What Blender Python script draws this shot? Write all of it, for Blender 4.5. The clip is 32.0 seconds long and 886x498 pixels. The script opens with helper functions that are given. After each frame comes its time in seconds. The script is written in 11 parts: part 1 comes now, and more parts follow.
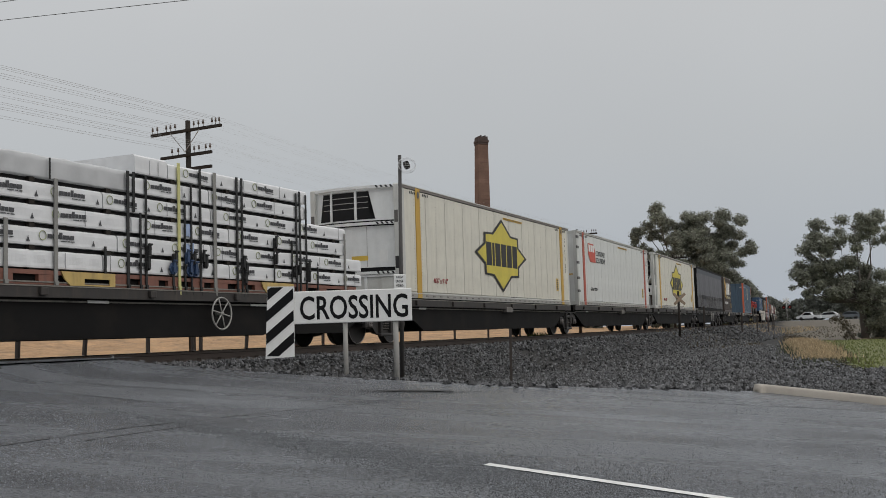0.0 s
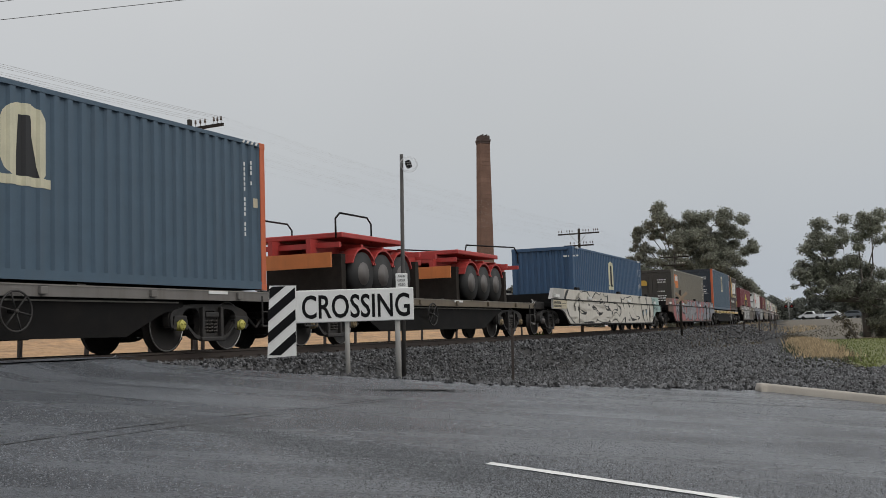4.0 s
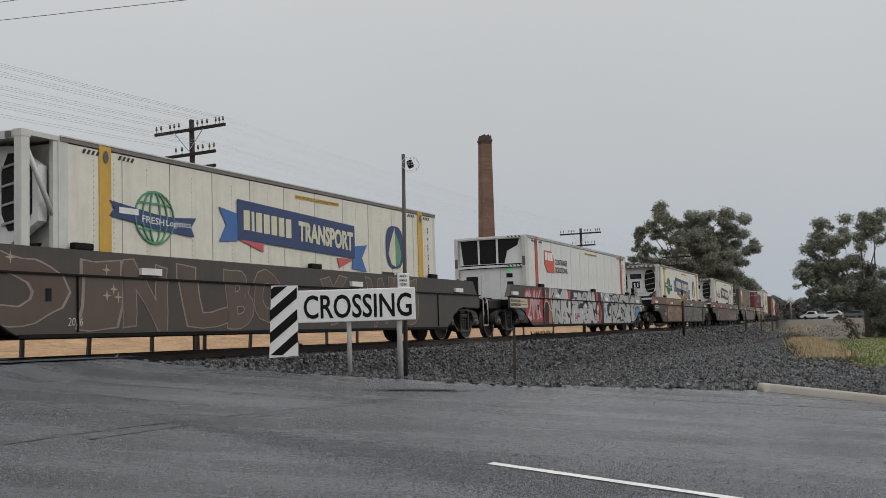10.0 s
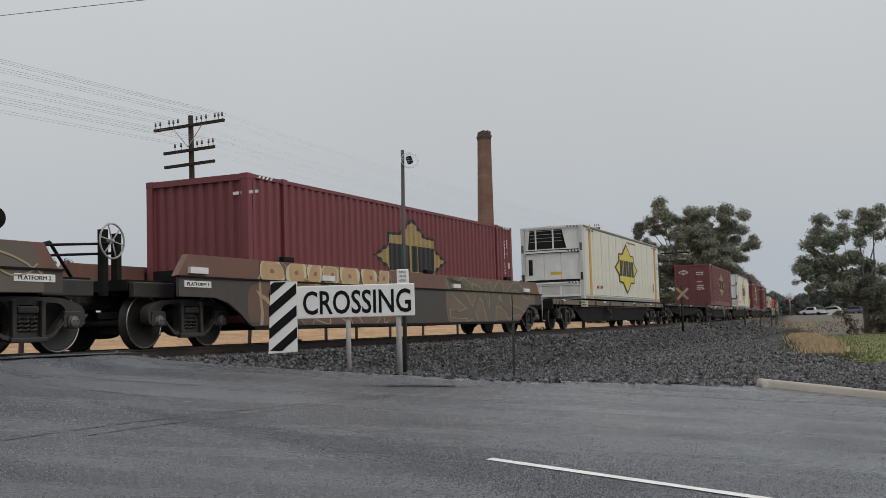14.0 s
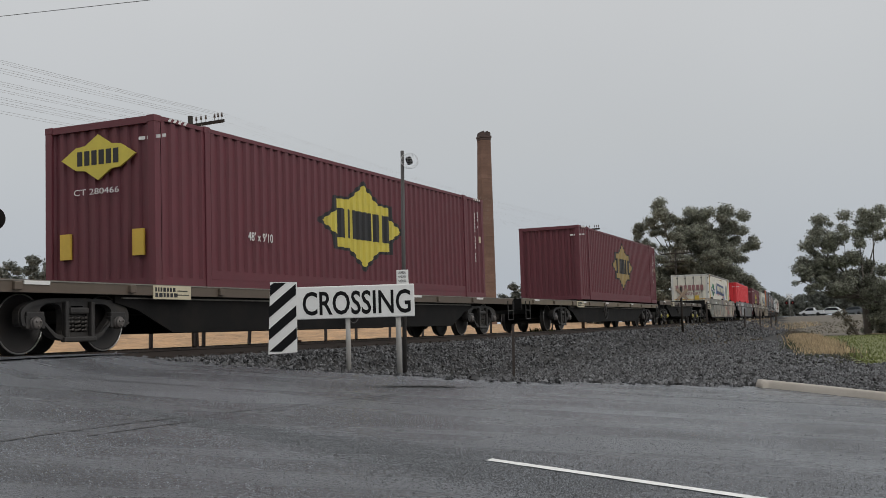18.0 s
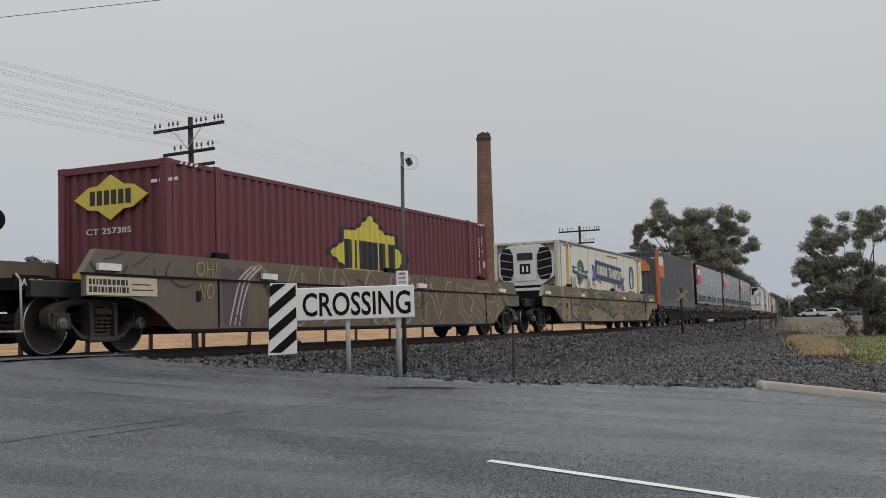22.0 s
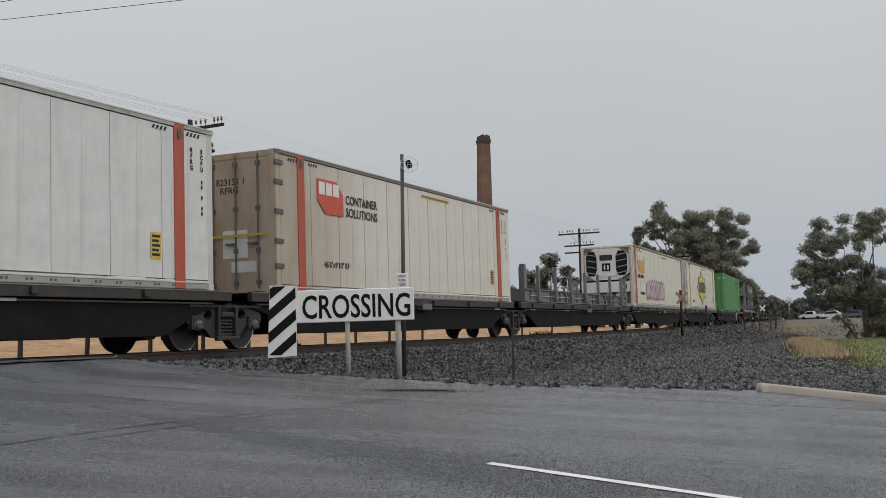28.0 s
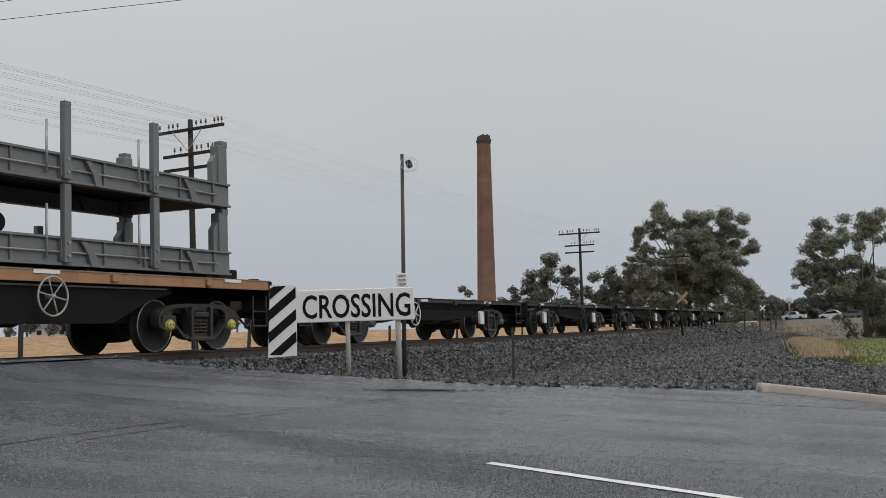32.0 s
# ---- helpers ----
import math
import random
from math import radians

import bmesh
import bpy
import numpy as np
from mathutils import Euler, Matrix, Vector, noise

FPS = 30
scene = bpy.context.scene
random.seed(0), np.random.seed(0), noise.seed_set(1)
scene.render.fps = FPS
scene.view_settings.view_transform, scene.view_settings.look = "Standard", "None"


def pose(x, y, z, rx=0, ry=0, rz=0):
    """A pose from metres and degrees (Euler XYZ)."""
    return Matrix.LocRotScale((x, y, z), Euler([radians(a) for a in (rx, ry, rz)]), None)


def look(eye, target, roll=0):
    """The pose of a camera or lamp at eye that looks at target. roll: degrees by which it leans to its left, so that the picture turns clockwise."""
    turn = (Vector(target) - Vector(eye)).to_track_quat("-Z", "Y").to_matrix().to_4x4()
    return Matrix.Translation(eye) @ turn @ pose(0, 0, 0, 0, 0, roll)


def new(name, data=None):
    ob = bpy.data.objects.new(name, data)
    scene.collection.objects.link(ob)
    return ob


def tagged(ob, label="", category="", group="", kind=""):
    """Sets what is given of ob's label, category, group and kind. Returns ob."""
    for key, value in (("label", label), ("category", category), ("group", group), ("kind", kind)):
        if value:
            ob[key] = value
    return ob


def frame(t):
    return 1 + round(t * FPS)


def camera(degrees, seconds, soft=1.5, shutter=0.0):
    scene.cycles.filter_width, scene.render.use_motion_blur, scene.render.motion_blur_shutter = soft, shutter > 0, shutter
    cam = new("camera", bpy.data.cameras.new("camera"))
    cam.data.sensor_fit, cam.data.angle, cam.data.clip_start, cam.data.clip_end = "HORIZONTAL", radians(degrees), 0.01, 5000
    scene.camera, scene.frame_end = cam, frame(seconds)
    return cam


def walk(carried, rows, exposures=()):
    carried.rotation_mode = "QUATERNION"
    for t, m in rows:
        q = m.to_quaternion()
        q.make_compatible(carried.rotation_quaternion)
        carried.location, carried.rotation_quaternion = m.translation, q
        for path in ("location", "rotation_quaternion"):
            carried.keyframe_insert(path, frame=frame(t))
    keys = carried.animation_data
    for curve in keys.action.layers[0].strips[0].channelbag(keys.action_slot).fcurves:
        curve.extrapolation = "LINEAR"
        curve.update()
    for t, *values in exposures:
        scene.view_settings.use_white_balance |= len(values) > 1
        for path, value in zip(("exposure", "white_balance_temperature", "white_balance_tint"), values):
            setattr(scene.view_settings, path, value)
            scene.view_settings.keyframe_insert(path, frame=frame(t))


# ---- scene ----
cam = camera(45.45, 32.0, soft=0.5)

# The camera stands still on the roadside and is only nudged by the hand: seconds, drift right, drift down
EYE = Vector((0.0, 0.0, 0.19))
PITCH, ROLL, FOCAL = 0.07972, -0.0313, 1871.9
DRIFT = [
    (0, -3.4, 0),
    (1, -1.5, -0.3),
    (1.5, -1.5, -3.7),
    (2, -1.5, -5.2),
    (2.5, -1.5, -4.6),
    (3, -1.2, -3.4),
    (3.5, -0.3, -2.4),
    (5.5, 0, 0),
    (7, 0, 0),
    (7.5, 1.5, -1.2),
    (9, 1.5, -1.2),
    (9.5, 1.5, -1.5),
    (10, 3.1, -1.5),
    (11, 3.1, -3.1),
    (12, 2.8, -4.6),
    (12.5, 2.8, -5.2),
    (13, 2.1, -7.4),
    (13.5, 2.1, -8.3),
    (14.5, 1.8, -9.2),
    (16.5, 1.2, -9.2),
    (17.5, 1.2, -9.2),
    (18, 1.5, -7.7),
    (19, 1.2, -7.1),
    (19.5, 1.5, -6.1),
    (21, 1.2, -6.1),
    (23, 1.2, -5.5),
    (25, 1.2, -5.8),
    (25.5, 0.9, -5.8),
    (27.5, 1.5, -2.5),
    (28, 0.6, -1.5),
    (28.5, 1.5, -0.3),
    (30, 1.5, -0.6),
    (31, 0.9, -0.6),
    (32, 0.9, -1.8),
]


def camera_pose(dx, dy):
    yaw = math.atan2(dx, FOCAL)
    pitch = PITCH + math.atan2(dy, FOCAL)
    fwd = Vector((-math.sin(yaw) * math.cos(pitch), math.cos(yaw) * math.cos(pitch), math.sin(pitch)))
    m = fwd.to_track_quat("-Z", "Y").to_matrix().to_4x4()
    return Matrix.Translation(EYE) @ m @ Matrix.Rotation(ROLL, 4, "Z")


walk(cam, [(t, camera_pose(dx, dy)) for t, dx, dy in DRIFT], ((0, -0.09), (2.0, -0.07), (2.4, 0.12), (3.0, 0.12), (3.4, 0.0), (6, 0.0), (32, 0.0)))

# ---- world, sun, exposure ----
world = bpy.data.worlds.new("overcast_sky")
scene.world = world
world.use_nodes = True
wn, wl = world.node_tree.nodes, world.node_tree.links
wn.clear()
w_out = wn.new("ShaderNodeOutputWorld")
w_bg = wn.new("ShaderNodeBackground")
w_sky = wn.new("ShaderNodeTexSky")
w_sky.sky_type = "NISHITA"
w_sky.sun_disc = False
w_sky.sun_elevation, w_sky.sun_rotation = radians(38), radians(117)
w_sky.air_density, w_sky.dust_density, w_sky.ozone_density = 1.0, 6.0, 1.0
w_scale = wn.new("ShaderNodeVectorMath")
w_scale.operation = "SCALE"
w_scale.inputs["Scale"].default_value = 0.10
w_co = wn.new("ShaderNodeTexCoord")
w_sep = wn.new("ShaderNodeSeparateXYZ")
w_ramp = wn.new("ShaderNodeValToRGB")
w_ramp.color_ramp.elements[0].position = 0.0
w_ramp.color_ramp.elements[0].color = (0.48, 0.525, 0.585, 1)
w_ramp.color_ramp.elements[1].position = 1.0
w_ramp.color_ramp.elements[1].color = (1.25, 1.25, 1.25, 1)
for at, c in ((0.05, (0.485, 0.525, 0.575)), (0.17, (0.552, 0.572, 0.588)), (0.30, (0.612, 0.622, 0.628)), (0.45, (0.82, 0.83, 0.84))):
    el = w_ramp.color_ramp.elements.new(at)
    el.color = (*c, 1)
w_noise = wn.new("ShaderNodeTexNoise")
w_noise.inputs["Scale"].default_value = 2.2
w_noise.inputs["Detail"].default_value = 4
w_nr = wn.new("ShaderNodeMapRange")
w_nr.inputs["To Min"].default_value, w_nr.inputs["To Max"].default_value = 0.93, 1.07
w_mul = wn.new("ShaderNodeVectorMath")
w_mul.operation = "SCALE"
w_mix = wn.new("ShaderNodeMix")
w_mix.data_type = "RGBA"
w_mix.inputs["Factor"].default_value = 0.9
wl.new(w_co.outputs["Generated"], w_sep.inputs[0])
wl.new(w_sep.outputs["Z"], w_ramp.inputs["Fac"])
wl.new(w_co.outputs["Generated"], w_noise.inputs["Vector"])
wl.new(w_noise.outputs["Fac"], w_nr.inputs["Value"])
wl.new(w_ramp.outputs["Color"], w_mul.inputs[0])
wl.new(w_nr.outputs["Result"], w_mul.inputs["Scale"])
wl.new(w_sky.outputs["Color"], w_scale.inputs[0])
wl.new(w_scale.outputs["Vector"], w_mix.inputs["A"])
wl.new(w_mul.outputs["Vector"], w_mix.inputs["B"])
wl.new(w_mix.outputs["Result"], w_bg.inputs["Color"])
w_bg.inputs["Strength"].default_value = 1.0
wl.new(w_bg.outputs["Background"], w_out.inputs["Surface"])

sun = new("sun", bpy.data.lights.new("sun", "SUN"))
sun.data.energy, sun.data.angle, sun.data.color = 0.6, radians(40), (1.0, 0.985, 0.96)
sun.matrix_world = look((70, -35, 62), (0, 0, 0))
scene.view_settings.exposure = 0.0


# ---- materials ----
def shade(name, col, rough=0.6, metal=0.0, var=0.12, scale=2.5, dirt=0.0, dirt_col=(0.09, 0.07, 0.05), streak=False, bump=0.0, fine=60.0, rvar=0.1, island=0.0, per_object=0.0, spec=0.5):
    m = bpy.data.materials.new(name)
    m.use_nodes = True
    n, l = m.node_tree.nodes, m.node_tree.links
    b = n["Principled BSDF"]
    co = n.new("ShaderNodeTexCoord")
    big = n.new("ShaderNodeTexNoise")
    big.inputs["Scale"].default_value = scale
    big.inputs["Detail"].default_value = 5
    big.inputs["Roughness"].default_value = 0.6
    l.new(co.outputs["Object"], big.inputs["Vector"])
    small = n.new("ShaderNodeTexNoise")
    small.inputs["Scale"].default_value = fine
    small.inputs["Detail"].default_value = 3
    l.new(co.outputs["Object"], small.inputs["Vector"])
    add = n.new("ShaderNodeMath")
    add.operation = "MULTIPLY_ADD"
    l.new(small.outputs["Fac"], add.inputs[0])
    add.inputs[1].default_value = 0.45
    l.new(big.outputs["Fac"], add.inputs[2])
    mr = n.new("ShaderNodeMapRange")
    mr.inputs["From Min"].default_value, mr.inputs["From Max"].default_value = 0.4, 1.05
    mr.inputs["To Min"].default_value, mr.inputs["To Max"].default_value = 1 - var, 1 + var
    l.new(add.outputs[0], mr.inputs["Value"])
    value = mr.outputs["Result"]
    for amount, node, socket in ((island, "ShaderNodeNewGeometry", "Random Per Island"), (per_object, "ShaderNodeObjectInfo", "Random")):
        if amount:
            src = n.new(node)
            r2 = n.new("ShaderNodeMapRange")
            r2.inputs["To Min"].default_value, r2.inputs["To Max"].default_value = 1 - amount, 1 + amount
            l.new(src.outputs[socket], r2.inputs["Value"])
            mu = n.new("ShaderNodeMath")
            mu.operation = "MULTIPLY"
            l.new(value, mu.inputs[0])
            l.new(r2.outputs["Result"], mu.inputs[1])
            value = mu.outputs[0]
    sc = n.new("ShaderNodeVectorMath")
    sc.operation = "SCALE"
    sc.inputs[0].default_value = col
    l.new(value, sc.inputs["Scale"])
    colour = sc.outputs["Vector"]
    if dirt:
        dn = n.new("ShaderNodeTexNoise")
        dn.inputs["Detail"].default_value = 6
        dn.inputs["Roughness"].default_value = 0.65
        dn.inputs["Scale"].default_value = 1.0
        mp = n.new("ShaderNodeMapping")
        mp.inputs["Scale"].default_value = (5.0, 5.0, 0.5) if streak else (1.6, 1.6, 1.6)
        l.new(co.outputs["Object"], mp.inputs["Vector"])
        l.new(mp.outputs["Vector"], dn.inputs["Vector"])
        dr = n.new("ShaderNodeMapRange")
        dr.inputs["From Min"].default_value, dr.inputs["From Max"].default_value = 0.48, 0.78
        dr.inputs["To Max"].default_value = dirt
        l.new(dn.outputs["Fac"], dr.inputs["Value"])
        mx = n.new("ShaderNodeMix")
        mx.data_type = "RGBA"
        l.new(dr.outputs["Result"], mx.inputs["Factor"])
        l.new(colour, mx.inputs["A"])
        mx.inputs["B"].default_value = (*dirt_col, 1)
        colour = mx.outputs["Result"]
    l.new(colour, b.inputs["Base Color"])
    rr = n.new("ShaderNodeMapRange")
    rr.inputs["To Min"].default_value, rr.inputs["To Max"].default_value = max(0.02, rough - rvar), min(1, rough + rvar)
    l.new(big.outputs["Fac"], rr.inputs["Value"])
    l.new(rr.outputs["Result"], b.inputs["Roughness"])
    b.inputs["Metallic"].default_value = metal
    b.inputs["Specular IOR Level"].default_value = spec
    if bump:
        bp = n.new("ShaderNodeBump")
        bp.inputs["Strength"].default_value = 1.0
        bp.inputs["Distance"].default_value = bump
        l.new(add.outputs[0], bp.inputs["Height"])
        l.new(bp.outputs["Normal"], b.inputs["Normal"])
    return m


PAINT = {}


def paint(key, col, dirt=0.35, **kw):
    """Weathered wagon or container paint, made once for each colour."""
    if key not in PAINT:
        PAINT[key] = shade(key, col, rough=kw.pop("rough", 0.55), dirt=dirt, streak=True, bump=0.0015, var=kw.pop("var", 0.14), **kw)
    return PAINT[key]


black_steel = shade("black_steel", (0.0095, 0.009, 0.009), rough=0.7, dirt=0.45, dirt_col=(0.028, 0.023, 0.019), bump=0.003, var=0.35, spec=0.14)
bogie_steel = shade("bogie_steel", (0.030, 0.028, 0.027), rough=0.55, dirt=0.6, dirt_col=(0.055, 0.044, 0.034), bump=0.006, var=0.5, scale=5, spec=0.4)
spring_steel = shade("spring_steel", (0.045, 0.040, 0.036), rough=0.6, dirt=0.4, var=0.3)
wheel_steel = shade("wheel_steel", (0.026, 0.023, 0.022), rough=0.55, dirt=0.4, dirt_col=(0.05, 0.036, 0.026), bump=0.002, var=0.25, spec=0.35)
tread_steel = shade("tread_steel", (0.4, 0.39, 0.38), rough=0.3, metal=0.9, var=0.1)
rust_steel = shade("rust_steel", (0.16, 0.075, 0.04), rough=0.75, dirt=0.5, dirt_col=(0.06, 0.04, 0.03), bump=0.002)
galv = shade("galvanised_steel", (0.36, 0.36, 0.36), rough=0.5, metal=0.5, var=0.12, scale=8)
rubber = shade("rubber", (0.02, 0.02, 0.02), rough=0.7)
glass_dark = shade("dark_glass", (0.015, 0.018, 0.02), rough=0.12, rvar=0.03)
white_mark = shade("white_marking", (0.72, 0.72, 0.70), rough=0.6, dirt=0.3, dirt_col=(0.3, 0.28, 0.25))
black_mark = shade("black_marking", (0.018, 0.018, 0.02), rough=0.55)
yellow_mark = shade("yellow_marking", (0.62, 0.42, 0.06), rough=0.55, dirt=0.2)


def asphalt_shade(name, dark, pale, chip=0.85):
    """Worn chip-seal: wheel paths drawn out along the road and patches a metre wide under a speckle of stone chips, damp here and there."""
    m = bpy.data.materials.new(name)
    m.use_nodes = True
    n, l = m.node_tree.nodes, m.node_tree.links
    b = n["Principled BSDF"]
    co = n.new("ShaderNodeTexCoord")
    along = n.new("ShaderNodeMapping")
    along.inputs["Rotation"].default_value = (0, 0, radians(24))
    along.inputs["Scale"].default_value = (0.16, 1.0, 1.0)
    l.new(co.outputs["Object"], along.inputs["Vector"])
    noises = []
    for sc, det, src in ((0.45, 4, co.outputs["Object"]), (1.5, 5, along.outputs["Vector"]), (42.0, 3, co.outputs["Object"]), (110.0, 1, co.outputs["Object"]), (6.0, 3, co.outputs["Object"])):
        t = n.new("ShaderNodeTexNoise")
        t.inputs["Scale"].default_value, t.inputs["Detail"].default_value = sc, det
        l.new(src, t.inputs["Vector"])
        noises.append(t)

    def rng(src, a0, a1, b0, b1):
        r = n.new("ShaderNodeMapRange")
        for key, v in (("From Min", a0), ("From Max", a1), ("To Min", b0), ("To Max", b1)):
            r.inputs[key].default_value = v
        l.new(src, r.inputs["Value"])
        return r.outputs["Result"]

    def math_node(op, x, y):
        k = n.new("ShaderNodeMath")
        k.operation = op
        l.new(x, k.inputs[0])
        l.new(y, k.inputs[1])
        return k.outputs[0]

    mix = n.new("ShaderNodeMix")
    mix.data_type = "RGBA"
    wear = math_node("ADD", rng(noises[0].outputs["Fac"], 0.35, 0.65, 0.0, 0.5), rng(noises[1].outputs["Fac"], 0.35, 0.65, 0.0, 0.5))
    l.new(wear, mix.inputs["Factor"])
    mix.inputs["A"].default_value, mix.inputs["B"].default_value = (*dark, 1), (*pale, 1)
    speck = math_node("MULTIPLY", rng(noises[2].outputs["Fac"], 0.32, 0.68, 1 - chip, 1 + chip), rng(noises[4].outputs["Fac"], 0.3, 0.7, 0.88, 1.12))
    speck = math_node("MULTIPLY", speck, rng(noises[3].outputs["Fac"], 0.3, 0.7, 1 - chip * 0.6, 1 + chip * 0.6))
    sc = n.new("ShaderNodeVectorMath")
    sc.operation = "SCALE"
    l.new(mix.outputs["Result"], sc.inputs[0])
    l.new(speck, sc.inputs["Scale"])
    l.new(sc.outputs["Vector"], b.inputs["Base Color"])
    l.new(rng(noises[1].outputs["Fac"], 0.3, 0.7, 0.16, 0.36), b.inputs["Roughness"])
    bp = n.new("ShaderNodeBump")
    bp.inputs["Distance"].default_value = 0.0040
    l.new(speck, bp.inputs["Height"])
    l.new(bp.outputs["Normal"], b.inputs["Normal"])
    return m


asphalt = asphalt_shade("asphalt", (0.055, 0.0588, 0.067), (0.128, 0.137, 0.152))
chip_mat = shade("road_chip", (0.130, 0.138, 0.151), rough=0.4, var=0.2, island=0.6, spec=0.45)
chip_dark = shade("road_chip_dark", (0.078, 0.086, 0.094), rough=0.5, var=0.2, island=1.0, spec=0.5)
ballast_mat = shade("ballast_stone", (0.090, 0.091, 0.094), rough=0.55, var=0.25, scale=3.0, fine=40, island=0.8, dirt=0.25, dirt_col=(0.07, 0.058, 0.048), spec=0.25)
concrete = shade("concrete", (0.345, 0.315, 0.275), rough=0.85, var=0.15, scale=3, bump=0.003, dirt=0.3, dirt_col=(0.15, 0.12, 0.09))
wood_pole = shade("weathered_wood", (0.034, 0.029, 0.025), rough=0.85, var=0.3, scale=6, dirt=0.3, dirt_col=(0.015, 0.013, 0.012), streak=True, bump=0.004, spec=0.2)
brick_mat = shade("brick", (0.180, 0.115, 0.090), rough=0.9, var=0.3, scale=0.8, fine=6, bump=0.01, dirt=0.45, dirt_col=(0.045, 0.038, 0.035), per_object=0.09, spec=0.2)
bark = shade("bark", (0.13, 0.115, 0.10), rough=0.9, var=0.3, scale=3, bump=0.02)


def leaf_shade(name, col):
    """Small gum leaves: dull faces that let some light through."""
    m = shade(name, col, rough=0.5, var=0.35, scale=0.35, fine=3, island=0.6, spec=0.5)
    n, l = m.node_tree.nodes, m.node_tree.links
    tr, mx = n.new("ShaderNodeBsdfTranslucent"), n.new("ShaderNodeMixShader")
    l.new(n["Principled BSDF"].inputs["Base Color"].links[0].from_socket, tr.inputs["Color"])
    mx.inputs["Fac"].default_value = 0.42
    l.new(n["Principled BSDF"].outputs["BSDF"], mx.inputs[1])
    l.new(tr.outputs["BSDF"], mx.inputs[2])
    l.new(mx.outputs["Shader"], n["Material Output"].inputs["Surface"])
    return m


leaf = leaf_shade("gum_leaves", (0.225, 0.232, 0.180))
leaf_far = leaf_shade("far_leaves", (0.165, 0.175, 0.150))
leaf_brown = shade("dry_leaves", (0.085, 0.07, 0.042), rough=0.7, var=0.3, scale=0.8, fine=4, island=0.4)
dry_grass = shade("dry_grass", (0.43, 0.33, 0.20), rough=0.8, var=0.3, scale=1.5, island=0.35)
green_grass = shade("green_grass", (0.125, 0.145, 0.040), rough=0.75, var=0.3, scale=1.2, island=0.4)
porcelain = shade("insulator_porcelain", (0.12, 0.10, 0.09), rough=0.3, var=0.1)


# ---- mesh helpers ----
def box(bm, x0, x1, y0, y1, z0, z1):
    v = [bm.verts.new(p) for p in ((x0, y0, z0), (x1, y0, z0), (x1, y1, z0), (x0, y1, z0), (x0, y0, z1), (x1, y0, z1), (x1, y1, z1), (x0, y1, z1))]
    for f in ((3, 2, 1, 0), (4, 5, 6, 7), (0, 1, 5, 4), (1, 2, 6, 5), (2, 3, 7, 6), (3, 0, 4, 7)):
        bm.faces.new([v[i] for i in f])
    return bm


def soft_box(bm, x0, x1, y0, y1, z0, z1, r=0.02):
    b = bmesh.new()
    box(b, x0, x1, y0, y1, z0, z1)
    bmesh.ops.bevel(b, geom=b.edges[:], offset=r, segments=2, affect="EDGES", profile=0.5)
    return merge(bm, b)


def merge(bm, other):
    vm = {v: bm.verts.new(v.co) for v in other.verts}
    for f in other.faces:
        try:
            bm.faces.new([vm[v] for v in f.verts])
        except ValueError:
            pass
    other.free()
    return bm


def tube(bm, a, b, r, n=10, r2=None, cap=True):
    a, b = Vector(a), Vector(b)
    d = (b - a).normalized()
    u = d.orthogonal().normalized()
    w = d.cross(u)
    r2 = r if r2 is None else r2
    ring = [[bm.verts.new(p + (u * math.cos(k) + w * math.sin(k)) * q) for k in (2 * math.pi * i / n for i in range(n))] for p, q in ((a, r), (b, r2))]
    for i in range(n):
        j = (i + 1) % n
        bm.faces.new((ring[0][i], ring[0][j], ring[1][j], ring[1][i]))
    if cap:
        bm.faces.new(ring[0][::-1])
        bm.faces.new(ring[1])
    return bm


def slab(bm, pts, y0, y1):
    """A flat plate: an outline of (x, z) between two y; y0 is the side that faces the road."""
    a = [bm.verts.new((x, y0, z)) for x, z in pts]
    b = [bm.verts.new((x, y1, z)) for x, z in pts]
    bm.faces.new(a)
    bm.faces.new(b[::-1])
    n = len(pts)
    for i in range(n):
        j = (i + 1) % n
        bm.faces.new((a[j], a[i], b[i], b[j]))
    return bm


def round_off(pts, times=2):
    """Cut the corners of a closed outline until it looks cast."""
    for _ in range(times):
        out = []
        for (x0, z0), (x1, z1) in zip(pts, pts[1:] + pts[:1]):
            out += [(x0 * 0.78 + x1 * 0.22, z0 * 0.78 + z1 * 0.22), (x0 * 0.22 + x1 * 0.78, z0 * 0.22 + z1 * 0.78)]
        pts = out
    return pts


def holed_slab(bm, outer, holes, y0, y1):
    """A plate in x and z with openings through it."""
    b = bmesh.new()
    edges = []
    for loop in [outer] + list(holes):
        vs = [b.verts.new((x, y0, z)) for x, z in loop]
        edges += [b.edges.new((p, q)) for p, q in zip(vs, vs[1:] + vs[:1])]
    bmesh.ops.triangle_fill(b, use_beauty=True, use_dissolve=False, edges=edges)
    got = bmesh.ops.extrude_face_region(b, geom=b.faces[:])
    bmesh.ops.translate(b, verts=[v for v in got["geom"] if isinstance(v, bmesh.types.BMVert)], vec=(0, y1 - y0, 0))
    return merge(bm, b)


def end_slab(bm, pts, x0, x1):
    """The same for an outline of (y, z) between two x."""
    a = [bm.verts.new((x0, y, z)) for y, z in pts]
    b = [bm.verts.new((x1, y, z)) for y, z in pts]
    bm.faces.new(a[::-1])
    bm.faces.new(b)
    n = len(pts)
    for i in range(n):
        j = (i + 1) % n
        bm.faces.new((a[i], a[j], b[j], b[i]))
    return bm


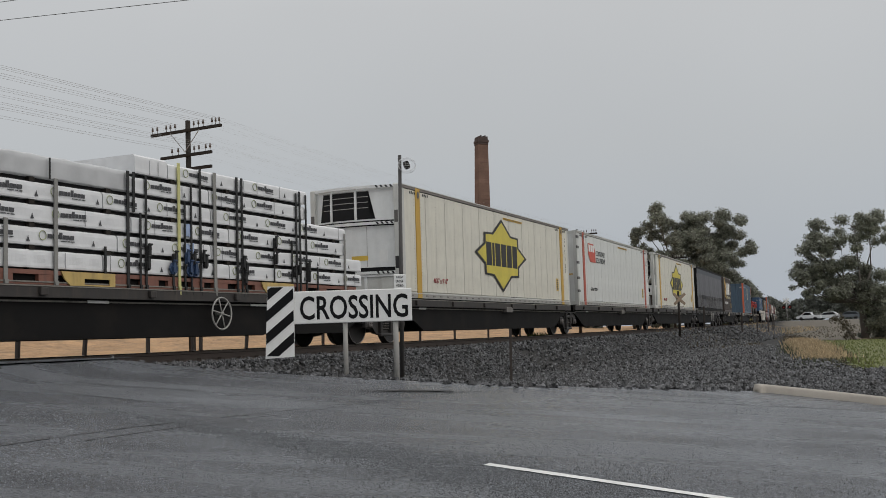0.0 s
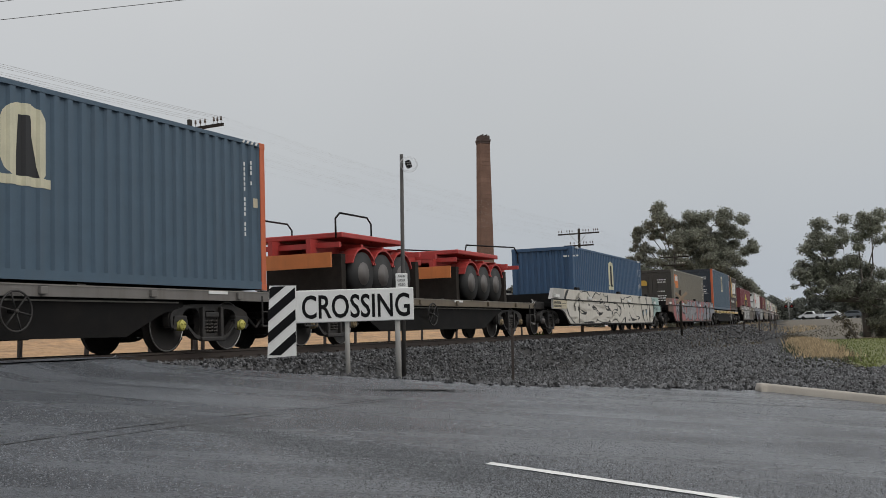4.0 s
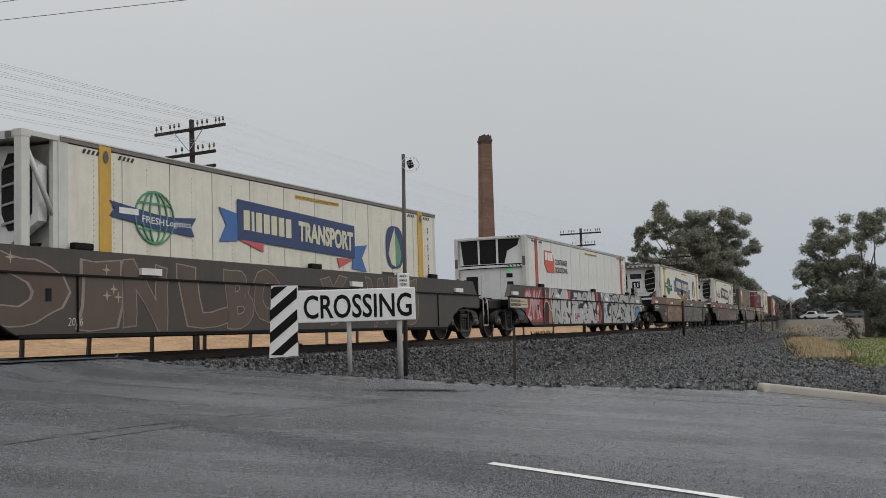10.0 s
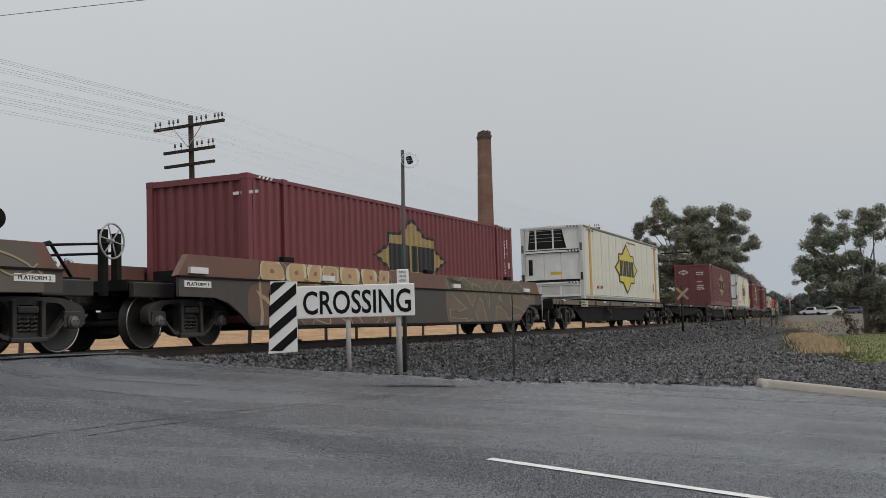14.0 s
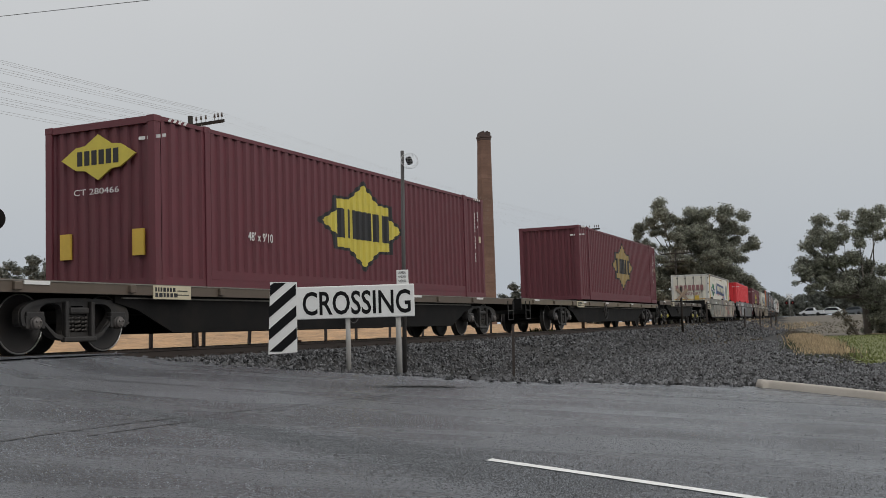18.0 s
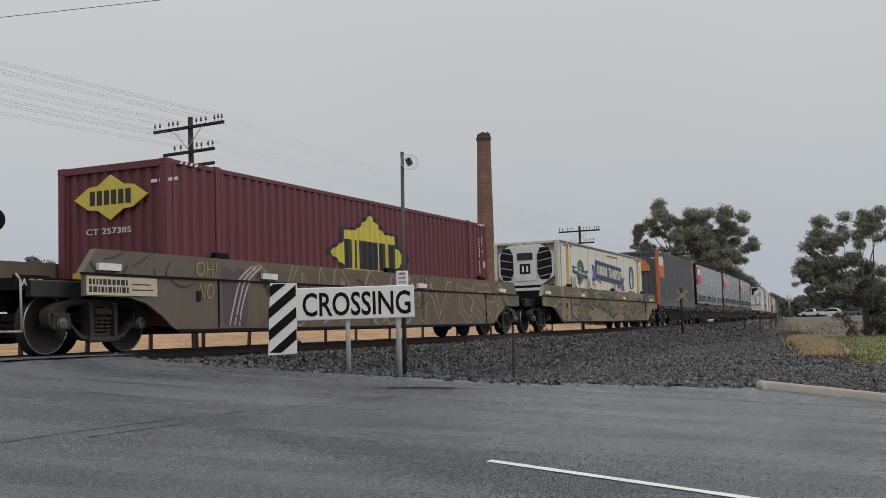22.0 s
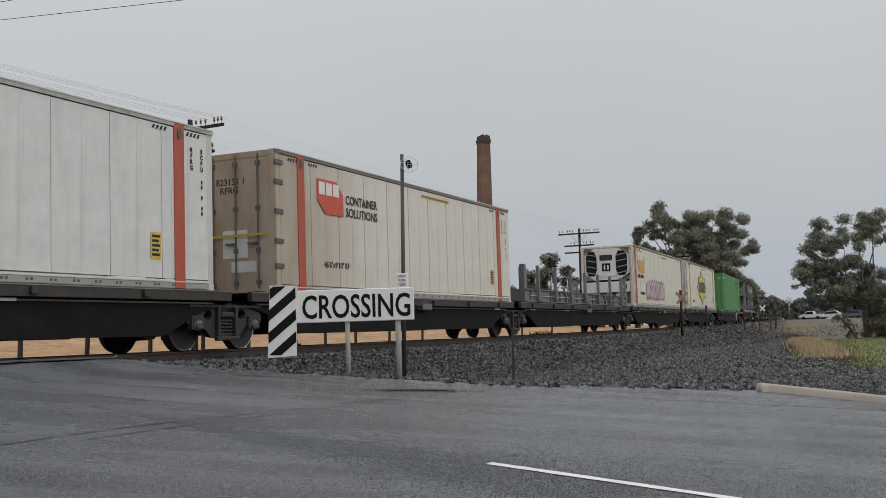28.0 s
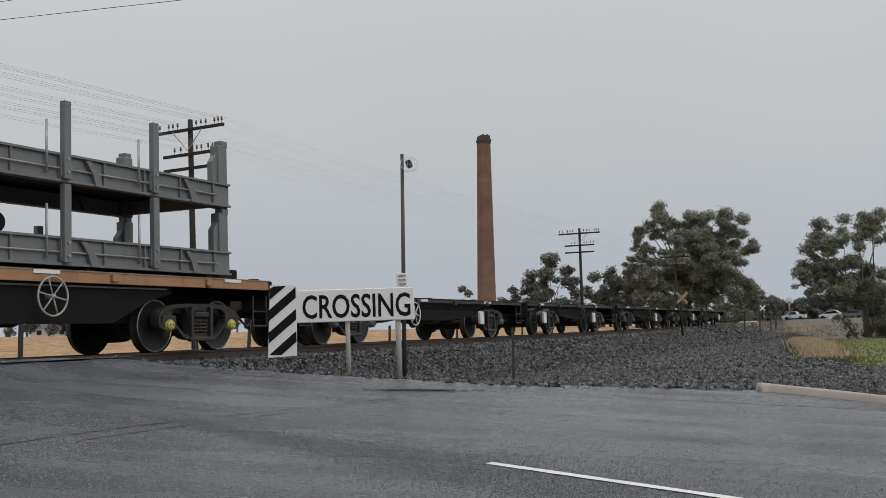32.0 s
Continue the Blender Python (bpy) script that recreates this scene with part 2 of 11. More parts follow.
def ring_mesh(bm, c, r, t, axis="y", n=20, m=6):
    c = Vector(c)
    grid = []
    for i in range(n):
        a = 2 * math.pi * i / n
        row = []
        for j in range(m):
            b = 2 * math.pi * j / m
            q = r + t * math.cos(b)
            p = (q * math.cos(a), t * math.sin(b), q * math.sin(a)) if axis == "y" else ((t * math.sin(b), q * math.cos(a), q * math.sin(a)) if axis == "x" else (q * math.cos(a), q * math.sin(a), t * math.sin(b)))
            row.append(bm.verts.new(c + Vector(p)))
        grid.append(row)
    for i in range(n):
        for j in range(m):
            bm.faces.new((grid[i][j], grid[i][(j + 1) % m], grid[(i + 1) % n][(j + 1) % m], grid[(i + 1) % n][j]))
    return bm


MESHES = {}


def mesh_of(bm, name, key=None, smooth=False):
    if key and key in MESHES:
        return MESHES[key]
    bmesh.ops.recalc_face_normals(bm, faces=bm.faces[:])
    me = bpy.data.meshes.new(name)
    bm.to_mesh(me)
    bm.free()
    if smooth:
        for p in me.polygons:
            p.use_smooth = True
    me.materials.append(None)
    if key:
        MESHES[key] = me
    return me


def part(name, bm, material, parent, label="", at=None, key=None, smooth=False):
    """One mesh object under a thing. bm may be a bmesh, a mesh, or a function that fills a bmesh (called once for each key)."""
    if callable(bm):
        if key in MESHES:
            me = MESHES[key]
        else:
            b = bmesh.new()
            bm(b)
            me = mesh_of(b, name, key, smooth)
    elif isinstance(bm, bpy.types.Mesh):
        me = bm
    else:
        me = mesh_of(bm, name, key, smooth)
    ob = new(name, me)
    ob.parent = parent
    if at is not None:
        ob.matrix_basis = at
    ob.material_slots[0].link = "OBJECT"
    ob.material_slots[0].material = material
    if label:
        tagged(ob, label)
    return ob


def thing(name, label, category, group="", kind="", at=None):
    e = new(name)
    e.empty_display_size = 0.2
    tagged(e, label, category, group, kind)
    if at is not None:
        e.matrix_basis = at
    return e


def solid(name, bm, material, label, category, group="", kind="", at=None, smooth=False):
    ob = new(name, mesh_of(bm, name, None, smooth))
    ob.material_slots[0].link = "OBJECT"
    ob.material_slots[0].material = material
    if at is not None:
        ob.matrix_basis = at
    return tagged(ob, label, category, group, kind)


def cloud(name, verts, faces, material, smooth=False):
    me = bpy.data.meshes.new(name)
    me.from_pydata(verts.tolist() if hasattr(verts, "tolist") else verts, [], faces.tolist() if hasattr(faces, "tolist") else faces)
    me.materials.append(material)
    if smooth:
        me.polygons.foreach_set("use_smooth", [True] * len(me.polygons))
    me.update()
    return me


def lettering(text, size, width=None, depth=0.004, spacing=1.0, bold=0.0):
    """Words as a mesh that lies in x and z and faces the road, from x = 0."""
    key = ("text", text, size, width, spacing, bold)
    if key in MESHES:
        return MESHES[key]
    cu = bpy.data.curves.new("lettering", "FONT")
    cu.body, cu.size, cu.extrude, cu.resolution_u = text, size, depth, 3
    cu.space_character, cu.offset = spacing, bold
    ob = bpy.data.objects.new("lettering", cu)
    scene.collection.objects.link(ob)
    me = bpy.data.meshes.new_from_object(ob.evaluated_get(bpy.context.evaluated_depsgraph_get()))
    bpy.data.objects.remove(ob)
    xs = [v.co.x for v in me.vertices]
    lo, hi = min(xs), max(xs)
    k = width / (hi - lo) if width else 1.0
    me.transform(Matrix(((k, 0, 0, -lo * k), (0, 0, -1, 0), (0, 1, 0, 0), (0, 0, 0, 1))))
    me.materials.clear()
    me.materials.append(None)
    MESHES[key] = me
    return me


# ---- the railway line: a plan curve that bends gently away ----
LINE_X, LINE_Y, LINE_A, LINE_B, LINE_C = -4.7588, 17.9064, 1.1451479, 0.0012154, -3.4e-06
_s = np.arange(-1000.0, 1300.0, 1.0)
_u = np.clip(_s, -60.0, 200.0)
_h = LINE_A + LINE_B * _u + LINE_C * _u * _u
_x = np.concatenate([[0], np.cumsum((np.cos(_h[1:]) + np.cos(_h[:-1])) / 2)])
_y = np.concatenate([[0], np.cumsum((np.sin(_h[1:]) + np.sin(_h[:-1])) / 2)])
_zero = int(np.argmin(abs(_s)))
_x += LINE_X - 1.22 * math.sin(LINE_A) - _x[_zero]
_y += LINE_Y + 1.22 * math.cos(LINE_A) - _y[_zero]


def line_z(s):
    return 0.0025 * np.clip(s - 20.0, 0.0, 400.0)


def on_line(s, off=0.0, z=0.0):
    """A point of the line, off metres to the far side of its centre, z above the rail, and the heading there."""
    h = float(np.interp(s, _s, _h))
    return Vector((float(np.interp(s, _s, _x)) - off * math.sin(h), float(np.interp(s, _s, _y)) + off * math.cos(h), float(line_z(s)) + z)), h


def line_pose(s, off=0.0, z=0.0, turn=0.0):
    p, h = on_line(s, off, z)
    return Matrix.Translation(p) @ Matrix.Rotation(h + radians(turn), 4, "Z")


def near_line(x, y):
    """Place along the line and signed distance from it (far side positive), for arrays."""
    k = np.arange(_zero - 300, _zero + 700, 3)
    best = np.full(x.shape, 1e18)
    idx = np.zeros(x.shape, int)
    for i in k:
        d = (x - _x[i]) ** 2 + (y - _y[i]) ** 2
        m = d < best
        best[m], idx[m] = d[m], i
    dx, dy = x - _x[idx], y - _y[idx]
    ch, sh = np.cos(_h[idx]), np.sin(_h[idx])
    return _s[idx] + dx * ch + dy * sh, -dx * sh + dy * ch

# ---- wagon parts ----
TRAIN = []  # (thing, place in the train, height over the rail)
WHEEL_R = 0.46


def wheelset_shape(b):
    for sgn in (-1, 1):
        y = sgn * 0.72
        n = 28
        prof = ((0.10, 0.10), (0.36, 0.03), (0.40, 0.062), (WHEEL_R - 0.005, 0.065), (WHEEL_R, 0.05), (WHEEL_R + 0.005, -0.04), (WHEEL_R + 0.035, -0.055), (WHEEL_R + 0.03, -0.075), (0.40, -0.07), (0.36, -0.03), (0.10, -0.08))
        rings = []
        for r, dy in prof:
            rings.append([b.verts.new((r * math.cos(2 * math.pi * i / n), y + dy * sgn, r * math.sin(2 * math.pi * i / n))) for i in range(n)])
        for a, c in zip(rings, rings[1:]):
            for i in range(n):
                j = (i + 1) % n
                b.faces.new((a[i], a[j], c[j], c[i]))
        b.faces.new(rings[0])
        b.faces.new(rings[-1][::-1])
    tube(b, (0, -1.02, 0), (0, 1.02, 0), 0.075, 10)


def tread_shape(b):
    ring_mesh(b, (0, 0, 0), WHEEL_R - 0.018, 0.014, "y", 30, 4)


def side_frame_shape(b):
    """The cast side frame of a three-piece bogie, with its two lightening holes as gaps between bars."""
    outer = [(-1.16, -0.06), (-1.17, 0.17), (-1.0, 0.27), (-0.62, 0.35), (0.62, 0.35), (1.0, 0.27), (1.17, 0.17), (1.16, -0.06), (1.05, -0.08), (0.98, 0.02), (0.78, 0.02), (0.66, -0.10), (0.44, -0.30), (-0.44, -0.30), (-0.66, -0.10), (-0.78, 0.02), (-0.98, 0.02), (-1.05, -0.08)]
    hole = [(0.31, 0.27), (0.66, 0.26), (0.80, 0.14), (0.47, -0.20), (0.31, -0.23)]
    holes = [round_off(hole), round_off([(-x, z) for x, z in hole][::-1]), round_off([(-0.21, 0.23), (0.21, 0.23), (0.21, -0.17), (-0.21, -0.17)], 1)]
    holed_slab(b, round_off(outer), holes, -0.06, 0.06)
    holed_slab(b, round_off([(x * 0.985, z) for x, z in outer]), [[(q[0], q[1]) for q in round_off([(x * 0.93, z * 0.80 + 0.005) for x, z in outer])]], -0.10, -0.06)


def spring_shape(b):
    for k in range(3):
        cx = -0.14 + 0.14 * k
        last = None
        turns, m = 4, 40
        pts = [Vector((cx + 0.062 * math.cos(2 * math.pi * turns * i / m), 0.062 * math.sin(2 * math.pi * turns * i / m), -0.15 + 0.24 * i / m)) for i in range(m + 1)]
        for p, q in zip(pts, pts[1:]):
            tube(b, p, q, 0.021, 5, cap=False)


def axle_box_shape(b):
    tube(b, (0, 0.02, 0), (0, -0.07, 0), 0.10, 16)
    tube(b, (0, -0.07, 0), (0, -0.10, 0), 0.10, 16, 0.075)
    for k in range(3):
        a = k * 2.094 + 0.5
        tube(b, (0.048 * math.cos(a), -0.095, 0.048 * math.sin(a)), (0.048 * math.cos(a), -0.118, 0.048 * math.sin(a)), 0.016, 6)


def adapter_shape(b):
    soft_box(b, -0.17, 0.17, -0.05, 0.06, 0.06, 0.17, 0.02)
    for dx in (-0.15, 0.15):
        soft_box(b, dx - 0.035, dx + 0.035, -0.05, 0.05, -0.08, 0.10, 0.012)


def column_shape(b):
    for dx in (-0.27, 0.27):
        soft_box(b, dx - 0.04, dx + 0.04, -0.14, -0.05, -0.26, 0.30, 0.02)
    soft_box(b, -0.34, 0.34, -0.15, -0.05, -0.32, -0.24, 0.02)
    soft_box(b, -0.20, 0.20, -0.13, 0.0, 0.10, 0.21, 0.03)


def bolster_shape(b):
    soft_box(b, -0.2, 0.2, -1.05, 1.05, 0.0, 0.22, 0.03)
    box(b, -0.30, 0.30, -0.45, 0.45, 0.2, 0.34)
    box(b, -0.75, -0.69, -0.6, 0.6, -0.18, -0.04)
    box(b, 0.69, 0.75, -0.6, 0.6, -0.18, -0.04)
    for sx in (-1, 1):
        for sy in (-1, 1):
            box(b, sx * 0.42 - 0.03, sx * 0.42 + 0.03, sy * 0.68 - 0.06, sy * 0.68 + 0.06, -0.25, 0.05)


cap_yellow = shade("axle_cap_yellow", (0.50, 0.46, 0.10), rough=0.5, dirt=0.4)
cap_tan = shade("axle_cap_tan", (0.22, 0.165, 0.09), rough=0.6, dirt=0.5)
cap_grey = shade("axle_cap_grey", (0.11, 0.10, 0.095), rough=0.5, dirt=0.4)


def plate_frame_shape(b):
    """A flat-topped fabricated side frame with two round holes."""
    outer = [(-1.18, 0.0), (-1.18, 0.30), (-0.95, 0.34), (0.95, 0.34), (1.18, 0.30), (1.18, 0.0), (0.98, -0.02), (0.80, 0.06), (0.55, -0.16), (0.42, -0.27), (-0.42, -0.27), (-0.55, -0.16), (-0.80, 0.06), (-0.98, -0.02)]
    ring = [(0.12 * math.cos(a * 0.5236), 0.10 * math.sin(a * 0.5236)) for a in range(12)]
    holes = [[(x + 0.53, z + 0.16) for x, z in ring], [(x - 0.53, z + 0.16) for x, z in ring], [(-0.27, 0.24), (0.27, 0.24), (0.27, -0.17), (-0.27, -0.17)]]
    holed_slab(b, round_off(outer, 1), holes, -0.06, 0.06)
    box(b, -1.1, 1.1, -0.11, -0.06, 0.29, 0.335)


def bogie(parent, x, caps=cap_grey, plate=False):
    b = part("bogie", bolster_shape, bogie_steel, parent, "black cast steel bogie with coil springs", pose(x, 0, WHEEL_R), "bolster")
    for sgn in (-1, 1):
        part("side_frame", plate_frame_shape if plate else side_frame_shape, bogie_steel, b, "", pose(0, sgn * 1.0, 0.03, 0, 0, 0 if sgn < 0 else 180), "plate_frame" if plate else "side_frame")
        if sgn > 0:
            for sx in (-1, 1):
                part("axle_box", axle_box_shape, caps, b, "", pose(sx * 0.875, 1.06, 0, 0, 0, 180), "axle_box", True)
            continue
        part("coil_spring", spring_shape, spring_steel, b, "rusty coil springs", pose(0, sgn * 1.03, 0), "coil_spring", True)
        part("spring_column", column_shape, bogie_steel, b, "", pose(0, sgn * 1.0, 0.03, 0, 0, 0 if sgn < 0 else 180), "spring_column")
        for sx in (-1, 1):
            part("axle_box", axle_box_shape, caps, b, "", pose(sx * 0.875, sgn * 1.06, 0, 0, 0, 0 if sgn < 0 else 180), "axle_box", True)
            part("bearing_adapter", adapter_shape, bogie_steel, b, "", pose(sx * 0.875, sgn * 1.06, 0, 0, 0, 0 if sgn < 0 else 180), "bearing_adapter")
    for sx in (-1, 1):
        w = part("wheelset", wheelset_shape, wheel_steel, b, "dark steel wheels on one axle", pose(sx * 0.875, 0, 0), "wheelset", True)
        for sgn in (-1, 1):
            part("wheel_rim", tread_shape, tread_steel, b, "bright worn wheel rim", pose(sx * 0.875, sgn * 0.787, 0), "wheel_rim", True)
    return b


def handwheel(parent, m, material, label, r=0.29):
    """A brake wheel: rim, hub and spokes."""
    w = part("handwheel", lambda b: ring_mesh(b, (0, 0, 0), r, r * 0.06, "y", 24, 5), material, parent, label, m, ("wheel_rim_ring", r), True)
    part("hub", lambda b: tube(b, (0, -0.03, 0), (0, 0.14, 0), r * 0.12, 8), material, w, "", None, ("wheel_hub", r), True)
    for k in range(6):
        part("spoke", lambda b: tube(b, (0, 0, 0), (r, 0, 0), r * 0.045, 5), material, w, "", pose(0, 0, 0, 0, 12 + 60 * k, 0), ("wheel_spoke", r), True)
    return w


wheel_white = shade("handwheel_white", (0.60, 0.59, 0.56), rough=0.6, dirt=0.3)
wheel_grey = shade("handwheel_grey", (0.34, 0.33, 0.31), rough=0.6, dirt=0.4)


def coupler_shape(b):
    box(b, -0.55, 0.35, -0.1, 0.1, 0.78, 0.98)
    soft_box(b, 0.3, 0.58, -0.16, 0.16, 0.74, 1.02, 0.05)
    tube(b, (0.1, -0.3, 0.75), (0.55, -0.32, 0.42), 0.025, 6)
    tube(b, (0.55, -0.32, 0.42), (0.8, -0.3, 0.6), 0.025, 6)


def step_shape(b):
    for dx in (-0.22, 0.22):
        tube(b, (dx, -1.3, 0.42), (dx, -1.3, 1.0), 0.017, 6)
    tube(b, (-0.22, -1.3, 0.42), (0.22, -1.3, 0.42), 0.017, 6)
    tube(b, (-0.22, -1.3, 0.7), (0.22, -1.3, 0.7), 0.014, 6)


def coded_plate(parent, x, y, z, w=0.9, h=0.26, dark=(0.05, 0.05, 0.05)):
    """A pale wagon plate whose small print is only bars."""
    p = part("data_plate", box(bmesh.new(), x, x + w, y - 0.012, y, z, z + h), shade_plate, parent, "pale plate with unreadable small print")
    b = bmesh.new()
    rnd = random.Random(int(x * 100) + int(z * 37))
    for k in range(2):
        cx = x + 0.05
        while cx < x + w * 0.55:
            ww = rnd.uniform(0.03, 0.09)
            box(b, cx, cx + ww, y - 0.016, y - 0.012, z + h * (0.55 - 0.4 * k), z + h * (0.85 - 0.4 * k))
            cx += ww + 0.03
    box(b, x + w * 0.62, x + w * 0.94, y - 0.016, y - 0.012, z + h * 0.3, z + h * 0.36)
    box(b, x + w * 0.62, x + w * 0.9, y - 0.016, y - 0.012, z + h * 0.6, z + h * 0.66)
    tagged(part("print", b, black_mark, p), kind="stuff")
    return p


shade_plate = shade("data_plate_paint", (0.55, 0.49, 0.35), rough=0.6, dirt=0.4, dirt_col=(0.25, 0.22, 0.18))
strip_worn = paint("worn_edge", (0.21, 0.195, 0.17), dirt=0.8, dirt_col=(0.05, 0.045, 0.04))
sill_paints = {
    "tan": paint("tan_sill", (0.155, 0.125, 0.088), dirt=0.75),
    "yellow": paint("yellow_sill", (0.52, 0.37, 0.13), dirt=0.55),
    "brown": paint("brown_sill", (0.105, 0.080, 0.060), dirt=0.7),
    "dark": paint("dark_sill", (0.032, 0.028, 0.026), dirt=0.5),
    "grey": paint("grey_sill", (0.16, 0.15, 0.14), dirt=0.5),
    "orange": paint("orange_sill", (0.36, 0.19, 0.09), dirt=0.5),
}


def flat_wagon(s0, s1, bogies, sill="dark", label="black steel container flat wagon on two bogies", caps=cap_grey, deep=True, wheel_at=None, wheel_mat=None, ends=(True, True), skeletal=False, seed=0, up=0.0):
    """A container flat from s0 to s1 of the train: sills, deep centre girder, cross members, bogies, couplers and fittings."""
    L = s1 - s0
    half = L / 2 - 0.32
    mid = (s0 + s1) / 2
    w = thing("flat_wagon", label, "rail wagon", "wagons of the train")
    rnd = random.Random(seed)
    inner = [x - mid for x in bogies if s0 - 0.6 < x < s1 + 0.6]
    lo = min(inner) + 1.35 if inner and min(inner) < 0 else -half + 0.8
    hi = max(inner) - 1.35 if inner and max(inner) > 0 else half - 0.8
    mat = sill_paints[sill]
    # side sills and decks
    for sgn in (-1, 1):
        y = sgn * 1.24
        a, c = (y, y + 0.10) if sgn < 0 else (y - 0.10, y)
        if skeletal:
            part("side_sill", box(bmesh.new(), -half, half, a, c, 0.98, 1.09), mat, w)
        else:
            part("side_sill", slab(bmesh.new(), [(-half, 0.90), (half, 0.90), (half, 1.085), (-half, 1.085)], a, c), mat, w, "weathered side sill")
        # fish-bellied girder below the sill
        if deep and hi > lo:
            g = bmesh.new()
            yy = sgn * 1.10
            a2, c2 = (yy, yy + 0.05) if sgn < 0 else (yy - 0.05, yy)
            t = 0.9 if not skeletal else 1.6
            zb = 0.28 if not skeletal else 0.52
            slab(g, [(lo - 0.55, 0.91), (lo - 0.55, 0.78), (lo, 0.66), (lo + t, zb), (hi - t, zb), (hi, 0.66), (hi + 0.55, 0.78), (hi + 0.55, 0.91)], a2, c2)
            part("girder", g, black_steel, w, "black fish-bellied side girder")
    part("centre_sill", box(bmesh.new(), -half, half, -0.28, 0.28, 0.62, 1.0), black_steel, w)
    nb = int(L / 1.25)
    for i in range(nb + 1 if skeletal else 0):
        part("cross_member", lambda q: box(q, -0.06, 0.06, -1.14, 1.14, 0.90, 1.06), black_steel, w, "", pose(-half + 2 * half * i / nb, 0, 0), "cross_member")
    if not skeletal:
        part("deck", box(bmesh.new(), -half, half, -1.13, 1.13, 1.04, 1.07), black_steel, w)
    else:
        for sgn in (-1, 1):
            part("end_deck", box(bmesh.new(), sgn * (half - 0.9) - 0.9, sgn * (half - 0.9) + 0.9, -1.13, 1.13, 1.04, 1.075), black_steel, w)
    part("edge_strip", box(bmesh.new(), -half, half, -1.252, -1.24, 1.062, 1.08), black_steel if skeletal else strip_worn, w, "worn pale edge of the sill")
    part("flange", box(bmesh.new(), lo - 0.4, hi + 0.4, -1.13, -1.10, 0.84, 0.865), strip_worn if not skeletal else black_steel, w, "worn girder flange")
    # pale marking panels and data plate along the near sill
    x = -half + rnd.uniform(0.8, 2.0)
    while x < half - 1.0:
        ww = rnd.uniform(0.35, 0.6)
        if "articulated" in label:
            part("reflector_panel", box(bmesh.new(), x, x + ww, -1.142, -1.13, 0.832, 0.876), white_mark, w, "pale reflective strip on the girder")
        else:
            part("reflector_panel", box(bmesh.new(), x, x + ww, -1.258, -1.24, 1.0 if skeletal else 1.015, 1.06 if skeletal else 1.07), white_mark, w, "pale reflective panel")
        x += rnd.uniform(3.5, 7.5)
    if "articulated" in label and s0 > 0:
        part("junction_box", soft_box(bmesh.new(), 0.4, 0.95, -1.27, -1.08, 0.79, 0.95, 0.015), sill_paints["grey"], w, "dull grey box under the sill")
    # deck edge clutter: stake pockets and a pipe along the underframe
    for i in range(int(2 * half / 2.4)):
        part("stake_pocket", lambda q: soft_box(q, -0.07, 0.07, -1.30, -1.235, 0.93, 1.05, 0.012), mat, w, "", pose(-half + 1.2 + 2.4 * i, 0, 0), "stake_pocket")
    if sill != "dark":
        coded_plate(w, max(lo + 0.2, -half + 1.5), -1.242, 0.84, 1.0, 0.23)
    wx = wheel_at - mid if wheel_at is not None else lo + 0.9 + rnd.uniform(0, 2.0)
    if wheel_mat or "articulated" not in label:
        handwheel(w, pose(wx, -1.29, 0.68), wheel_mat or bogie_steel, "spoked brake handwheel")
    # container locks
    lk = bmesh.new()
    for x in (-half + 0.4, -half * 0.4, 0.0, half * 0.45, half - 0.4):
        for sgn in (-1, 1):
            box(lk, x - 0.09, x + 0.09, sgn * 1.13 - 0.07, sgn * 1.13 + 0.07, 1.07, 1.11)
    part("twist_lock", lk, bogie_steel, w)
    # air pipe, brake cylinder, reservoir
    u = bmesh.new()
    tube(u, (lo, -0.95, 0.84), (hi, -0.95, 0.84), 0.022, 6)
    tube(u, (-0.3, -0.55, 0.6), (0.7, -0.55, 0.6), 0.16, 12)
    tube(u, (1.2, -0.55, 0.62), (1.8, -0.55, 0.62), 0.13, 12)
    part("brake_gear", u, black_steel, w, "", None, None, True)
    for sgn, on in zip((-1, 1), ends):
        if on:
            part("coupler", coupler_shape, bogie_steel, w, "", pose(sgn * (half - 0.05), 0, 0, 0, 0, 0 if sgn > 0 else 180), "coupler")
            part("headstock", box(bmesh.new(), sgn * half - 0.06, sgn * half + 0.06, -1.24, 1.24, 0.72, 1.07), black_steel, w)
            part("step", step_shape, bogie_steel, w, "", pose(sgn * (half - 0.45), 0, 0), "step")
    for o in w.children if up else ():
        if o.name.split(".")[0] not in ("coupler", "step"):
            o.location.z += up
    for x in inner:
        bogie(w, x, caps, "articulated" in label)
    TRAIN.append((w, mid, 0.0))
    return w


# graffiti: bold lettering-like shapes that spell nothing
def blob(rnd, cx, cz, rx, rz, n=16, wob=0.16):
    ph = [rnd.uniform(0, 6.28) for _ in range(3)]
    pts = []
    for i in range(n):
        a = 2 * math.pi * i / n
        k = 1 + wob * math.sin(2 * a + ph[0]) + wob * 0.7 * math.sin(3 * a + ph[1])
        ca, sa = math.cos(a), math.sin(a)
        pts.append((cx + rx * k * math.copysign(abs(ca) ** 0.7, ca), cz + rz * min(k, 1.08) * math.copysign(abs(sa) ** 0.7, sa)))
    return pts


def stroke(pts, wd):
    """A thick bent stroke as one outline."""
    a, b = [], []
    for i, (x, z) in enumerate(pts):
        p, q = pts[max(0, i - 1)], pts[min(len(pts) - 1, i + 1)]
        dx, dz = q[0] - p[0], q[1] - p[1]
        n = math.hypot(dx, dz) or 1
        a.append((x - dz / n * wd, z + dx / n * wd))
        b.append((x + dz / n * wd, z - dx / n * wd))
    return a + b[::-1]


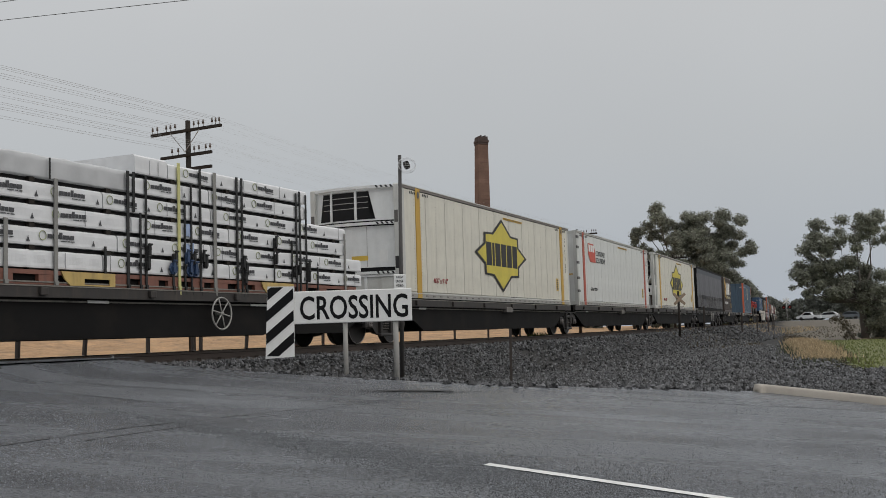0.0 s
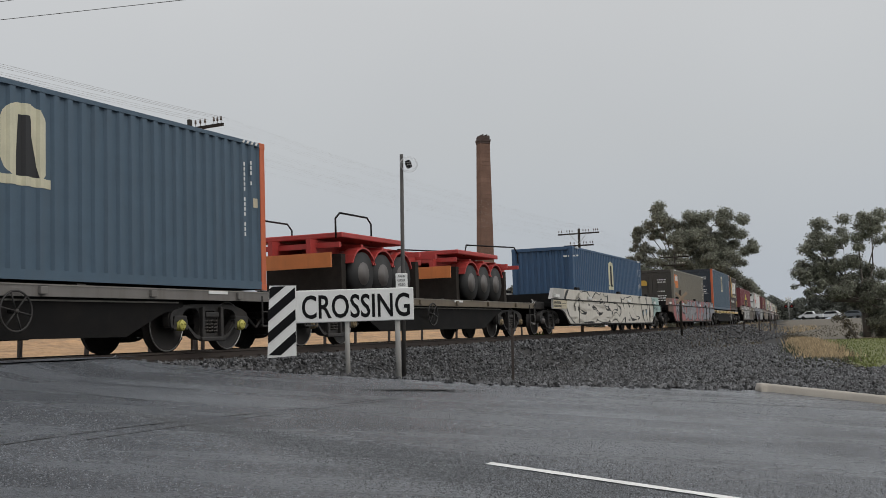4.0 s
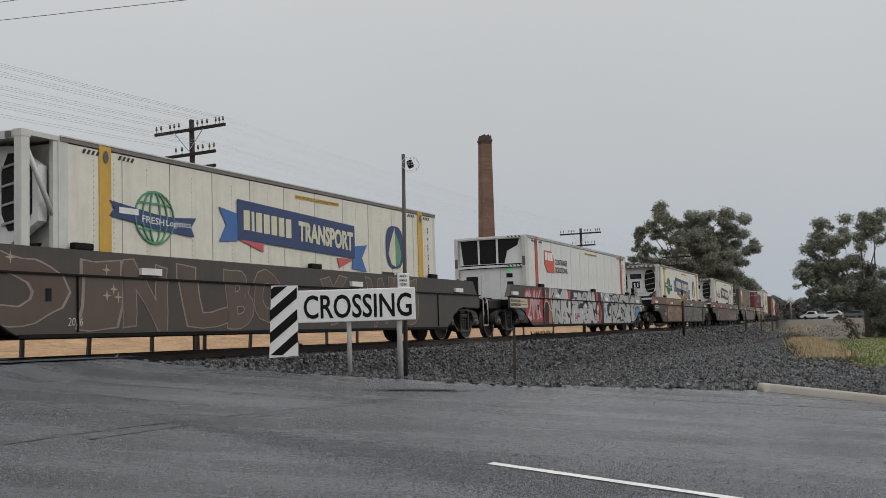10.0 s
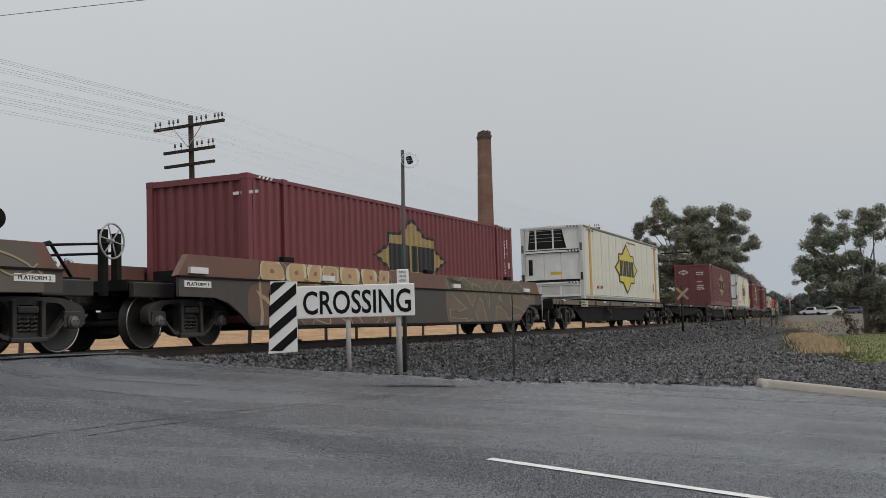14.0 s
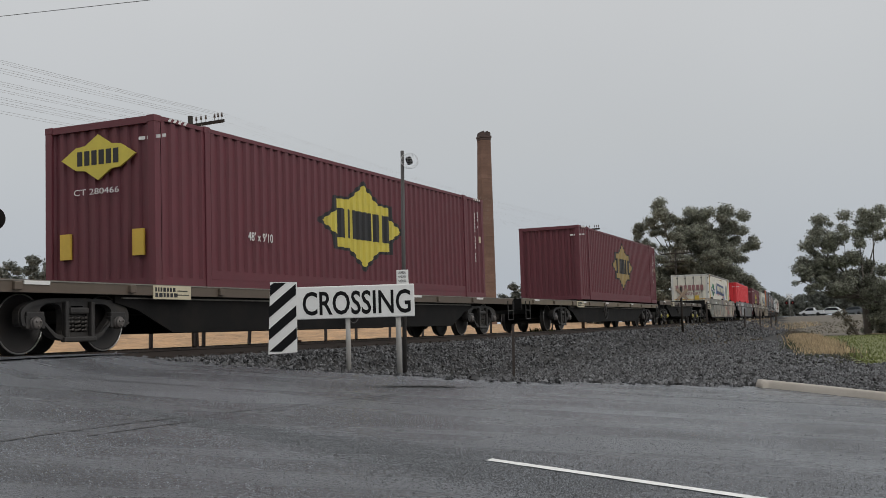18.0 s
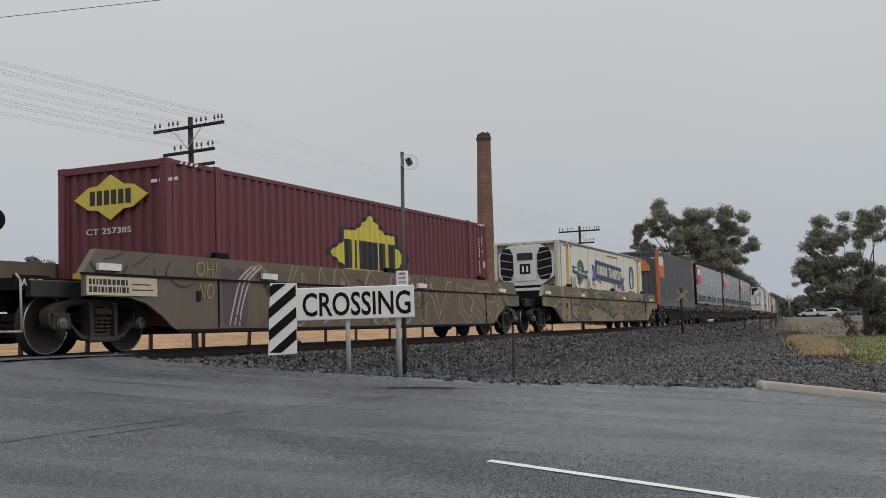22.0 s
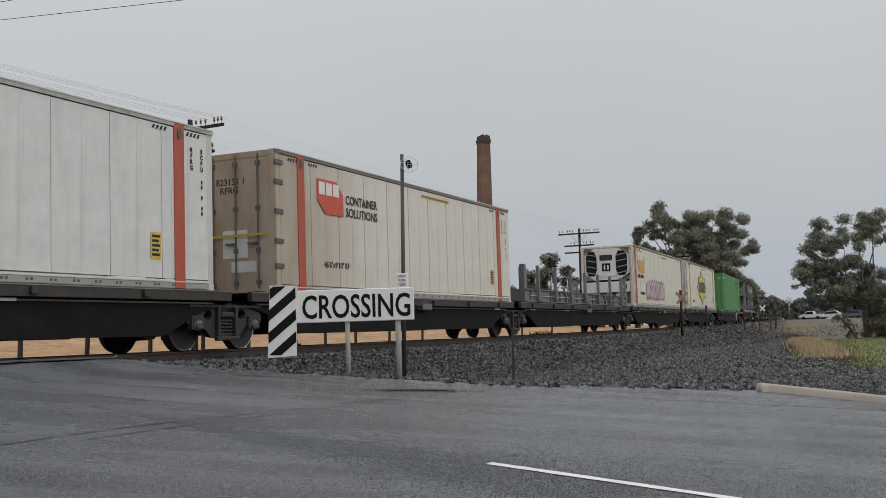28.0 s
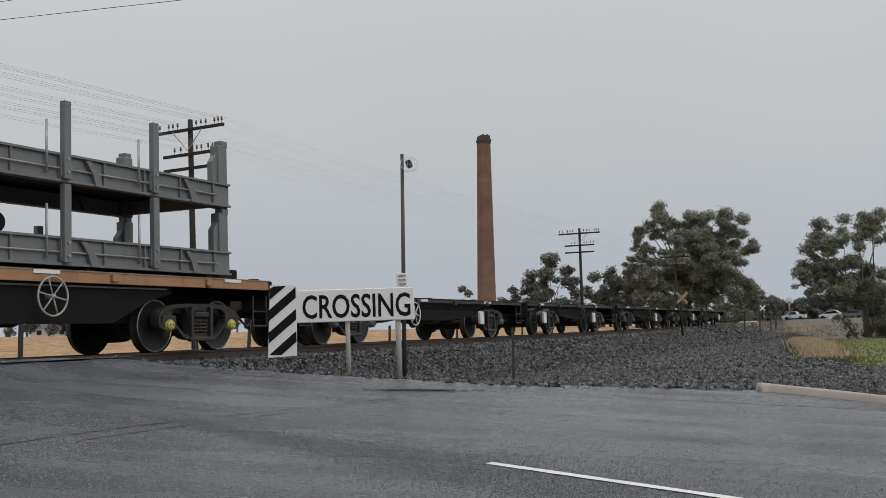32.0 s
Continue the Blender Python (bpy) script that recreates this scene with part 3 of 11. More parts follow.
def ribbon(bm, pts, wd, bands):
    """A sprayed line of half-width wd, laid on each band (z0, z1, y) of a wagon side."""
    a, c = [], []
    for i, (x, z) in enumerate(pts):
        p, q = pts[max(0, i - 1)], pts[min(len(pts) - 1, i + 1)]
        dx, dz = q[0] - p[0], q[1] - p[1]
        n = math.hypot(dx, dz) or 1
        a.append((x - dz / n * wd, z + dx / n * wd))
        c.append((x + dz / n * wd, z - dx / n * wd))
    for z0, z1, y in bands:
        for i in range(len(pts) - 1):
            quad = [a[i], a[i + 1], c[i + 1], c[i]]
            if max(q[1] for q in quad) <= z0 or min(q[1] for q in quad) >= z1:
                continue
            bm.faces.new([bm.verts.new((x, y - 2.5e-5 * i, min(max(z, z0), z1))) for x, z in quad])
    return bm


def disc(bm, pts, bands):
    for z0, z1, y in bands:
        if max(q[1] for q in pts) > z0 and min(q[1] for q in pts) < z1:
            bm.faces.new([bm.verts.new((x, y, min(max(z, z0), z1))) for x, z in pts])


def curve_pts(ctrl, n=26):
    """A smooth line through the control points."""
    out = []
    m = len(ctrl) - 1
    for i in range(n + 1):
        t = i / n * m
        k = min(int(t), m - 1)
        u = t - k
        p0, p1, p2, p3 = ctrl[max(0, k - 1)], ctrl[k], ctrl[k + 1], ctrl[min(m, k + 2)]
        out.append(tuple(0.5 * (2 * p1[d] + (p2[d] - p0[d]) * u + (2 * p0[d] - 5 * p1[d] + 4 * p2[d] - p3[d]) * u * u + (3 * p1[d] - p0[d] - 3 * p2[d] + p3[d]) * u ** 3) for d in (0, 1)))
    return out


GLYPHS = (
    ((0.5, 0.95), (0.1, 0.7), (0.1, 0.3), (0.5, 0.05), (0.9, 0.3), (0.9, 0.7), (0.52, 0.95)),
    ((0.9, 0.85), (0.45, 0.95), (0.12, 0.72), (0.5, 0.5), (0.88, 0.3), (0.5, 0.05), (0.08, 0.18)),
    ((0.05, 0.05), (0.15, 0.9), (0.45, 0.35), (0.55, 0.35), (0.8, 0.92), (0.95, 0.05)),
    ((0.9, 0.75), (0.4, 0.95), (0.08, 0.5), (0.4, 0.05), (0.92, 0.25), (0.55, 0.45)),
    ((0.05, 0.05), (0.3, 0.6), (0.5, 0.95), (0.7, 0.6), (0.95, 0.05)),
    ((0.15, 0.95), (0.2, 0.5), (0.3, 0.1), (0.9, 0.12), (0.75, 0.5)),
)


def graffiti(parent, x0, x1, z0, z1, y, cols, seed):
    """Fat looping spray letters between x0, x1 and z0, z1 on a flat wall whose face is at y."""
    rnd = random.Random(seed)
    h = z1 - z0

    def bands(k):
        return [(z0, z1, y - k)]
    mats = [paint("spray_" + "_".join(str(int(v * 100)) for v in c), c, dirt=0.22) for c in cols]
    shine = bmesh.new()
    x = x0 + 0.25
    k = 0
    while x < x1 - 0.9:
        w = rnd.uniform(0.5, 0.8)
        g = GLYPHS[rnd.randrange(len(GLYPHS))]
        hh = h * rnd.uniform(0.80, 0.90)
        zb = z0 + (h - hh) * rnd.uniform(0.3, 0.8)
        lean = rnd.uniform(-0.12, 0.12)
        wd = rnd.uniform(0.08, 0.12)
        ctrl = [(x + w * (0.12 + 0.76 * p + lean * q) + rnd.uniform(-0.03, 0.03), zb + wd * 0.7 + (hh - wd * 1.4) * q) for p, q in g]
        pts = curve_pts(ctrl, 30)
        letter = part("graffiti_letter", ribbon(bmesh.new(), pts, wd, bands(0.008 + 0.0008 * (k % 3))), mats[1], parent, "fat sprayed letter shape")
        edge = ribbon(bmesh.new(), pts, wd + 0.055, bands(0.005 + 0.0008 * (k % 3)))
        for e in (0, -1):
            disc(edge, [(pts[e][0] + (wd + 0.055) * math.cos(a), pts[e][1] + (wd + 0.055) * math.sin(a)) for a in (0.5236 * i for i in range(12))], bands(0.0048 + 0.0008 * (k % 3)))
        part("letter_outline", edge, mats[2], letter)
        ribbon(shine, [(p - wd * 0.5, q + wd * 0.45) for p, q in pts[2:13]], 0.016, bands(0.012))
        x += w * 0.98
        k += 1
    tagged(part("graffiti_highlight", shine, mats[3], parent, "thin sprayed lines"), kind="stuff")


def well_side_outline():
    top = [(-9.76, 1.20), (-9.76, 0.87), (-8.75, 0.86), (-8.35, 0.77), (-7.98, 0.58), (-7.72, 0.40), (-7.56, 0.33), (7.0, 0.33), (7.15, 0.42), (7.45, 0.65), (7.8, 0.82), (8.15, 0.87), (9.26, 0.88), (9.26, 1.20)]
    return top


def well_wagon(mid, colour, label, seed=0, head="end", tail="end", number="", chord=None, stand=False):
    """A well wagon: deep side walls, upper chord, end platforms over the bogies. Its ends are coupled ("end"), joined under air tanks ("tank") or numbered platforms ("platform")."""
    w = thing("well_wagon", label, "rail wagon", "well wagons of the train")
    for sgn in (-1, 1):
        y0 = sgn * 1.47
        a, c = (y0, y0 + 0.06) if sgn < 0 else (y0 - 0.06, y0)
        part("side_wall", slab(bmesh.new(), well_side_outline(), a, c), colour, w, "weathered steel side wall", key=None)
        ch = bmesh.new()
        slab(ch, [(-9.73, 1.22), (9.22, 1.22), (8.95, 1.60), (-9.43, 1.60)], a + (0.05 if sgn < 0 else -0.12), c + (0.12 if sgn < 0 else -0.05))
        part("top_chord", ch, chord or colour, w, "box-section top chord")
        part("ledge", box(bmesh.new(), -9.78, 9.28, a - 0.035 if sgn < 0 else a, c if sgn < 0 else c + 0.035, 1.195, 1.225), black_steel, w, "dark ledge along the side")
        for x in (-6.42, 6.42):
            part("wall_joint", box(bmesh.new(), x - 0.012, x + 0.012, a - 0.024 if sgn < 0 else c, a if sgn < 0 else c + 0.024, 0.37, 1.19), black_steel, w, "dark upright joint in the wall")
        part("bottom_rail", box(bmesh.new(), -7.55, 7.0, a - 0.02 if sgn < 0 else a, c if sgn < 0 else c + 0.02, 0.29, 0.345), black_steel, w)
        for x in (-6.2, 0.55, 6.4):
            part("guide_lug", soft_box(bmesh.new(), x - 0.2, x + 0.2, (sgn * 1.36) - 0.06, (sgn * 1.36) + 0.06, 1.60, 1.71, 0.02), black_steel, w)
        part("lock_slot", box(bmesh.new(), -7.05, -6.95, a - 0.022 if sgn < 0 else c, a if sgn < 0 else c + 0.022, 0.82, 1.0), grille_black, w, "small dark slot in the wall")
    part("well_floor", box(bmesh.new(), -7.1, 7.1, -1.4, 1.4, 0.30, 0.38), black_steel, w)
    for sgn, kind in ((-1, head), (1, tail)):
        e = bmesh.new()
        box(e, *sorted((sgn * 7.2, sgn * 10.4)), -0.9, 0.9, 0.98, 1.16)
        box(e, *sorted((sgn * 7.1, sgn * 7.3)), -1.4, 1.4, 0.36, 1.5)
        box(e, *sorted((sgn * 8.9, sgn * 10.2)), -0.35, 0.35, 0.70, 1.0)
        part("end_platform", e, black_steel, w)
        part("platform_edge", soft_box(bmesh.new(), *sorted((sgn * 9.3, sgn * 10.35)), -1.02, -0.9, 0.86, 1.12, 0.02), bogie_steel, w, "dull edge plate of the end platform")
        part("coupler", coupler_shape, bogie_steel, w, "", pose(sgn * 10.15, 0, 0, 0, 0, 0 if sgn > 0 else 180), "coupler")
        bogie(w, sgn * 8.95)
        if kind == "tank" and sgn > 0:
            for y in (-0.55, 0.3):
                t = bmesh.new()
                tube(t, (9.45, y, 1.40), (10.75, y, 1.40), 0.20, 18)
                for x, d in ((9.45, -0.08), (10.75, 0.08)):
                    tube(t, (x, y, 1.40), (x + d, y, 1.40), 0.20, 18, 0.11)
                part("air_tank", t, bogie_steel, w, "dark cylindrical air tank", None, None, True)
                for x in (9.75, 10.45):
                    part("tank_band", tube(bmesh.new(), (x, y, 1.40), (x + 0.05, y, 1.40), 0.212, 18), black_steel, w, "", None, None, True)
        if kind == "end":
            part("end_panel", box(bmesh.new(), *sorted((sgn * 9.9, sgn * 10.6)), -0.94, -0.91, 0.97, 1.19), black_steel, w)
            part("lettering", lettering("A END" if sgn < 0 else "B END", 0.15, 0.42), white_mark, w, "", pose(-10.45 if sgn < 0 else 10.08, -0.945, 1.03))
            rail = tube(tube(tube(bmesh.new(), (sgn * 10.58, -0.96, 1.2), (sgn * 10.58, -1.05, 1.1), 0.018, 7), (sgn * 10.58, -1.05, 1.1), (sgn * 10.56, -1.05, 0.36), 0.018, 7), (sgn * 10.56, -1.05, 0.36), (sgn * 10.85, -1.05, 0.36), 0.018, 7)
            part("handrail", rail, wheel_grey, w, "grey bent handrail and foot step", None, None, True)
        if kind == "end" and sgn > 0:
            handwheel(w, pose(10.05, -0.72, 1.5), bogie_steel, "small spoked brake handwheel", 0.2)
            part("wheel_post", box(bmesh.new(), 10.0, 10.1, -0.70, -0.6, 1.1, 1.55), black_steel, w)
        if kind == "platform" and number:
            x = -9.62 if sgn < 0 else 8.35
            pl = part("name_plate", box(bmesh.new(), x, x + 0.75, -1.482, -1.47, 1.03, 1.14), white_mark, w, "pale plate with black lettering")
            part("lettering", lettering("PLATFORM " + number, 0.085, 0.6), black_mark, pl, "", pose(x + 0.07, -1.485, 1.055))
    if stand:
        st = bmesh.new()
        box(st, -10.62, -10.50, -0.62, -0.50, 0.9, 2.0)
        box(st, -10.30, -10.18, -0.62, -0.50, 0.9, 1.95)
        part("brake_stand", st, black_steel, w, "black brake stand")
        for y, z in ((-0.62, 1.78), (-0.5, 1.62)):
            part("pipe", tube(bmesh.new(), (-10.3, y, z), (-11.9, y, z - 0.12), 0.022, 6), black_steel, w)
        handwheel(w, pose(-10.52, -0.72, 1.80), wheel_grey, "grey spoked brake handwheel")
    part("hose_stand", tube(tube(tube(bmesh.new(), (9.5, -0.6, 1.1), (9.5, -0.6, 1.62), 0.03, 7), (9.5, -0.6, 1.62), (9.9, -0.55, 1.72), 0.028, 7), (9.9, -0.55, 1.72), (10.5, -0.4, 1.2), 0.028, 7), black_steel, w, "bent air hose", None, None, True)
    if head == "end":
        coded_plate(w, -9.72, -1.475, 0.885, 1.62, 0.29)
    for x in (-9.45, -5.0, 1.9, 7.6):
        part("reflector_panel", box(bmesh.new(), x, x + 0.5, -1.485, -1.42, 1.27, 1.38), white_mark, w, "pale reflective panel")
    TRAIN.append((w, mid, 0.0))
    return w


# spray paint that was laid by eye on one wagon: flat shapes cut to the wall and its chord
WALL = ((0.36, 0.88, -1.4725, (-7.60, -8.72), (7.04, 8.10)), (0.88, 1.193, -1.4725, (-9.74, -9.74), (9.24, 9.24)), (1.227, 1.585, -1.4225, (-9.72, -9.45), (9.20, 8.97)))


def spray(parent, name, flat, col, layer, label=""):
    """Lay a flat shape of x and z on the wagon's near side, layer by layer."""
    out = bmesh.new()
    bmesh.ops.triangulate(flat, faces=flat.faces[:])
    for z0, z1, y, (l0, l1), (r0, r1) in WALL:
        b = flat.copy()
        for co, no in (((0, 0, z1), (0, 0, 1)), ((0, 0, z0), (0, 0, -1)), ((l0, 0, z0), (z0 - z1, 0, l1 - l0)), ((r0, 0, z0), (z1 - z0, 0, r0 - r1))):
            bmesh.ops.bisect_plane(b, geom=b.verts[:] + b.edges[:] + b.faces[:], plane_co=co, plane_no=no, clear_outer=True)
        for v in b.verts:
            v.co.y = y - 0.0016 * layer
        merge(out, b)
    flat.free()
    mat = col if isinstance(col, bpy.types.Material) else paint("spray_" + "_".join(str(int(v * 1000)) for v in col), col, dirt=0.3, dirt_col=tuple(v * 0.55 for v in col))
    if not len(out.faces):
        out.free()
        return parent
    return part(name, out, mat, parent, label)


def flat_shape(*outlines):
    b = bmesh.new()
    for pts in outlines:
        b.faces.new([b.verts.new((x, 0, z)) for x, z in pts])
    return b


def flat_lines(paths, wd):
    b = bmesh.new()
    for pts in paths:
        pts = curve_pts(pts, max(8, 6 * len(pts)))
        o = stroke(pts, wd)
        n = len(pts)
        v = [b.verts.new((x, 0, z)) for x, z in o]
        for i in range(n - 1):
            b.faces.new((v[i], v[i + 1], v[2 * n - 2 - i], v[2 * n - 1 - i]))
    return b


def cloud_shape(x0, x1, z0, z1, seed, step=0.45, wob=0.10):
    """A sprayed ground with a bulging edge."""
    rnd = random.Random(seed)
    n = max(4, int((x1 - x0) / step))
    top = [(x0 + (x1 - x0) * i / n, z1 - rnd.uniform(0, 2 * wob)) for i in range(n + 1)]
    low = [(x0 + (x1 - x0) * i / n, z0 + rnd.uniform(0, wob)) for i in range(n + 1)]
    return flat_shape(round_off(top + low[::-1], 2))


def star_pts(cx, cz, r, k=5, inner=0.42, turn=0.3):
    return [(cx + r * (1 if i % 2 == 0 else inner) * math.sin(turn + math.pi * i / k), cz + r * (1 if i % 2 == 0 else inner) * math.cos(turn + math.pi * i / k)) for i in range(2 * k)]


def fat(parent, text, x0, x1, fill, edge, seed=0, z0=0.40, z1=1.52, bold=0.045, rim=0.035, layer=2, gap=0.0, inner=None, wild=False):
    """Big sprayed letters between x0 and x1, each with its rim; inner: thin lines of that colour inside them; wild: bent and turned shapes that spell nothing."""
    rnd = random.Random(seed)
    wide = [0.55 if c in "I1!" else (1.25 if c in "MW" else 1.0) for c in text]
    k = (x1 - x0) / sum(wide)
    x = x0
    for i, ch in enumerate(text):
        w = k * wide[i]
        cx, cz = x + w / 2, (z0 + z1) / 2 + rnd.uniform(-0.03, 0.03)
        x += w
        ref = lettering(ch, 1.0, None, 0.0, 1.0, bold)
        xs, zs = [v.co.x for v in ref.vertices], [v.co.z for v in ref.vertices]
        sx_, sz_ = (w - gap) / (max(xs) - min(xs)), (z1 - z0) * rnd.uniform(0.92, 1.0) / (max(zs) - min(zs))
        lean, turn = rnd.uniform(-0.16, 0.16), rnd.uniform(-0.07, 0.07)
        ph = [rnd.uniform(0, 6.28) for _ in range(4)]
        flip, over = (-1 if wild and rnd.random() < 0.5 else 1), (-1 if wild and rnd.random() < 0.4 else 1)
        if wild:
            sx_ *= 1.22
        amp = 0.13 if wild else 0.055
        host = parent
        for name, bd, col, ly in (("graffiti_letter", bold, fill, layer + 1 + i % 2), ("letter_outline", bold + rim, edge, layer - 1 + i % 2 * 0.5)):
            me = lettering(ch, 1.0, None, 0.0, 1.0, bd)
            b = bmesh.new()
            b.from_mesh(me)
            bmesh.ops.triangulate(b, faces=b.faces[:])
            bmesh.ops.subdivide_edges(b, edges=[q for q in b.edges if q.calc_length() > 0.16], cuts=2)
            mx = (min(v.co.x for v in me.vertices) + max(v.co.x for v in me.vertices)) / 2
            mz = (min(v.co.z for v in me.vertices) + max(v.co.z for v in me.vertices)) / 2
            for v in b.verts:
                dx, dz = (v.co.x - mx) * sx_ * flip, (v.co.z - mz) * sz_ * over
                swell = 1 + 0.28 * math.sin(dz * 2.2 + ph[3]) if wild else 1.0
                dx, dz = dx * swell + amp * math.sin(dz * 4.2 + ph[0]), dz * (1 + (0.10 if wild else 0.0) * math.sin(dx * 3 + ph[1])) + amp * 0.7 * math.sin(dx * 4.6 + ph[2])
                v.co = (cx + dx + lean * dz - turn * dz, 0, cz + dz + turn * dx)
            got = spray(host, name, b, fill[i % len(fill)] if name == "graffiti_letter" and isinstance(fill, list) else col, ly, "sprayed letter" if name == "graffiti_letter" else "")
            if name == "graffiti_letter" and got is not parent:
                host = got
        if inner:
            paths = [[(cx - w * 0.3 + rnd.uniform(-0.05, 0.05), cz + (z1 - z0) * 0.36), (cx - w * 0.34, cz + 0.1), (cx - w * 0.3, cz - 0.25)], [(cx - w * 0.1, cz + (z1 - z0) * 0.42), (cx + w * 0.2, cz + (z1 - z0) * 0.43)]]
            tagged(spray(host, "letter_shine", flat_lines(paths, 0.014), inner, layer + 4), kind="stuff")


def tag(parent, text, x, z, w, h, col, turn=0.0, layer=7):
    """A thin sprayed word."""
    me = lettering(text, 1.0, None, 0.0, 1.0, -0.004)
    xs, zs = [v.co.x for v in me.vertices], [v.co.z for v in me.vertices]
    b = bmesh.new()
    b.from_mesh(me)
    for v in b.verts:
        dx, dz = (v.co.x - min(xs)) * w / (max(xs) - min(xs)), (v.co.z - min(zs)) * h / (max(zs) - min(zs))
        v.co = (x + dx + 0.12 * dz, 0, z + dz + turn * dx)
    spray(parent, "graffiti_tag", b, col, layer, "thin sprayed tag")


def scrawl(parent, x0, x1, col, n, seed, wd=0.014, layer=6, z0=0.45, z1=1.5, size=0.5):
    """Loose looping lines."""
    rnd = random.Random(seed)
    paths = []
    for _ in range(n):
        x, z, a = rnd.uniform(x0, x1), rnd.uniform(z0, z1), rnd.uniform(0, 6.28)
        turn = rnd.choice((-1, 1)) * rnd.uniform(0.3, 1.0)
        pts = [(x, z)]
        for _ in range(rnd.randrange(3, 7)):
            a += turn + rnd.uniform(-0.3, 0.3)
            x, z = x + size * 0.6 * math.cos(a), z + size * 0.45 * math.sin(a)
            pts.append((x, z))
        paths.append(pts)
    tagged(spray(parent, "graffiti_line", flat_lines(paths, wd), col, layer, "thin sprayed lines"), kind="stuff")


def shards(parent, x0, x1, cols, n, seed, size=0.5, layer=3):
    """Pointed patches between letters."""
    rnd = random.Random(seed)
    for k in range(n):
        x, z = x0 + (x1 - x0) * (k + rnd.random()) / n, rnd.uniform(0.45, 1.45)
        a = rnd.uniform(0, 6.28)
        pts = [(x + size * r * math.cos(a + d), z + size * 0.8 * r * math.sin(a + d)) for d, r in ((0, 1.0), (0.5, 0.35), (1.9, 0.55), (3.3, 0.8), (4.4, 0.3), (5.3, 0.5))]
        spray(parent, "graffiti_patch", flat_shape(pts), cols[k % len(cols)], layer + k % 3 * 0.5, "sprayed pointed patch")


def camo(parent, x0, x1, cols, seed, layer=0, size=1.0):
    """Soft overlapping patches along the wall."""
    rnd = random.Random(seed)
    x, k = x0, 0
    while x < x1:
        r = rnd.uniform(0.5, 1.1) * size
        pts = blob(rnd, x + r * 0.5, rnd.uniform(0.5, 1.45), r, rnd.uniform(0.3, 0.6), 26, 0.26)
        spray(parent, "graffiti_patch", flat_shape([(min(max(p, x0), x1), q) for p, q in pts]), cols[k % len(cols)], layer + k % 4 * 0.4, "sprayed camouflage patch")
        x += r * rnd.uniform(0.6, 0.9)
        k += 1


# ---- containers ----
def corrugated_side(b, L, H, y, inset=0.18, pitch=0.28, depth=0.046):
    """A pressed wall between the posts, in x and z, at y; the waves go inwards."""
    x = -L / 2 + inset
    end = L / 2 - inset
    n = max(4, int(round((end - x) / pitch)))
    p = (end - x) / n
    prof = []
    for i in range(n):
        s = x + i * p
        prof += [(s, 0.0), (s + p * 0.36, 0.0), (s + p * 0.50, depth), (s + p * 0.86, depth)]
    prof.append((end, 0.0))
    lo = [b.verts.new((px, y + d, 0.16)) for px, d in prof]
    hi = [b.verts.new((px, y + d, H - 0.07)) for px, d in prof]
    for i in range(len(prof) - 1):
        b.faces.new((lo[i], lo[i + 1], hi[i + 1], hi[i]))


def corrugated_end(b, W, H):
    n = 9
    w = W - 0.30
    p = w / n
    prof = []
    for i in range(n):
        s = -w / 2 + i * p
        prof += [(s, 0.0), (s + p * 0.35, 0.0), (s + p * 0.5, 0.045), (s + p * 0.85, 0.045)]
    prof.append((w / 2, 0))
    lo = [b.verts.new((d, px, 0.14)) for px, d in prof]
    hi = [b.verts.new((d, px, H - 0.10)) for px, d in prof]
    for i in range(len(prof) - 1):
        b.faces.new((lo[i + 1], lo[i], hi[i], hi[i + 1]))


def casting_shape(b):
    soft_box(b, -0.09, 0.09, -0.085, 0.085, -0.06, 0.06, 0.01)


def code_bars(parent, x, y, z, h, n, mat, vertical=True, seed=1, size=0.075):
    """Serial codes on a container, as plain bars."""
    rnd = random.Random(seed)
    b = bmesh.new()
    for i in range(n):
        if rnd.random() < 0.15:
            continue
        if vertical:
            zz = z - i * (h / n)
            box(b, x, x + size, y - 0.004, y, zz - h / n * 0.72, zz)
        else:
            xx = x + i * (h / n)
            box(b, xx, xx + h / n * 0.7, y - 0.004, y, z, z + size * 1.5)
    tagged(part("code_marking", b, mat, parent, "serial marking too small to read"), kind="stuff")


def code_text(parent, x, y, z, text, size, mat):
    """A serial code that can be read, one character under the other."""
    b = bmesh.new()
    for i, ch in enumerate(text):
        if ch != " ":
            me = lettering(ch, size * 1.25, None, 0.0, 1.0, 0.006)
            wide = max(v.co.x for v in me.vertices)
            q = bmesh.new()
            q.from_mesh(me)
            for v in q.verts:
                v.co = (x + v.co.x - wide / 2, y, z - (i + 1) * size * 1.22 + v.co.z)
            merge(b, q)
    tagged(part("code_lettering", b, mat, parent, "stacked serial characters"), kind="stuff")


def end_codes(parent, x, y, z, rows, mat, seed=2):
    """The print on a door or end wall, as bars, in y and z at x (facing the train's head)."""
    if not rows:
        return
    rnd = random.Random(seed)
    b = bmesh.new()
    for r in range(rows):
        yy = y
        for _ in range(4):
            w = rnd.uniform(0.05, 0.16)
            box(b, x - 0.004, x, yy - w, yy, z - r * 0.13 - 0.06, z - r * 0.13)
            yy -= w + 0.04
    tagged(part("code_marking", b, mat, parent, "weight table too small to read"), kind="stuff")


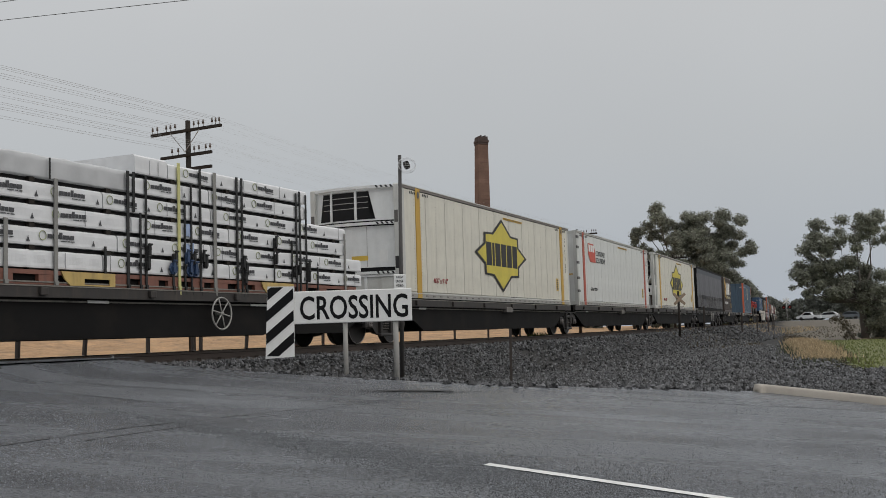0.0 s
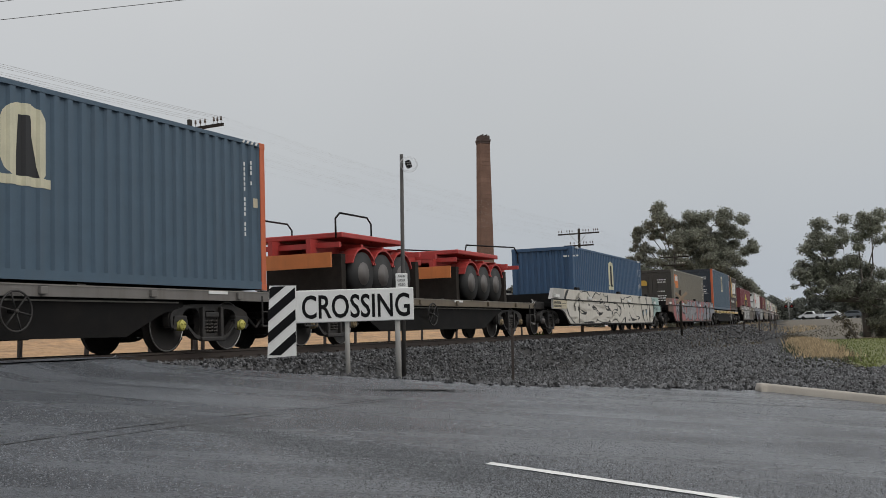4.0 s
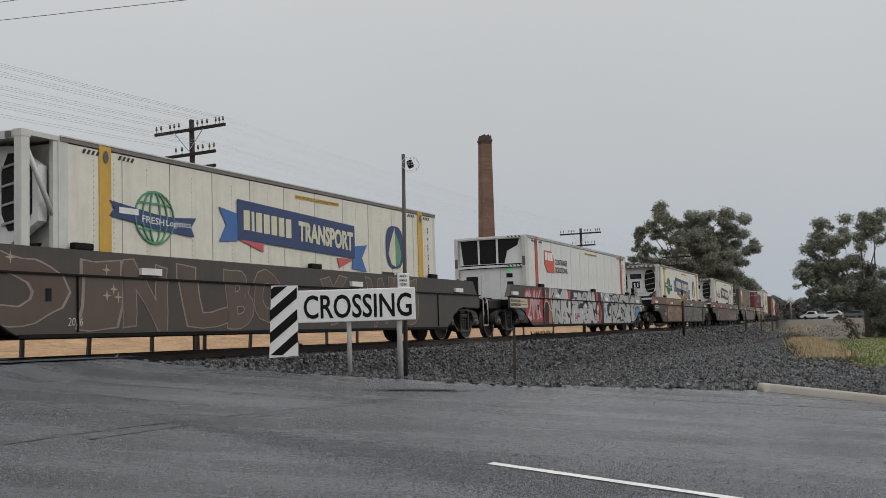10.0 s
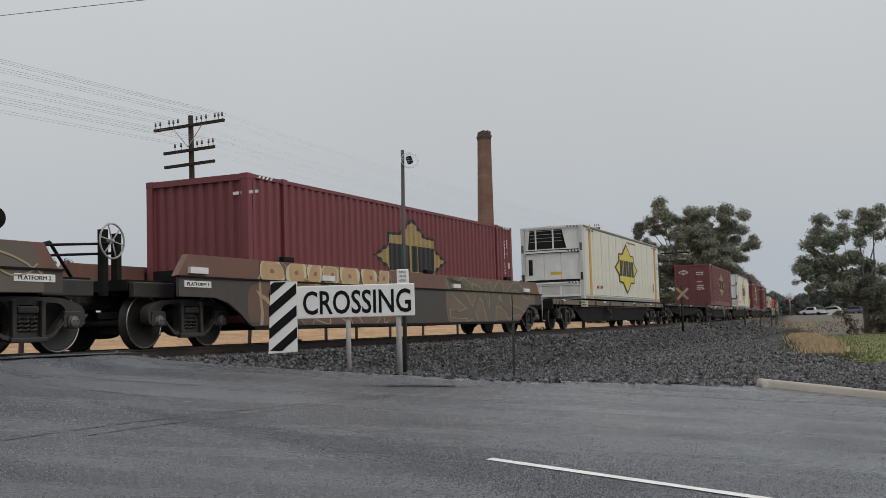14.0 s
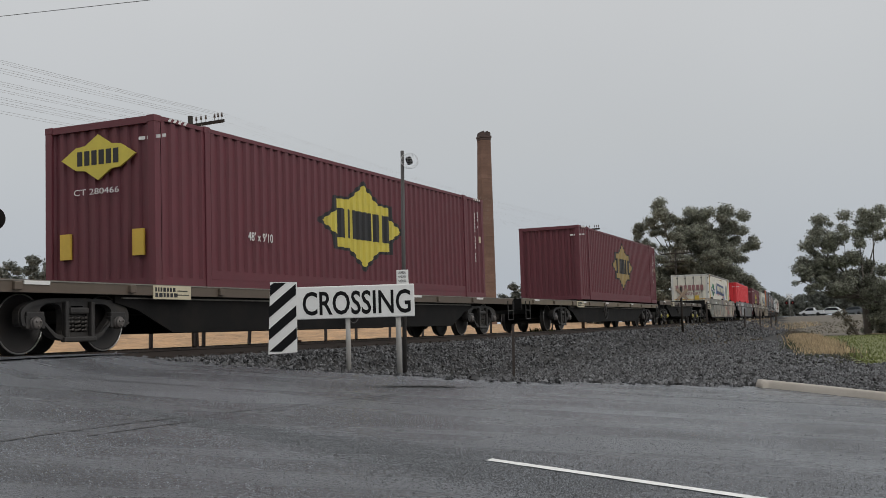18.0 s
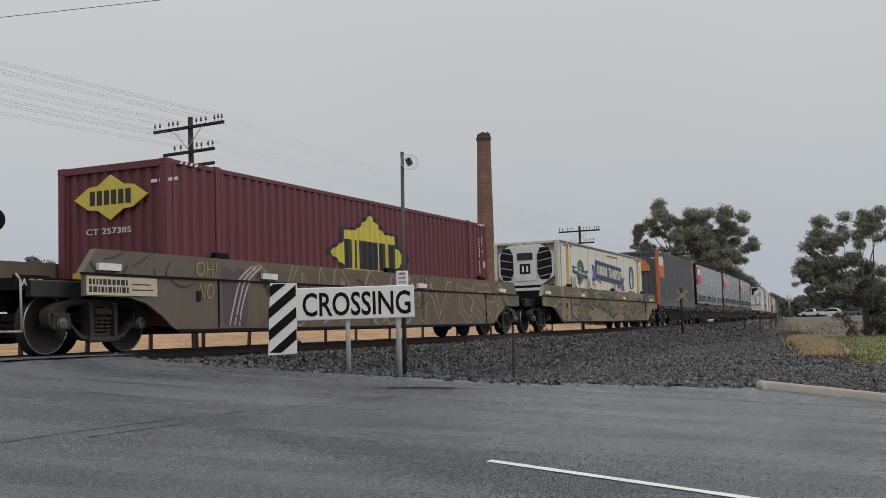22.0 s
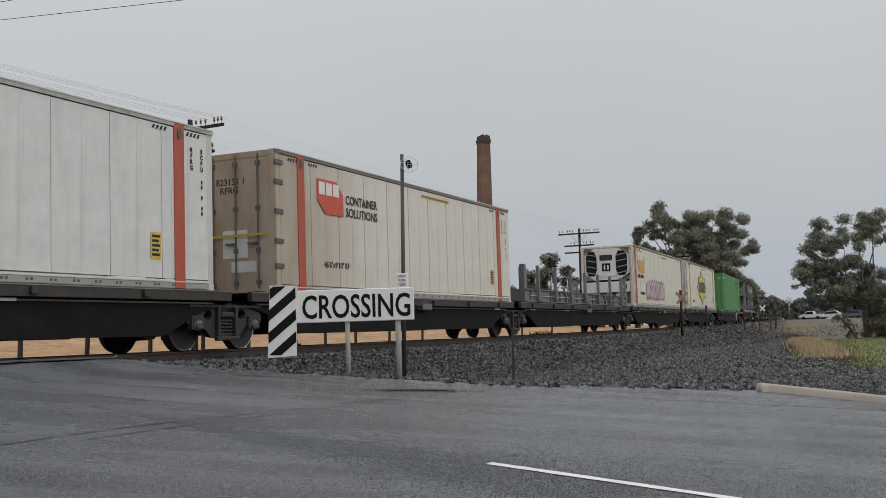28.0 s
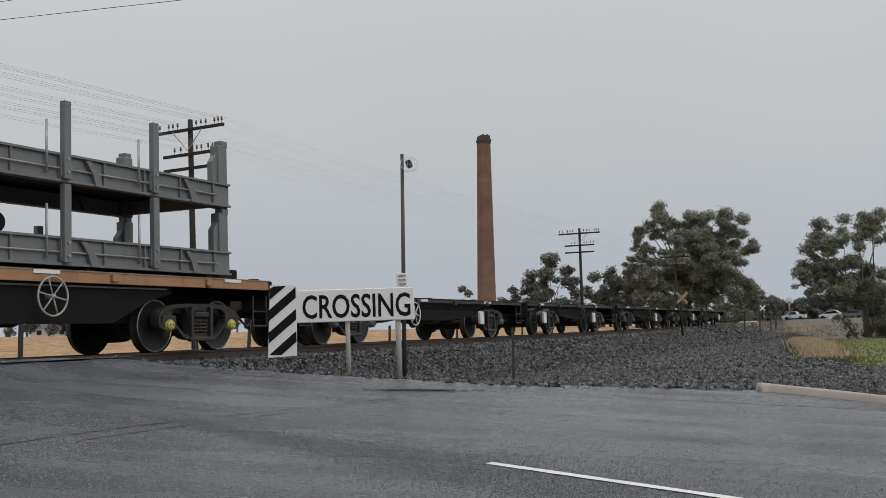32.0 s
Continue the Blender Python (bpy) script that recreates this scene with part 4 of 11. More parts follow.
def wave_depth(x, L, inset=0.18, pitch=0.28, depth=0.046):
    """How far the pressed wall of a box of length L lies back at x, and the places where its slope breaks."""
    a, e = -L / 2 + inset, L / 2 - inset
    n = max(4, int(round((e - a) / pitch)))
    u = min(max((x - a) / (e - a) * n, 0.0), n - 1e-9) % 1.0
    return depth * (0.0 if u < 0.36 else ((u - 0.36) / 0.14 if u < 0.50 else (1.0 if u < 0.86 else (1.0 - u) / 0.14)))


def painted(name, pts, layer, material, parent, L, label=""):
    """A shape painted on a pressed wall: strips that follow its waves. Each upright cut through the outline is one span."""
    lo, hi = min(p for p, q in pts), max(p for p, q in pts)
    a, e = -L / 2 + 0.18, L / 2 - 0.18
    n = max(4, int(round((e - a) / 0.28)))
    w = (e - a) / n
    xs = {lo + 1e-4, hi - 1e-4}
    xs.update(p for p, q in pts if lo < p < hi)
    for i in range(n):
        xs.update(x for x in (a + w * (i + f) for f in (0.0, 0.36, 0.50, 0.86)) if lo < x < hi)
    b = bmesh.new()
    prev = None
    for x in sorted(xs):
        cut = []
        for (x0, z0), (x1, z1) in zip(pts, pts[1:] + pts[:1]):
            if x0 != x1 and min(x0, x1) <= x <= max(x0, x1):
                cut.append(z0 + (z1 - z0) * (x - x0) / (x1 - x0))
        if len(cut) < 2:
            continue
        y = -1.208 + wave_depth(x, L) - 0.003 - 0.003 * layer
        row = [b.verts.new((x, y, min(cut))), b.verts.new((x, y, max(cut)))]
        if prev and abs(row[0].co.x - prev[0].co.x) > 1e-5:
            b.faces.new((prev[0], row[0], row[1], prev[1]))
        prev = row
    return part(name, b, material, parent, label)


def star_logo(parent, cx, cz, rx, rz, y, fill, edge, ink, L=None):
    """An eight-pointed badge; its word is drawn as plain bars."""
    def star(k):
        pts = [(0, 1.0), (0.36, 0.58), (0.66, 0.56), (0.67, 0.28), (1.0, 0.0), (0.67, -0.28), (0.66, -0.56), (0.36, -0.58), (0, -1.0), (-0.36, -0.58), (-0.66, -0.56), (-0.67, -0.28), (-1.0, 0), (-0.67, 0.28), (-0.66, 0.56), (-0.36, 0.58)]
        return [(cx + k * rx * p, cz + k * rz * q) for p, q in pts]
    if L:
        e = painted("badge", star(1.0), 0, edge, parent, L, "dark-edged star badge")
        painted("badge_face", star(0.90), 1, fill, e, L)
        h, w, x = rz * 0.31, rx * 0.19, cx - rx * 0.60
        for k in range(6):
            ww = w * (0.42 if k == 1 else 1.0)
            painted("badge_bar", [(x, cz - h), (x + ww, cz - h), (x + ww, cz + h), (x, cz + h)], 2, ink, e, L)
            x += ww + rx * 0.032
        return e
    e = part("badge", slab(bmesh.new(), star(1.0), y - 0.006, y), edge, parent, "dark-edged yellow star badge")
    part("badge_face", slab(bmesh.new(), star(0.91), y - 0.009, y - 0.006), fill, e)
    h = rz * 0.31
    w = rx * 0.19
    x = cx - rx * 0.60
    for k in range(6):
        ww = w * (0.42 if k == 1 else 1.0)
        part("badge_bar", box(bmesh.new(), x, x + ww, y - 0.012, y - 0.009, cz - h, cz + h), ink, e)
        x += ww + rx * 0.032
    return e


def red_badge(parent, cx, cz, w, y, fill, ink, words=True, word_mat=None, L=None):
    """A cut-cornered badge with a pale bar, and two bars for its words."""
    h = w * 0.66
    if L:
        e = painted("badge", [(cx, cz + h), (cx + w * 0.75, cz + h), (cx + w, cz + h * 0.62), (cx + w, cz), (cx + w * 0.28, cz), (cx, cz + h * 0.38)], 0, fill, parent, L, "cut-cornered badge")
        for k in range(3):
            x = cx + w * (0.06 + 0.27 * k)
            painted("badge_bar", [(x, cz + h * 0.55), (x + w * 0.22, cz + h * 0.55), (x + w * 0.22, cz + h * 0.92), (x, cz + h * 0.92)], 1, ink, e, L)
        return e
    e = part("badge", slab(bmesh.new(), [(cx, cz + h), (cx + w * 0.75, cz + h), (cx + w, cz + h * 0.62), (cx + w, cz), (cx + w * 0.28, cz), (cx, cz + h * 0.38)], y - 0.005, y), fill, parent, "red cut-cornered badge")
    z0, z1 = cz + h * 0.55, cz + h * 0.92
    for k in range(3):
        x = cx + w * (0.06 + 0.27 * k)
        part("badge_bar", box(bmesh.new(), x, x + w * 0.22, y - 0.008, y - 0.005, z0, z1), ink, e)
    if words:
        for k, word in enumerate(("CONTAINER", "SOLUTIONS")):
            part("lettering", lettering(word, w * 0.25, w * 1.36, 0.0, 1.0, w * 0.005), word_mat or black_mark, parent, "plain capital letters", pose(cx + w * 1.11, y + 0.004 if word_mat is None else y - 0.003, cz + h * (0.41 - 0.38 * k)))
    return e


def add_frame(c, L, W, H, mat, post_mat=None, inset_y=0.0):
    """Corner posts, castings, rails, floor and roof that all boxes share."""
    pm = post_mat or mat
    for sx in (-1, 1):
        for sy in (-1, 1):
            part("corner_post", lambda b: soft_box(b, -0.08, 0.08, -0.075, 0.075, 0.1, H - 0.1, 0.012), pm, c, "", pose(sx * (L / 2 - 0.085), sy * (W / 2 - 0.08), 0), ("post", H))
            for z in (0.06, H - 0.06):
                part("corner_casting", casting_shape, pm, c, "", pose(sx * (L / 2 - 0.09), sy * (W / 2 - 0.085), z), "casting")
    for sy in (-1, 1):
        part("bottom_rail", lambda b: box(b, -L / 2 + 0.17, L / 2 - 0.17, -0.03, 0.03, 0.02, 0.17), mat, c, "", pose(0, sy * (W / 2 - 0.035), 0), ("brail", L))
        part("top_rail", lambda b: box(b, -L / 2 + 0.17, L / 2 - 0.17, -0.035, 0.035, H - 0.085, H - 0.012), mat, c, "", pose(0, sy * (W / 2 - 0.04), 0), ("trail", L, H))
    part("floor", lambda b: box(b, -L / 2 + 0.1, L / 2 - 0.1, -W / 2 + 0.07, W / 2 - 0.07, 0.10, 0.15), black_steel, c, "", None, ("floor", L))
    part("roof", lambda b: box(b, -L / 2 + 0.05, L / 2 - 0.05, -W / 2 + 0.06, W / 2 - 0.06, H - 0.05, H - 0.02), mat, c, "", None, ("roof", L, H))
    for sx in (-1, 1):
        part("end_header", lambda b: box(b, -0.05, 0.05, -W / 2 + 0.16, W / 2 - 0.16, H - 0.13, H - 0.01), mat, c, "", pose(sx * (L / 2 - 0.06), 0, 0), ("header", H))
        part("end_sill", lambda b: box(b, -0.05, 0.05, -W / 2 + 0.16, W / 2 - 0.16, 0.02, 0.16), mat, c, "", pose(sx * (L / 2 - 0.06), 0, 0), "endsill")


def doors(c, L, W, H, mat, bar_mat, at_head=True):
    """Two doors with locking bars and hinges on one end; at_head: the end that faces the front of the train."""
    sx = -1 if at_head else 1
    for sy in (-1, 1):
        def door_shape(b):
            wd = W / 2 - 0.17
            soft_box(b, -0.025, 0.025, -wd / 2, wd / 2, 0.17, H - 0.14, 0.008)
        d = part("door", door_shape, mat, c, "", pose(sx * (L / 2 - 0.07), sy * (W / 4 - 0.08), 0, 0, 0, 0 if at_head else 180), ("door", H, W))
        for z in (0.45, 0.95, 1.45, 1.95, 2.4):
            part("door_panel", lambda b: soft_box(b, -0.045, -0.025, -W / 4 + 0.185, W / 4 - 0.185, 0.0, 0.16, 0.008), mat, d, "", pose(0, 0, z), ("door_panel", W))
        for k in (-0.27, 0.27):
            part("locking_bar", lambda b: (tube(b, (-0.07, 0, 0.12), (-0.07, 0, H - 0.06), 0.018, 7), [box(b, -0.085, -0.03, -0.05, 0.05, z, z + 0.09) for z in (0.2, 0.85, 1.7, H - 0.3)], box(b, -0.10, -0.075, 0.0, 0.24, 1.02, 1.06)), bar_mat, d, "", pose(0, k, 0), ("bar", H))


def box_container(mid, L, H, mat, label, base=1.09, post_mat=None, bar_mat=None, head_doors=True, extra_posts=False, marks=white_mark, W=2.44, group="shipping containers", codes=()):
    c = thing("shipping_container", label, "container", group)
    add_frame(c, L, W, H, mat, post_mat)
    for sy in (-1, 1):
        part("side_wall", lambda b: corrugated_side(b, L, H, 0.0), mat, c, "corrugated steel side", pose(0, sy * (W / 2 - 0.012), 0, 0, 0, 0 if sy < 0 else 180), ("corr", L, H))
    other = 1 if head_doors else -1
    part("end_wall", lambda b: corrugated_end(b, W, H), mat, c, "corrugated steel end", pose(other * (L / 2 - 0.05), 0, 0, 0, 0, 180 if other > 0 else 0), ("corrend", H))
    if head_doors:
        doors(c, L, W, H, mat, bar_mat or mat, True)
        end_codes(c, -L / 2 + 0.035, -0.25, H - 0.55, 2, marks, 3)
        end_codes(c, -L / 2 + 0.035, -0.25, H - 1.2, 5, marks, 4)
    else:
        doors(c, L, W, H, mat, bar_mat or mat, False)
        end_codes(c, -L / 2 + 0.045, -0.85, H - 0.35, 1, marks, 6)
    if extra_posts:
        for sx in (-1, 1):
            for sy in (-1, 1):
                part("inner_post", lambda b: soft_box(b, -0.07, 0.07, -0.05, 0.05, 0.02, H - 0.02, 0.012), mat, c, "", pose(sx * 6.0, sy * (W / 2 - 0.03), 0), ("ipost", H))
                part("inner_casting", casting_shape, mat, c, "", pose(sx * 6.0, sy * (W / 2 - 0.07), H - 0.05), "casting")
        for sy in (-1, 1):
            part("lower_rail", lambda b: box(b, -5.9, 5.9, -0.02, 0.02, 0.17, 0.33), mat, c, "", pose(0, sy * (W / 2 - 0.02), 0), "lowrail")
    for k, word in enumerate(codes):
        code_text(c, L / 2 - 0.70 + 0.30 * k, -W / 2 - 0.004, H - 0.40, word, 0.074, marks)
    if not codes:
        code_bars(c, L / 2 - 0.72, -W / 2 + 0.006, H - 0.45, 1.45, 15, marks, True, 5, 0.045)
        code_bars(c, L / 2 - 0.50, -W / 2 + 0.006, H - 0.40, 0.5, 5, marks, True, 7, 0.045)
    # hazard stripes on the top corners
    hz = bmesh.new()
    for sx in (-1, 1):
        for k in range(4):
            x = sx * (L / 2 - 0.35 - 0.14 * k)
            slab(hz, [(x, H - 0.075), (x + 0.06, H - 0.075), (x + 0.11, H - 0.02), (x + 0.05, H - 0.02)], -W / 2 - 0.009, -W / 2)
    tagged(part("hazard_stripe", hz, marks, c), kind="stuff")
    part("caution_label", box(bmesh.new(), L / 2 - 0.42, L / 2 - 0.28, -W / 2 - 0.001, -W / 2 + 0.007, H - 1.3, H - 1.12), shade_plate, c, "small pale caution label")
    TRAIN.append((c, mid, base))
    return c


white_panel = paint("reefer_white", (0.66, 0.635, 0.55), dirt=0.25, dirt_col=(0.28, 0.24, 0.18), rough=0.45)
cool_white = paint("reefer_cool_white", (0.64, 0.65, 0.63), dirt=0.2, dirt_col=(0.3, 0.28, 0.24), rough=0.45)
dirty_white = paint("reefer_dirty_white", (0.60, 0.57, 0.50), dirt=0.75, dirt_col=(0.22, 0.15, 0.09), rough=0.5)
bay_grime = paint("bay_grime", (0.13, 0.10, 0.08), dirt=0.6)
grimy_white = paint("reefer_grimy_white", (0.50, 0.44, 0.35), dirt=0.85, dirt_col=(0.13, 0.085, 0.05), rough=0.55)
frame_white = paint("reefer_frame", (0.55, 0.55, 0.52), dirt=0.3, dirt_col=(0.25, 0.22, 0.18))
unit_white = paint("unit_white", (0.70, 0.71, 0.70), dirt=0.15, dirt_col=(0.35, 0.33, 0.30), rough=0.4)
# black of grilles and slots, also of the plates drawn as shade in gaps
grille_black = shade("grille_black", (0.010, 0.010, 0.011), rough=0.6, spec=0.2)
stripe_yellow = paint("stripe_yellow", (0.54, 0.33, 0.055), dirt=0.25)
stripe_red = paint("stripe_red", (0.42, 0.085, 0.05), dirt=0.25)


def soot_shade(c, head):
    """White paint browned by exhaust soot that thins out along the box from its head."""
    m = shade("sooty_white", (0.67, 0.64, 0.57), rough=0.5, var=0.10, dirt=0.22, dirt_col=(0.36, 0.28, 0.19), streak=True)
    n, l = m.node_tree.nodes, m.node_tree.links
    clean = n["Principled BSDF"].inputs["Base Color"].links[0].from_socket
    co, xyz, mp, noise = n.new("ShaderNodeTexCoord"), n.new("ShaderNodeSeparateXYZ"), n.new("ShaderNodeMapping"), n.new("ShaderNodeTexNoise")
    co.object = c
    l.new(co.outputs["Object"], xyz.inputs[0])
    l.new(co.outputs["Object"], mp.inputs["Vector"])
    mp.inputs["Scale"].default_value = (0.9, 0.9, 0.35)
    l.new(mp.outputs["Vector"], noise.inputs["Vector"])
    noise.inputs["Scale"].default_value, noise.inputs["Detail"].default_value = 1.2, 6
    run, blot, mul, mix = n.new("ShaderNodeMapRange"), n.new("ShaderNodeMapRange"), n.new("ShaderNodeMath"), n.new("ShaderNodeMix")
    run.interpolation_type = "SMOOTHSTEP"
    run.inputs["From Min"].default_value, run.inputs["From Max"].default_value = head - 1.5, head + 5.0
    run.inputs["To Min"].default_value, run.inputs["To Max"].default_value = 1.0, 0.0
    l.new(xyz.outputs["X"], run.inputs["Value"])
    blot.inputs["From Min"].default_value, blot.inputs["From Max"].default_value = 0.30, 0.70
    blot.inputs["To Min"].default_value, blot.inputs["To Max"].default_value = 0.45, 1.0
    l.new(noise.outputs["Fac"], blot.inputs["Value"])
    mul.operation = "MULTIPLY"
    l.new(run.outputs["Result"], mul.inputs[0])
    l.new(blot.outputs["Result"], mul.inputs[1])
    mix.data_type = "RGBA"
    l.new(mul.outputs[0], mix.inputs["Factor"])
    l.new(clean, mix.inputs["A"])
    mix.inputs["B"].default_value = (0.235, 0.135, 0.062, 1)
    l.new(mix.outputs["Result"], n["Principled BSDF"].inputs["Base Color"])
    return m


bar_dark = shade("door_bar_dark", (0.10, 0.095, 0.09), rough=0.5, dirt=0.4)
seam_dark = shade("seam_dark", (0.40, 0.38, 0.33), rough=0.7)
rail_dark = paint("roof_rail_dark", (0.17, 0.15, 0.135), dirt=0.4)
seam_pale = shade("seam_pale", (0.58, 0.585, 0.57), rough=0.6)
seam_grey = shade("seam_grey", (0.33, 0.32, 0.30), rough=0.6)
rivet_grey = shade("rivet_grey", (0.45, 0.43, 0.38), rough=0.6)
rail_pale = paint("roof_rail_pale", (0.40, 0.395, 0.37), dirt=0.5)


def reefer(mid, L, H, mat, stripe, label, unit="", base=1.09, W=2.5, stripe_in=0.95, ink=None, sooty=False):
    """A refrigerated box with flat riveted sides, coloured posts and, at its head, the cooling unit or doors."""
    c = thing("refrigerated_container", label, "container", "refrigerated containers")
    nose = 0.75 if unit == "open" else (0.12 if unit else 0.0)
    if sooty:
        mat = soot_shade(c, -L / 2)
    add_frame(c, L, W, H, mat if sooty else frame_white)
    for sy in (-1, 1):
        n = 11
        for i in range(n):
            x0 = -L / 2 + nose + 0.16 + (L - nose - 0.32) * i / n
            pw = (L - nose - 0.32) / n
            if sy < 0:
                part("side_panel", lambda b: box(b, 0.004, pw - 0.004, -0.03, 0.03, 0.19, H - 0.10), mat, c, "", pose(x0, sy * (W / 2 - 0.035), 0), ("panel", L, H, nose))
        if sy > 0:
            part("side_wall", box(bmesh.new(), -L / 2 + nose + 0.16, L / 2 - 0.16, W / 2 - 0.06, W / 2 - 0.005, 0.17, H - 0.09), mat, c)
        for x in (-L / 2 + nose + stripe_in, L / 2 - stripe_in):
            part("coloured_post", lambda b: soft_box(b, -0.135, 0.135, -0.02, 0.02, 0.02, H - 0.02, 0.006), stripe, c, "coloured lifting post", pose(x, sy * (W / 2 - 0.005), 0), ("stripe", H))
    part("front_wall", box(bmesh.new(), -L / 2 + nose + 0.02, -L / 2 + nose + 0.08, -W / 2 + 0.12, W / 2 - 0.12, 0.15, H - 0.1), grimy_white if unit == "louvre" else mat, c)
    y = -W / 2 - 0.002
    # seams between the panels, rivet lines and roof rail
    pitch = (L - nose - 0.32) / 11

    def seams(b):
        for i in range(1, 11):
            x = -L / 2 + nose + 0.16 + pitch * i
            box(b, x - 0.005, x + 0.005, -0.002, 0.0, 0.19, H - 0.10)

    def rivets(b):
        cols = [-L / 2 + nose + stripe_in - 0.25, -L / 2 + nose + stripe_in + 0.2, L / 2 - stripe_in - 0.2, L / 2 - stripe_in + 0.25]
        cols += [-L / 2 + nose + 0.16 + pitch * (i + 0.5) for i in range(1, 10)]
        for c, x in enumerate(cols):
            for k in range(int(H / 0.085) - 5):
                z = 0.25 + 0.085 * k
                r = 0.009 if c < 4 else 0.007
                box(b, x - r, x + r, -0.005, 0.0, z, z + 0.022)

    tagged(part("panel_seam", seams, seam_pale if mat is cool_white else seam_dark, c, "", pose(0, y, 0), ("seams", L, H, nose)), kind="stuff")
    tagged(part("rivet", rivets, seam_pale if mat is cool_white else rivet_grey, c, "", pose(0, y, 0), ("rivets", L, H, nose, stripe_in)), kind="stuff")
    part("roof_rail", box(bmesh.new(), -L / 2 + nose, L / 2, y - 0.012, y + 0.05, H - 0.085, H - 0.015), rail_pale if mat is cool_white else rail_dark, c, "dull weathered roof rail")
    part("roof_bead", box(bmesh.new(), -L / 2 + nose, L / 2, y - 0.02, y + 0.02, H - 0.018, H + 0.004), frame_white, c, "thin pale bead along the roof")
    part("skirt_rail", box(bmesh.new(), -L / 2 + nose + 0.15, L / 2 - 0.15, y - 0.004, y + 0.05, 0.03, 0.13), seam_grey, c, "grey aluminium bottom rail")
    part("skirt_flange", box(bmesh.new(), -L / 2 + nose + 0.15, L / 2 - 0.15, y - 0.014, y + 0.03, 0.128, 0.146), frame_white, c, "pale flange over the bottom rail")

    def skirt_slots(b):
        for i in range(int((L - nose - 0.8) / 0.46)):
            for dx in (0.0, 0.09):
                x = -L / 2 + nose + 0.4 + 0.46 * i + dx
                box(b, x, x + 0.05, -0.004, 0.0, 0.06, 0.10)

    tagged(part("skirt_slot", skirt_slots, bar_dark, c, "", pose(0, y - 0.004, 0), ("slots", L, nose)), kind="stuff")
    hz = bmesh.new()
    for x in (-L / 2 + nose + 0.45, -L / 2 + nose + 1.25, L / 2 - 1.65, L / 2 - 0.75):
        for k in range(4):
            slab(hz, [(x + 0.1 * k, H - 0.2), (x + 0.1 * k + 0.05, H - 0.2), (x + 0.1 * k + 0.09, H - 0.13), (x + 0.1 * k + 0.04, H - 0.13)], y - 0.004, y)
    tagged(part("hazard_stripe", hz, black_mark, c), kind="stuff")
    if stripe is stripe_red:
        code_text(c, L / 2 - 0.60, y - 0.002, H - 0.36, "RFRG", 0.088, black_mark)
        code_text(c, L / 2 - 0.32, y - 0.002, H - 0.36, "SCFU", 0.088, black_mark)
        code_bars(c, L / 2 - 0.34, y, H - 0.95, 0.75, 8, black_mark, True, 9, 0.035)
    else:
        code_bars(c, L / 2 - 0.5, y, H - 0.4, 1.3, 15, black_mark, True, 9, 0.035)
    cl = part("caution_label", box(bmesh.new(), L / 2 - 1.7, L / 2 - 1.44, y - 0.004, y, 0.5, 0.95), yellow_mark, c, "yellow caution label")
    lb = bmesh.new()
    for k in range(5):
        box(lb, L / 2 - 1.67, L / 2 - 1.47 - 0.03 * (k % 2), y - 0.006, y - 0.004, 0.55 + 0.078 * k, 0.595 + 0.078 * k)
    tagged(part("label_print", lb, black_mark, cl), kind="stuff")
    notice = part("roof_notice", box(bmesh.new(), 0.2, 2.0, y - 0.004, y, H - 0.275, H - 0.205), stripe_yellow, c, "narrow yellow roof notice")
    tagged(part("notice_print", lettering("DO NOT STACK 20' CONTAINERS ON ROOF", 0.06, 1.7, 0.001), black_mark, notice, "", pose(0.25, y - 0.005, H - 0.26)), kind="stuff")
    part("size_lettering", lettering("46'6\" x 9'10\"" if ink else "46'6\"x9'10\" RF", 0.19), ink or black_mark, c, "", pose(-L / 2 + nose + stripe_in + 0.9, y - 0.002, 0.44 if ink else 0.60))
    for x in (-L / 2 + nose + stripe_in, L / 2 - stripe_in):
        part("post_eye", slab(bmesh.new(), [(x + 0.06 * math.cos(a), H - 0.20 + 0.10 * math.sin(a)) for a in (0.5236 * i for i in range(12))], -W / 2 - 0.029, -W / 2 - 0.025), bar_dark, c, "dark lifting eye in a post")
    if unit:
        cooling_unit(c, L, W, H, unit, nose)
    else:
        doors(c, L, W, H, mat, bar_dark, True)
        for word, y0, z in ((("SCFU", 1.05, 2.26), ("823131 1", 0.20, 2.26), ("RFRG", 0.10, 2.08)) if sooty else ()):
            part("door_code", lettering(word, 0.19, None, 0.001, 1.0, 0.003), black_mark, c, "black serial lettering", pose(-L / 2 + 0.018, y0, z, 0, 0, -90))
        for y0, y1, z0, z1 in (((-0.55, 0.05, 0.75, 1.32), (-0.75, -0.15, 0.46, 0.68)) if sooty else ()):
            part("scuffed_patch", box(bmesh.new(), -L / 2 + 0.014, -L / 2 + 0.022, y0, y1, z0, z1), cool_white, c, "clean white patch on the sooty door")
        end_codes(c, -L / 2 + 0.035, -0.3, H - 0.5, 0 if sooty else 2, black_mark, 8)
        hb = bmesh.new()
        for z in (0.5, 1.0, 1.6, 2.2, 2.6):
            box(hb, -L / 2 - 0.03, -L / 2 + 0.25, y - 0.012, y + 0.03, z, z + 0.10)
        part("hinge", hb, bar_dark, c)
        part("door_rail", box(bmesh.new(), -L / 2 - 0.035, -L / 2 - 0.03, -W / 2 + 0.2, W / 2 - 0.2, 1.18, 1.23), stripe_yellow, c, "thin yellow door line")
        for z in () if sooty else (0.55, 1.15):
            part("door_label", box(bmesh.new(), -L / 2 - 0.032, -L / 2 - 0.025, -0.62, -0.32, z, z + 0.3), yellow_mark, c, "yellow door label")
    TRAIN.append((c, mid, base))
    return c


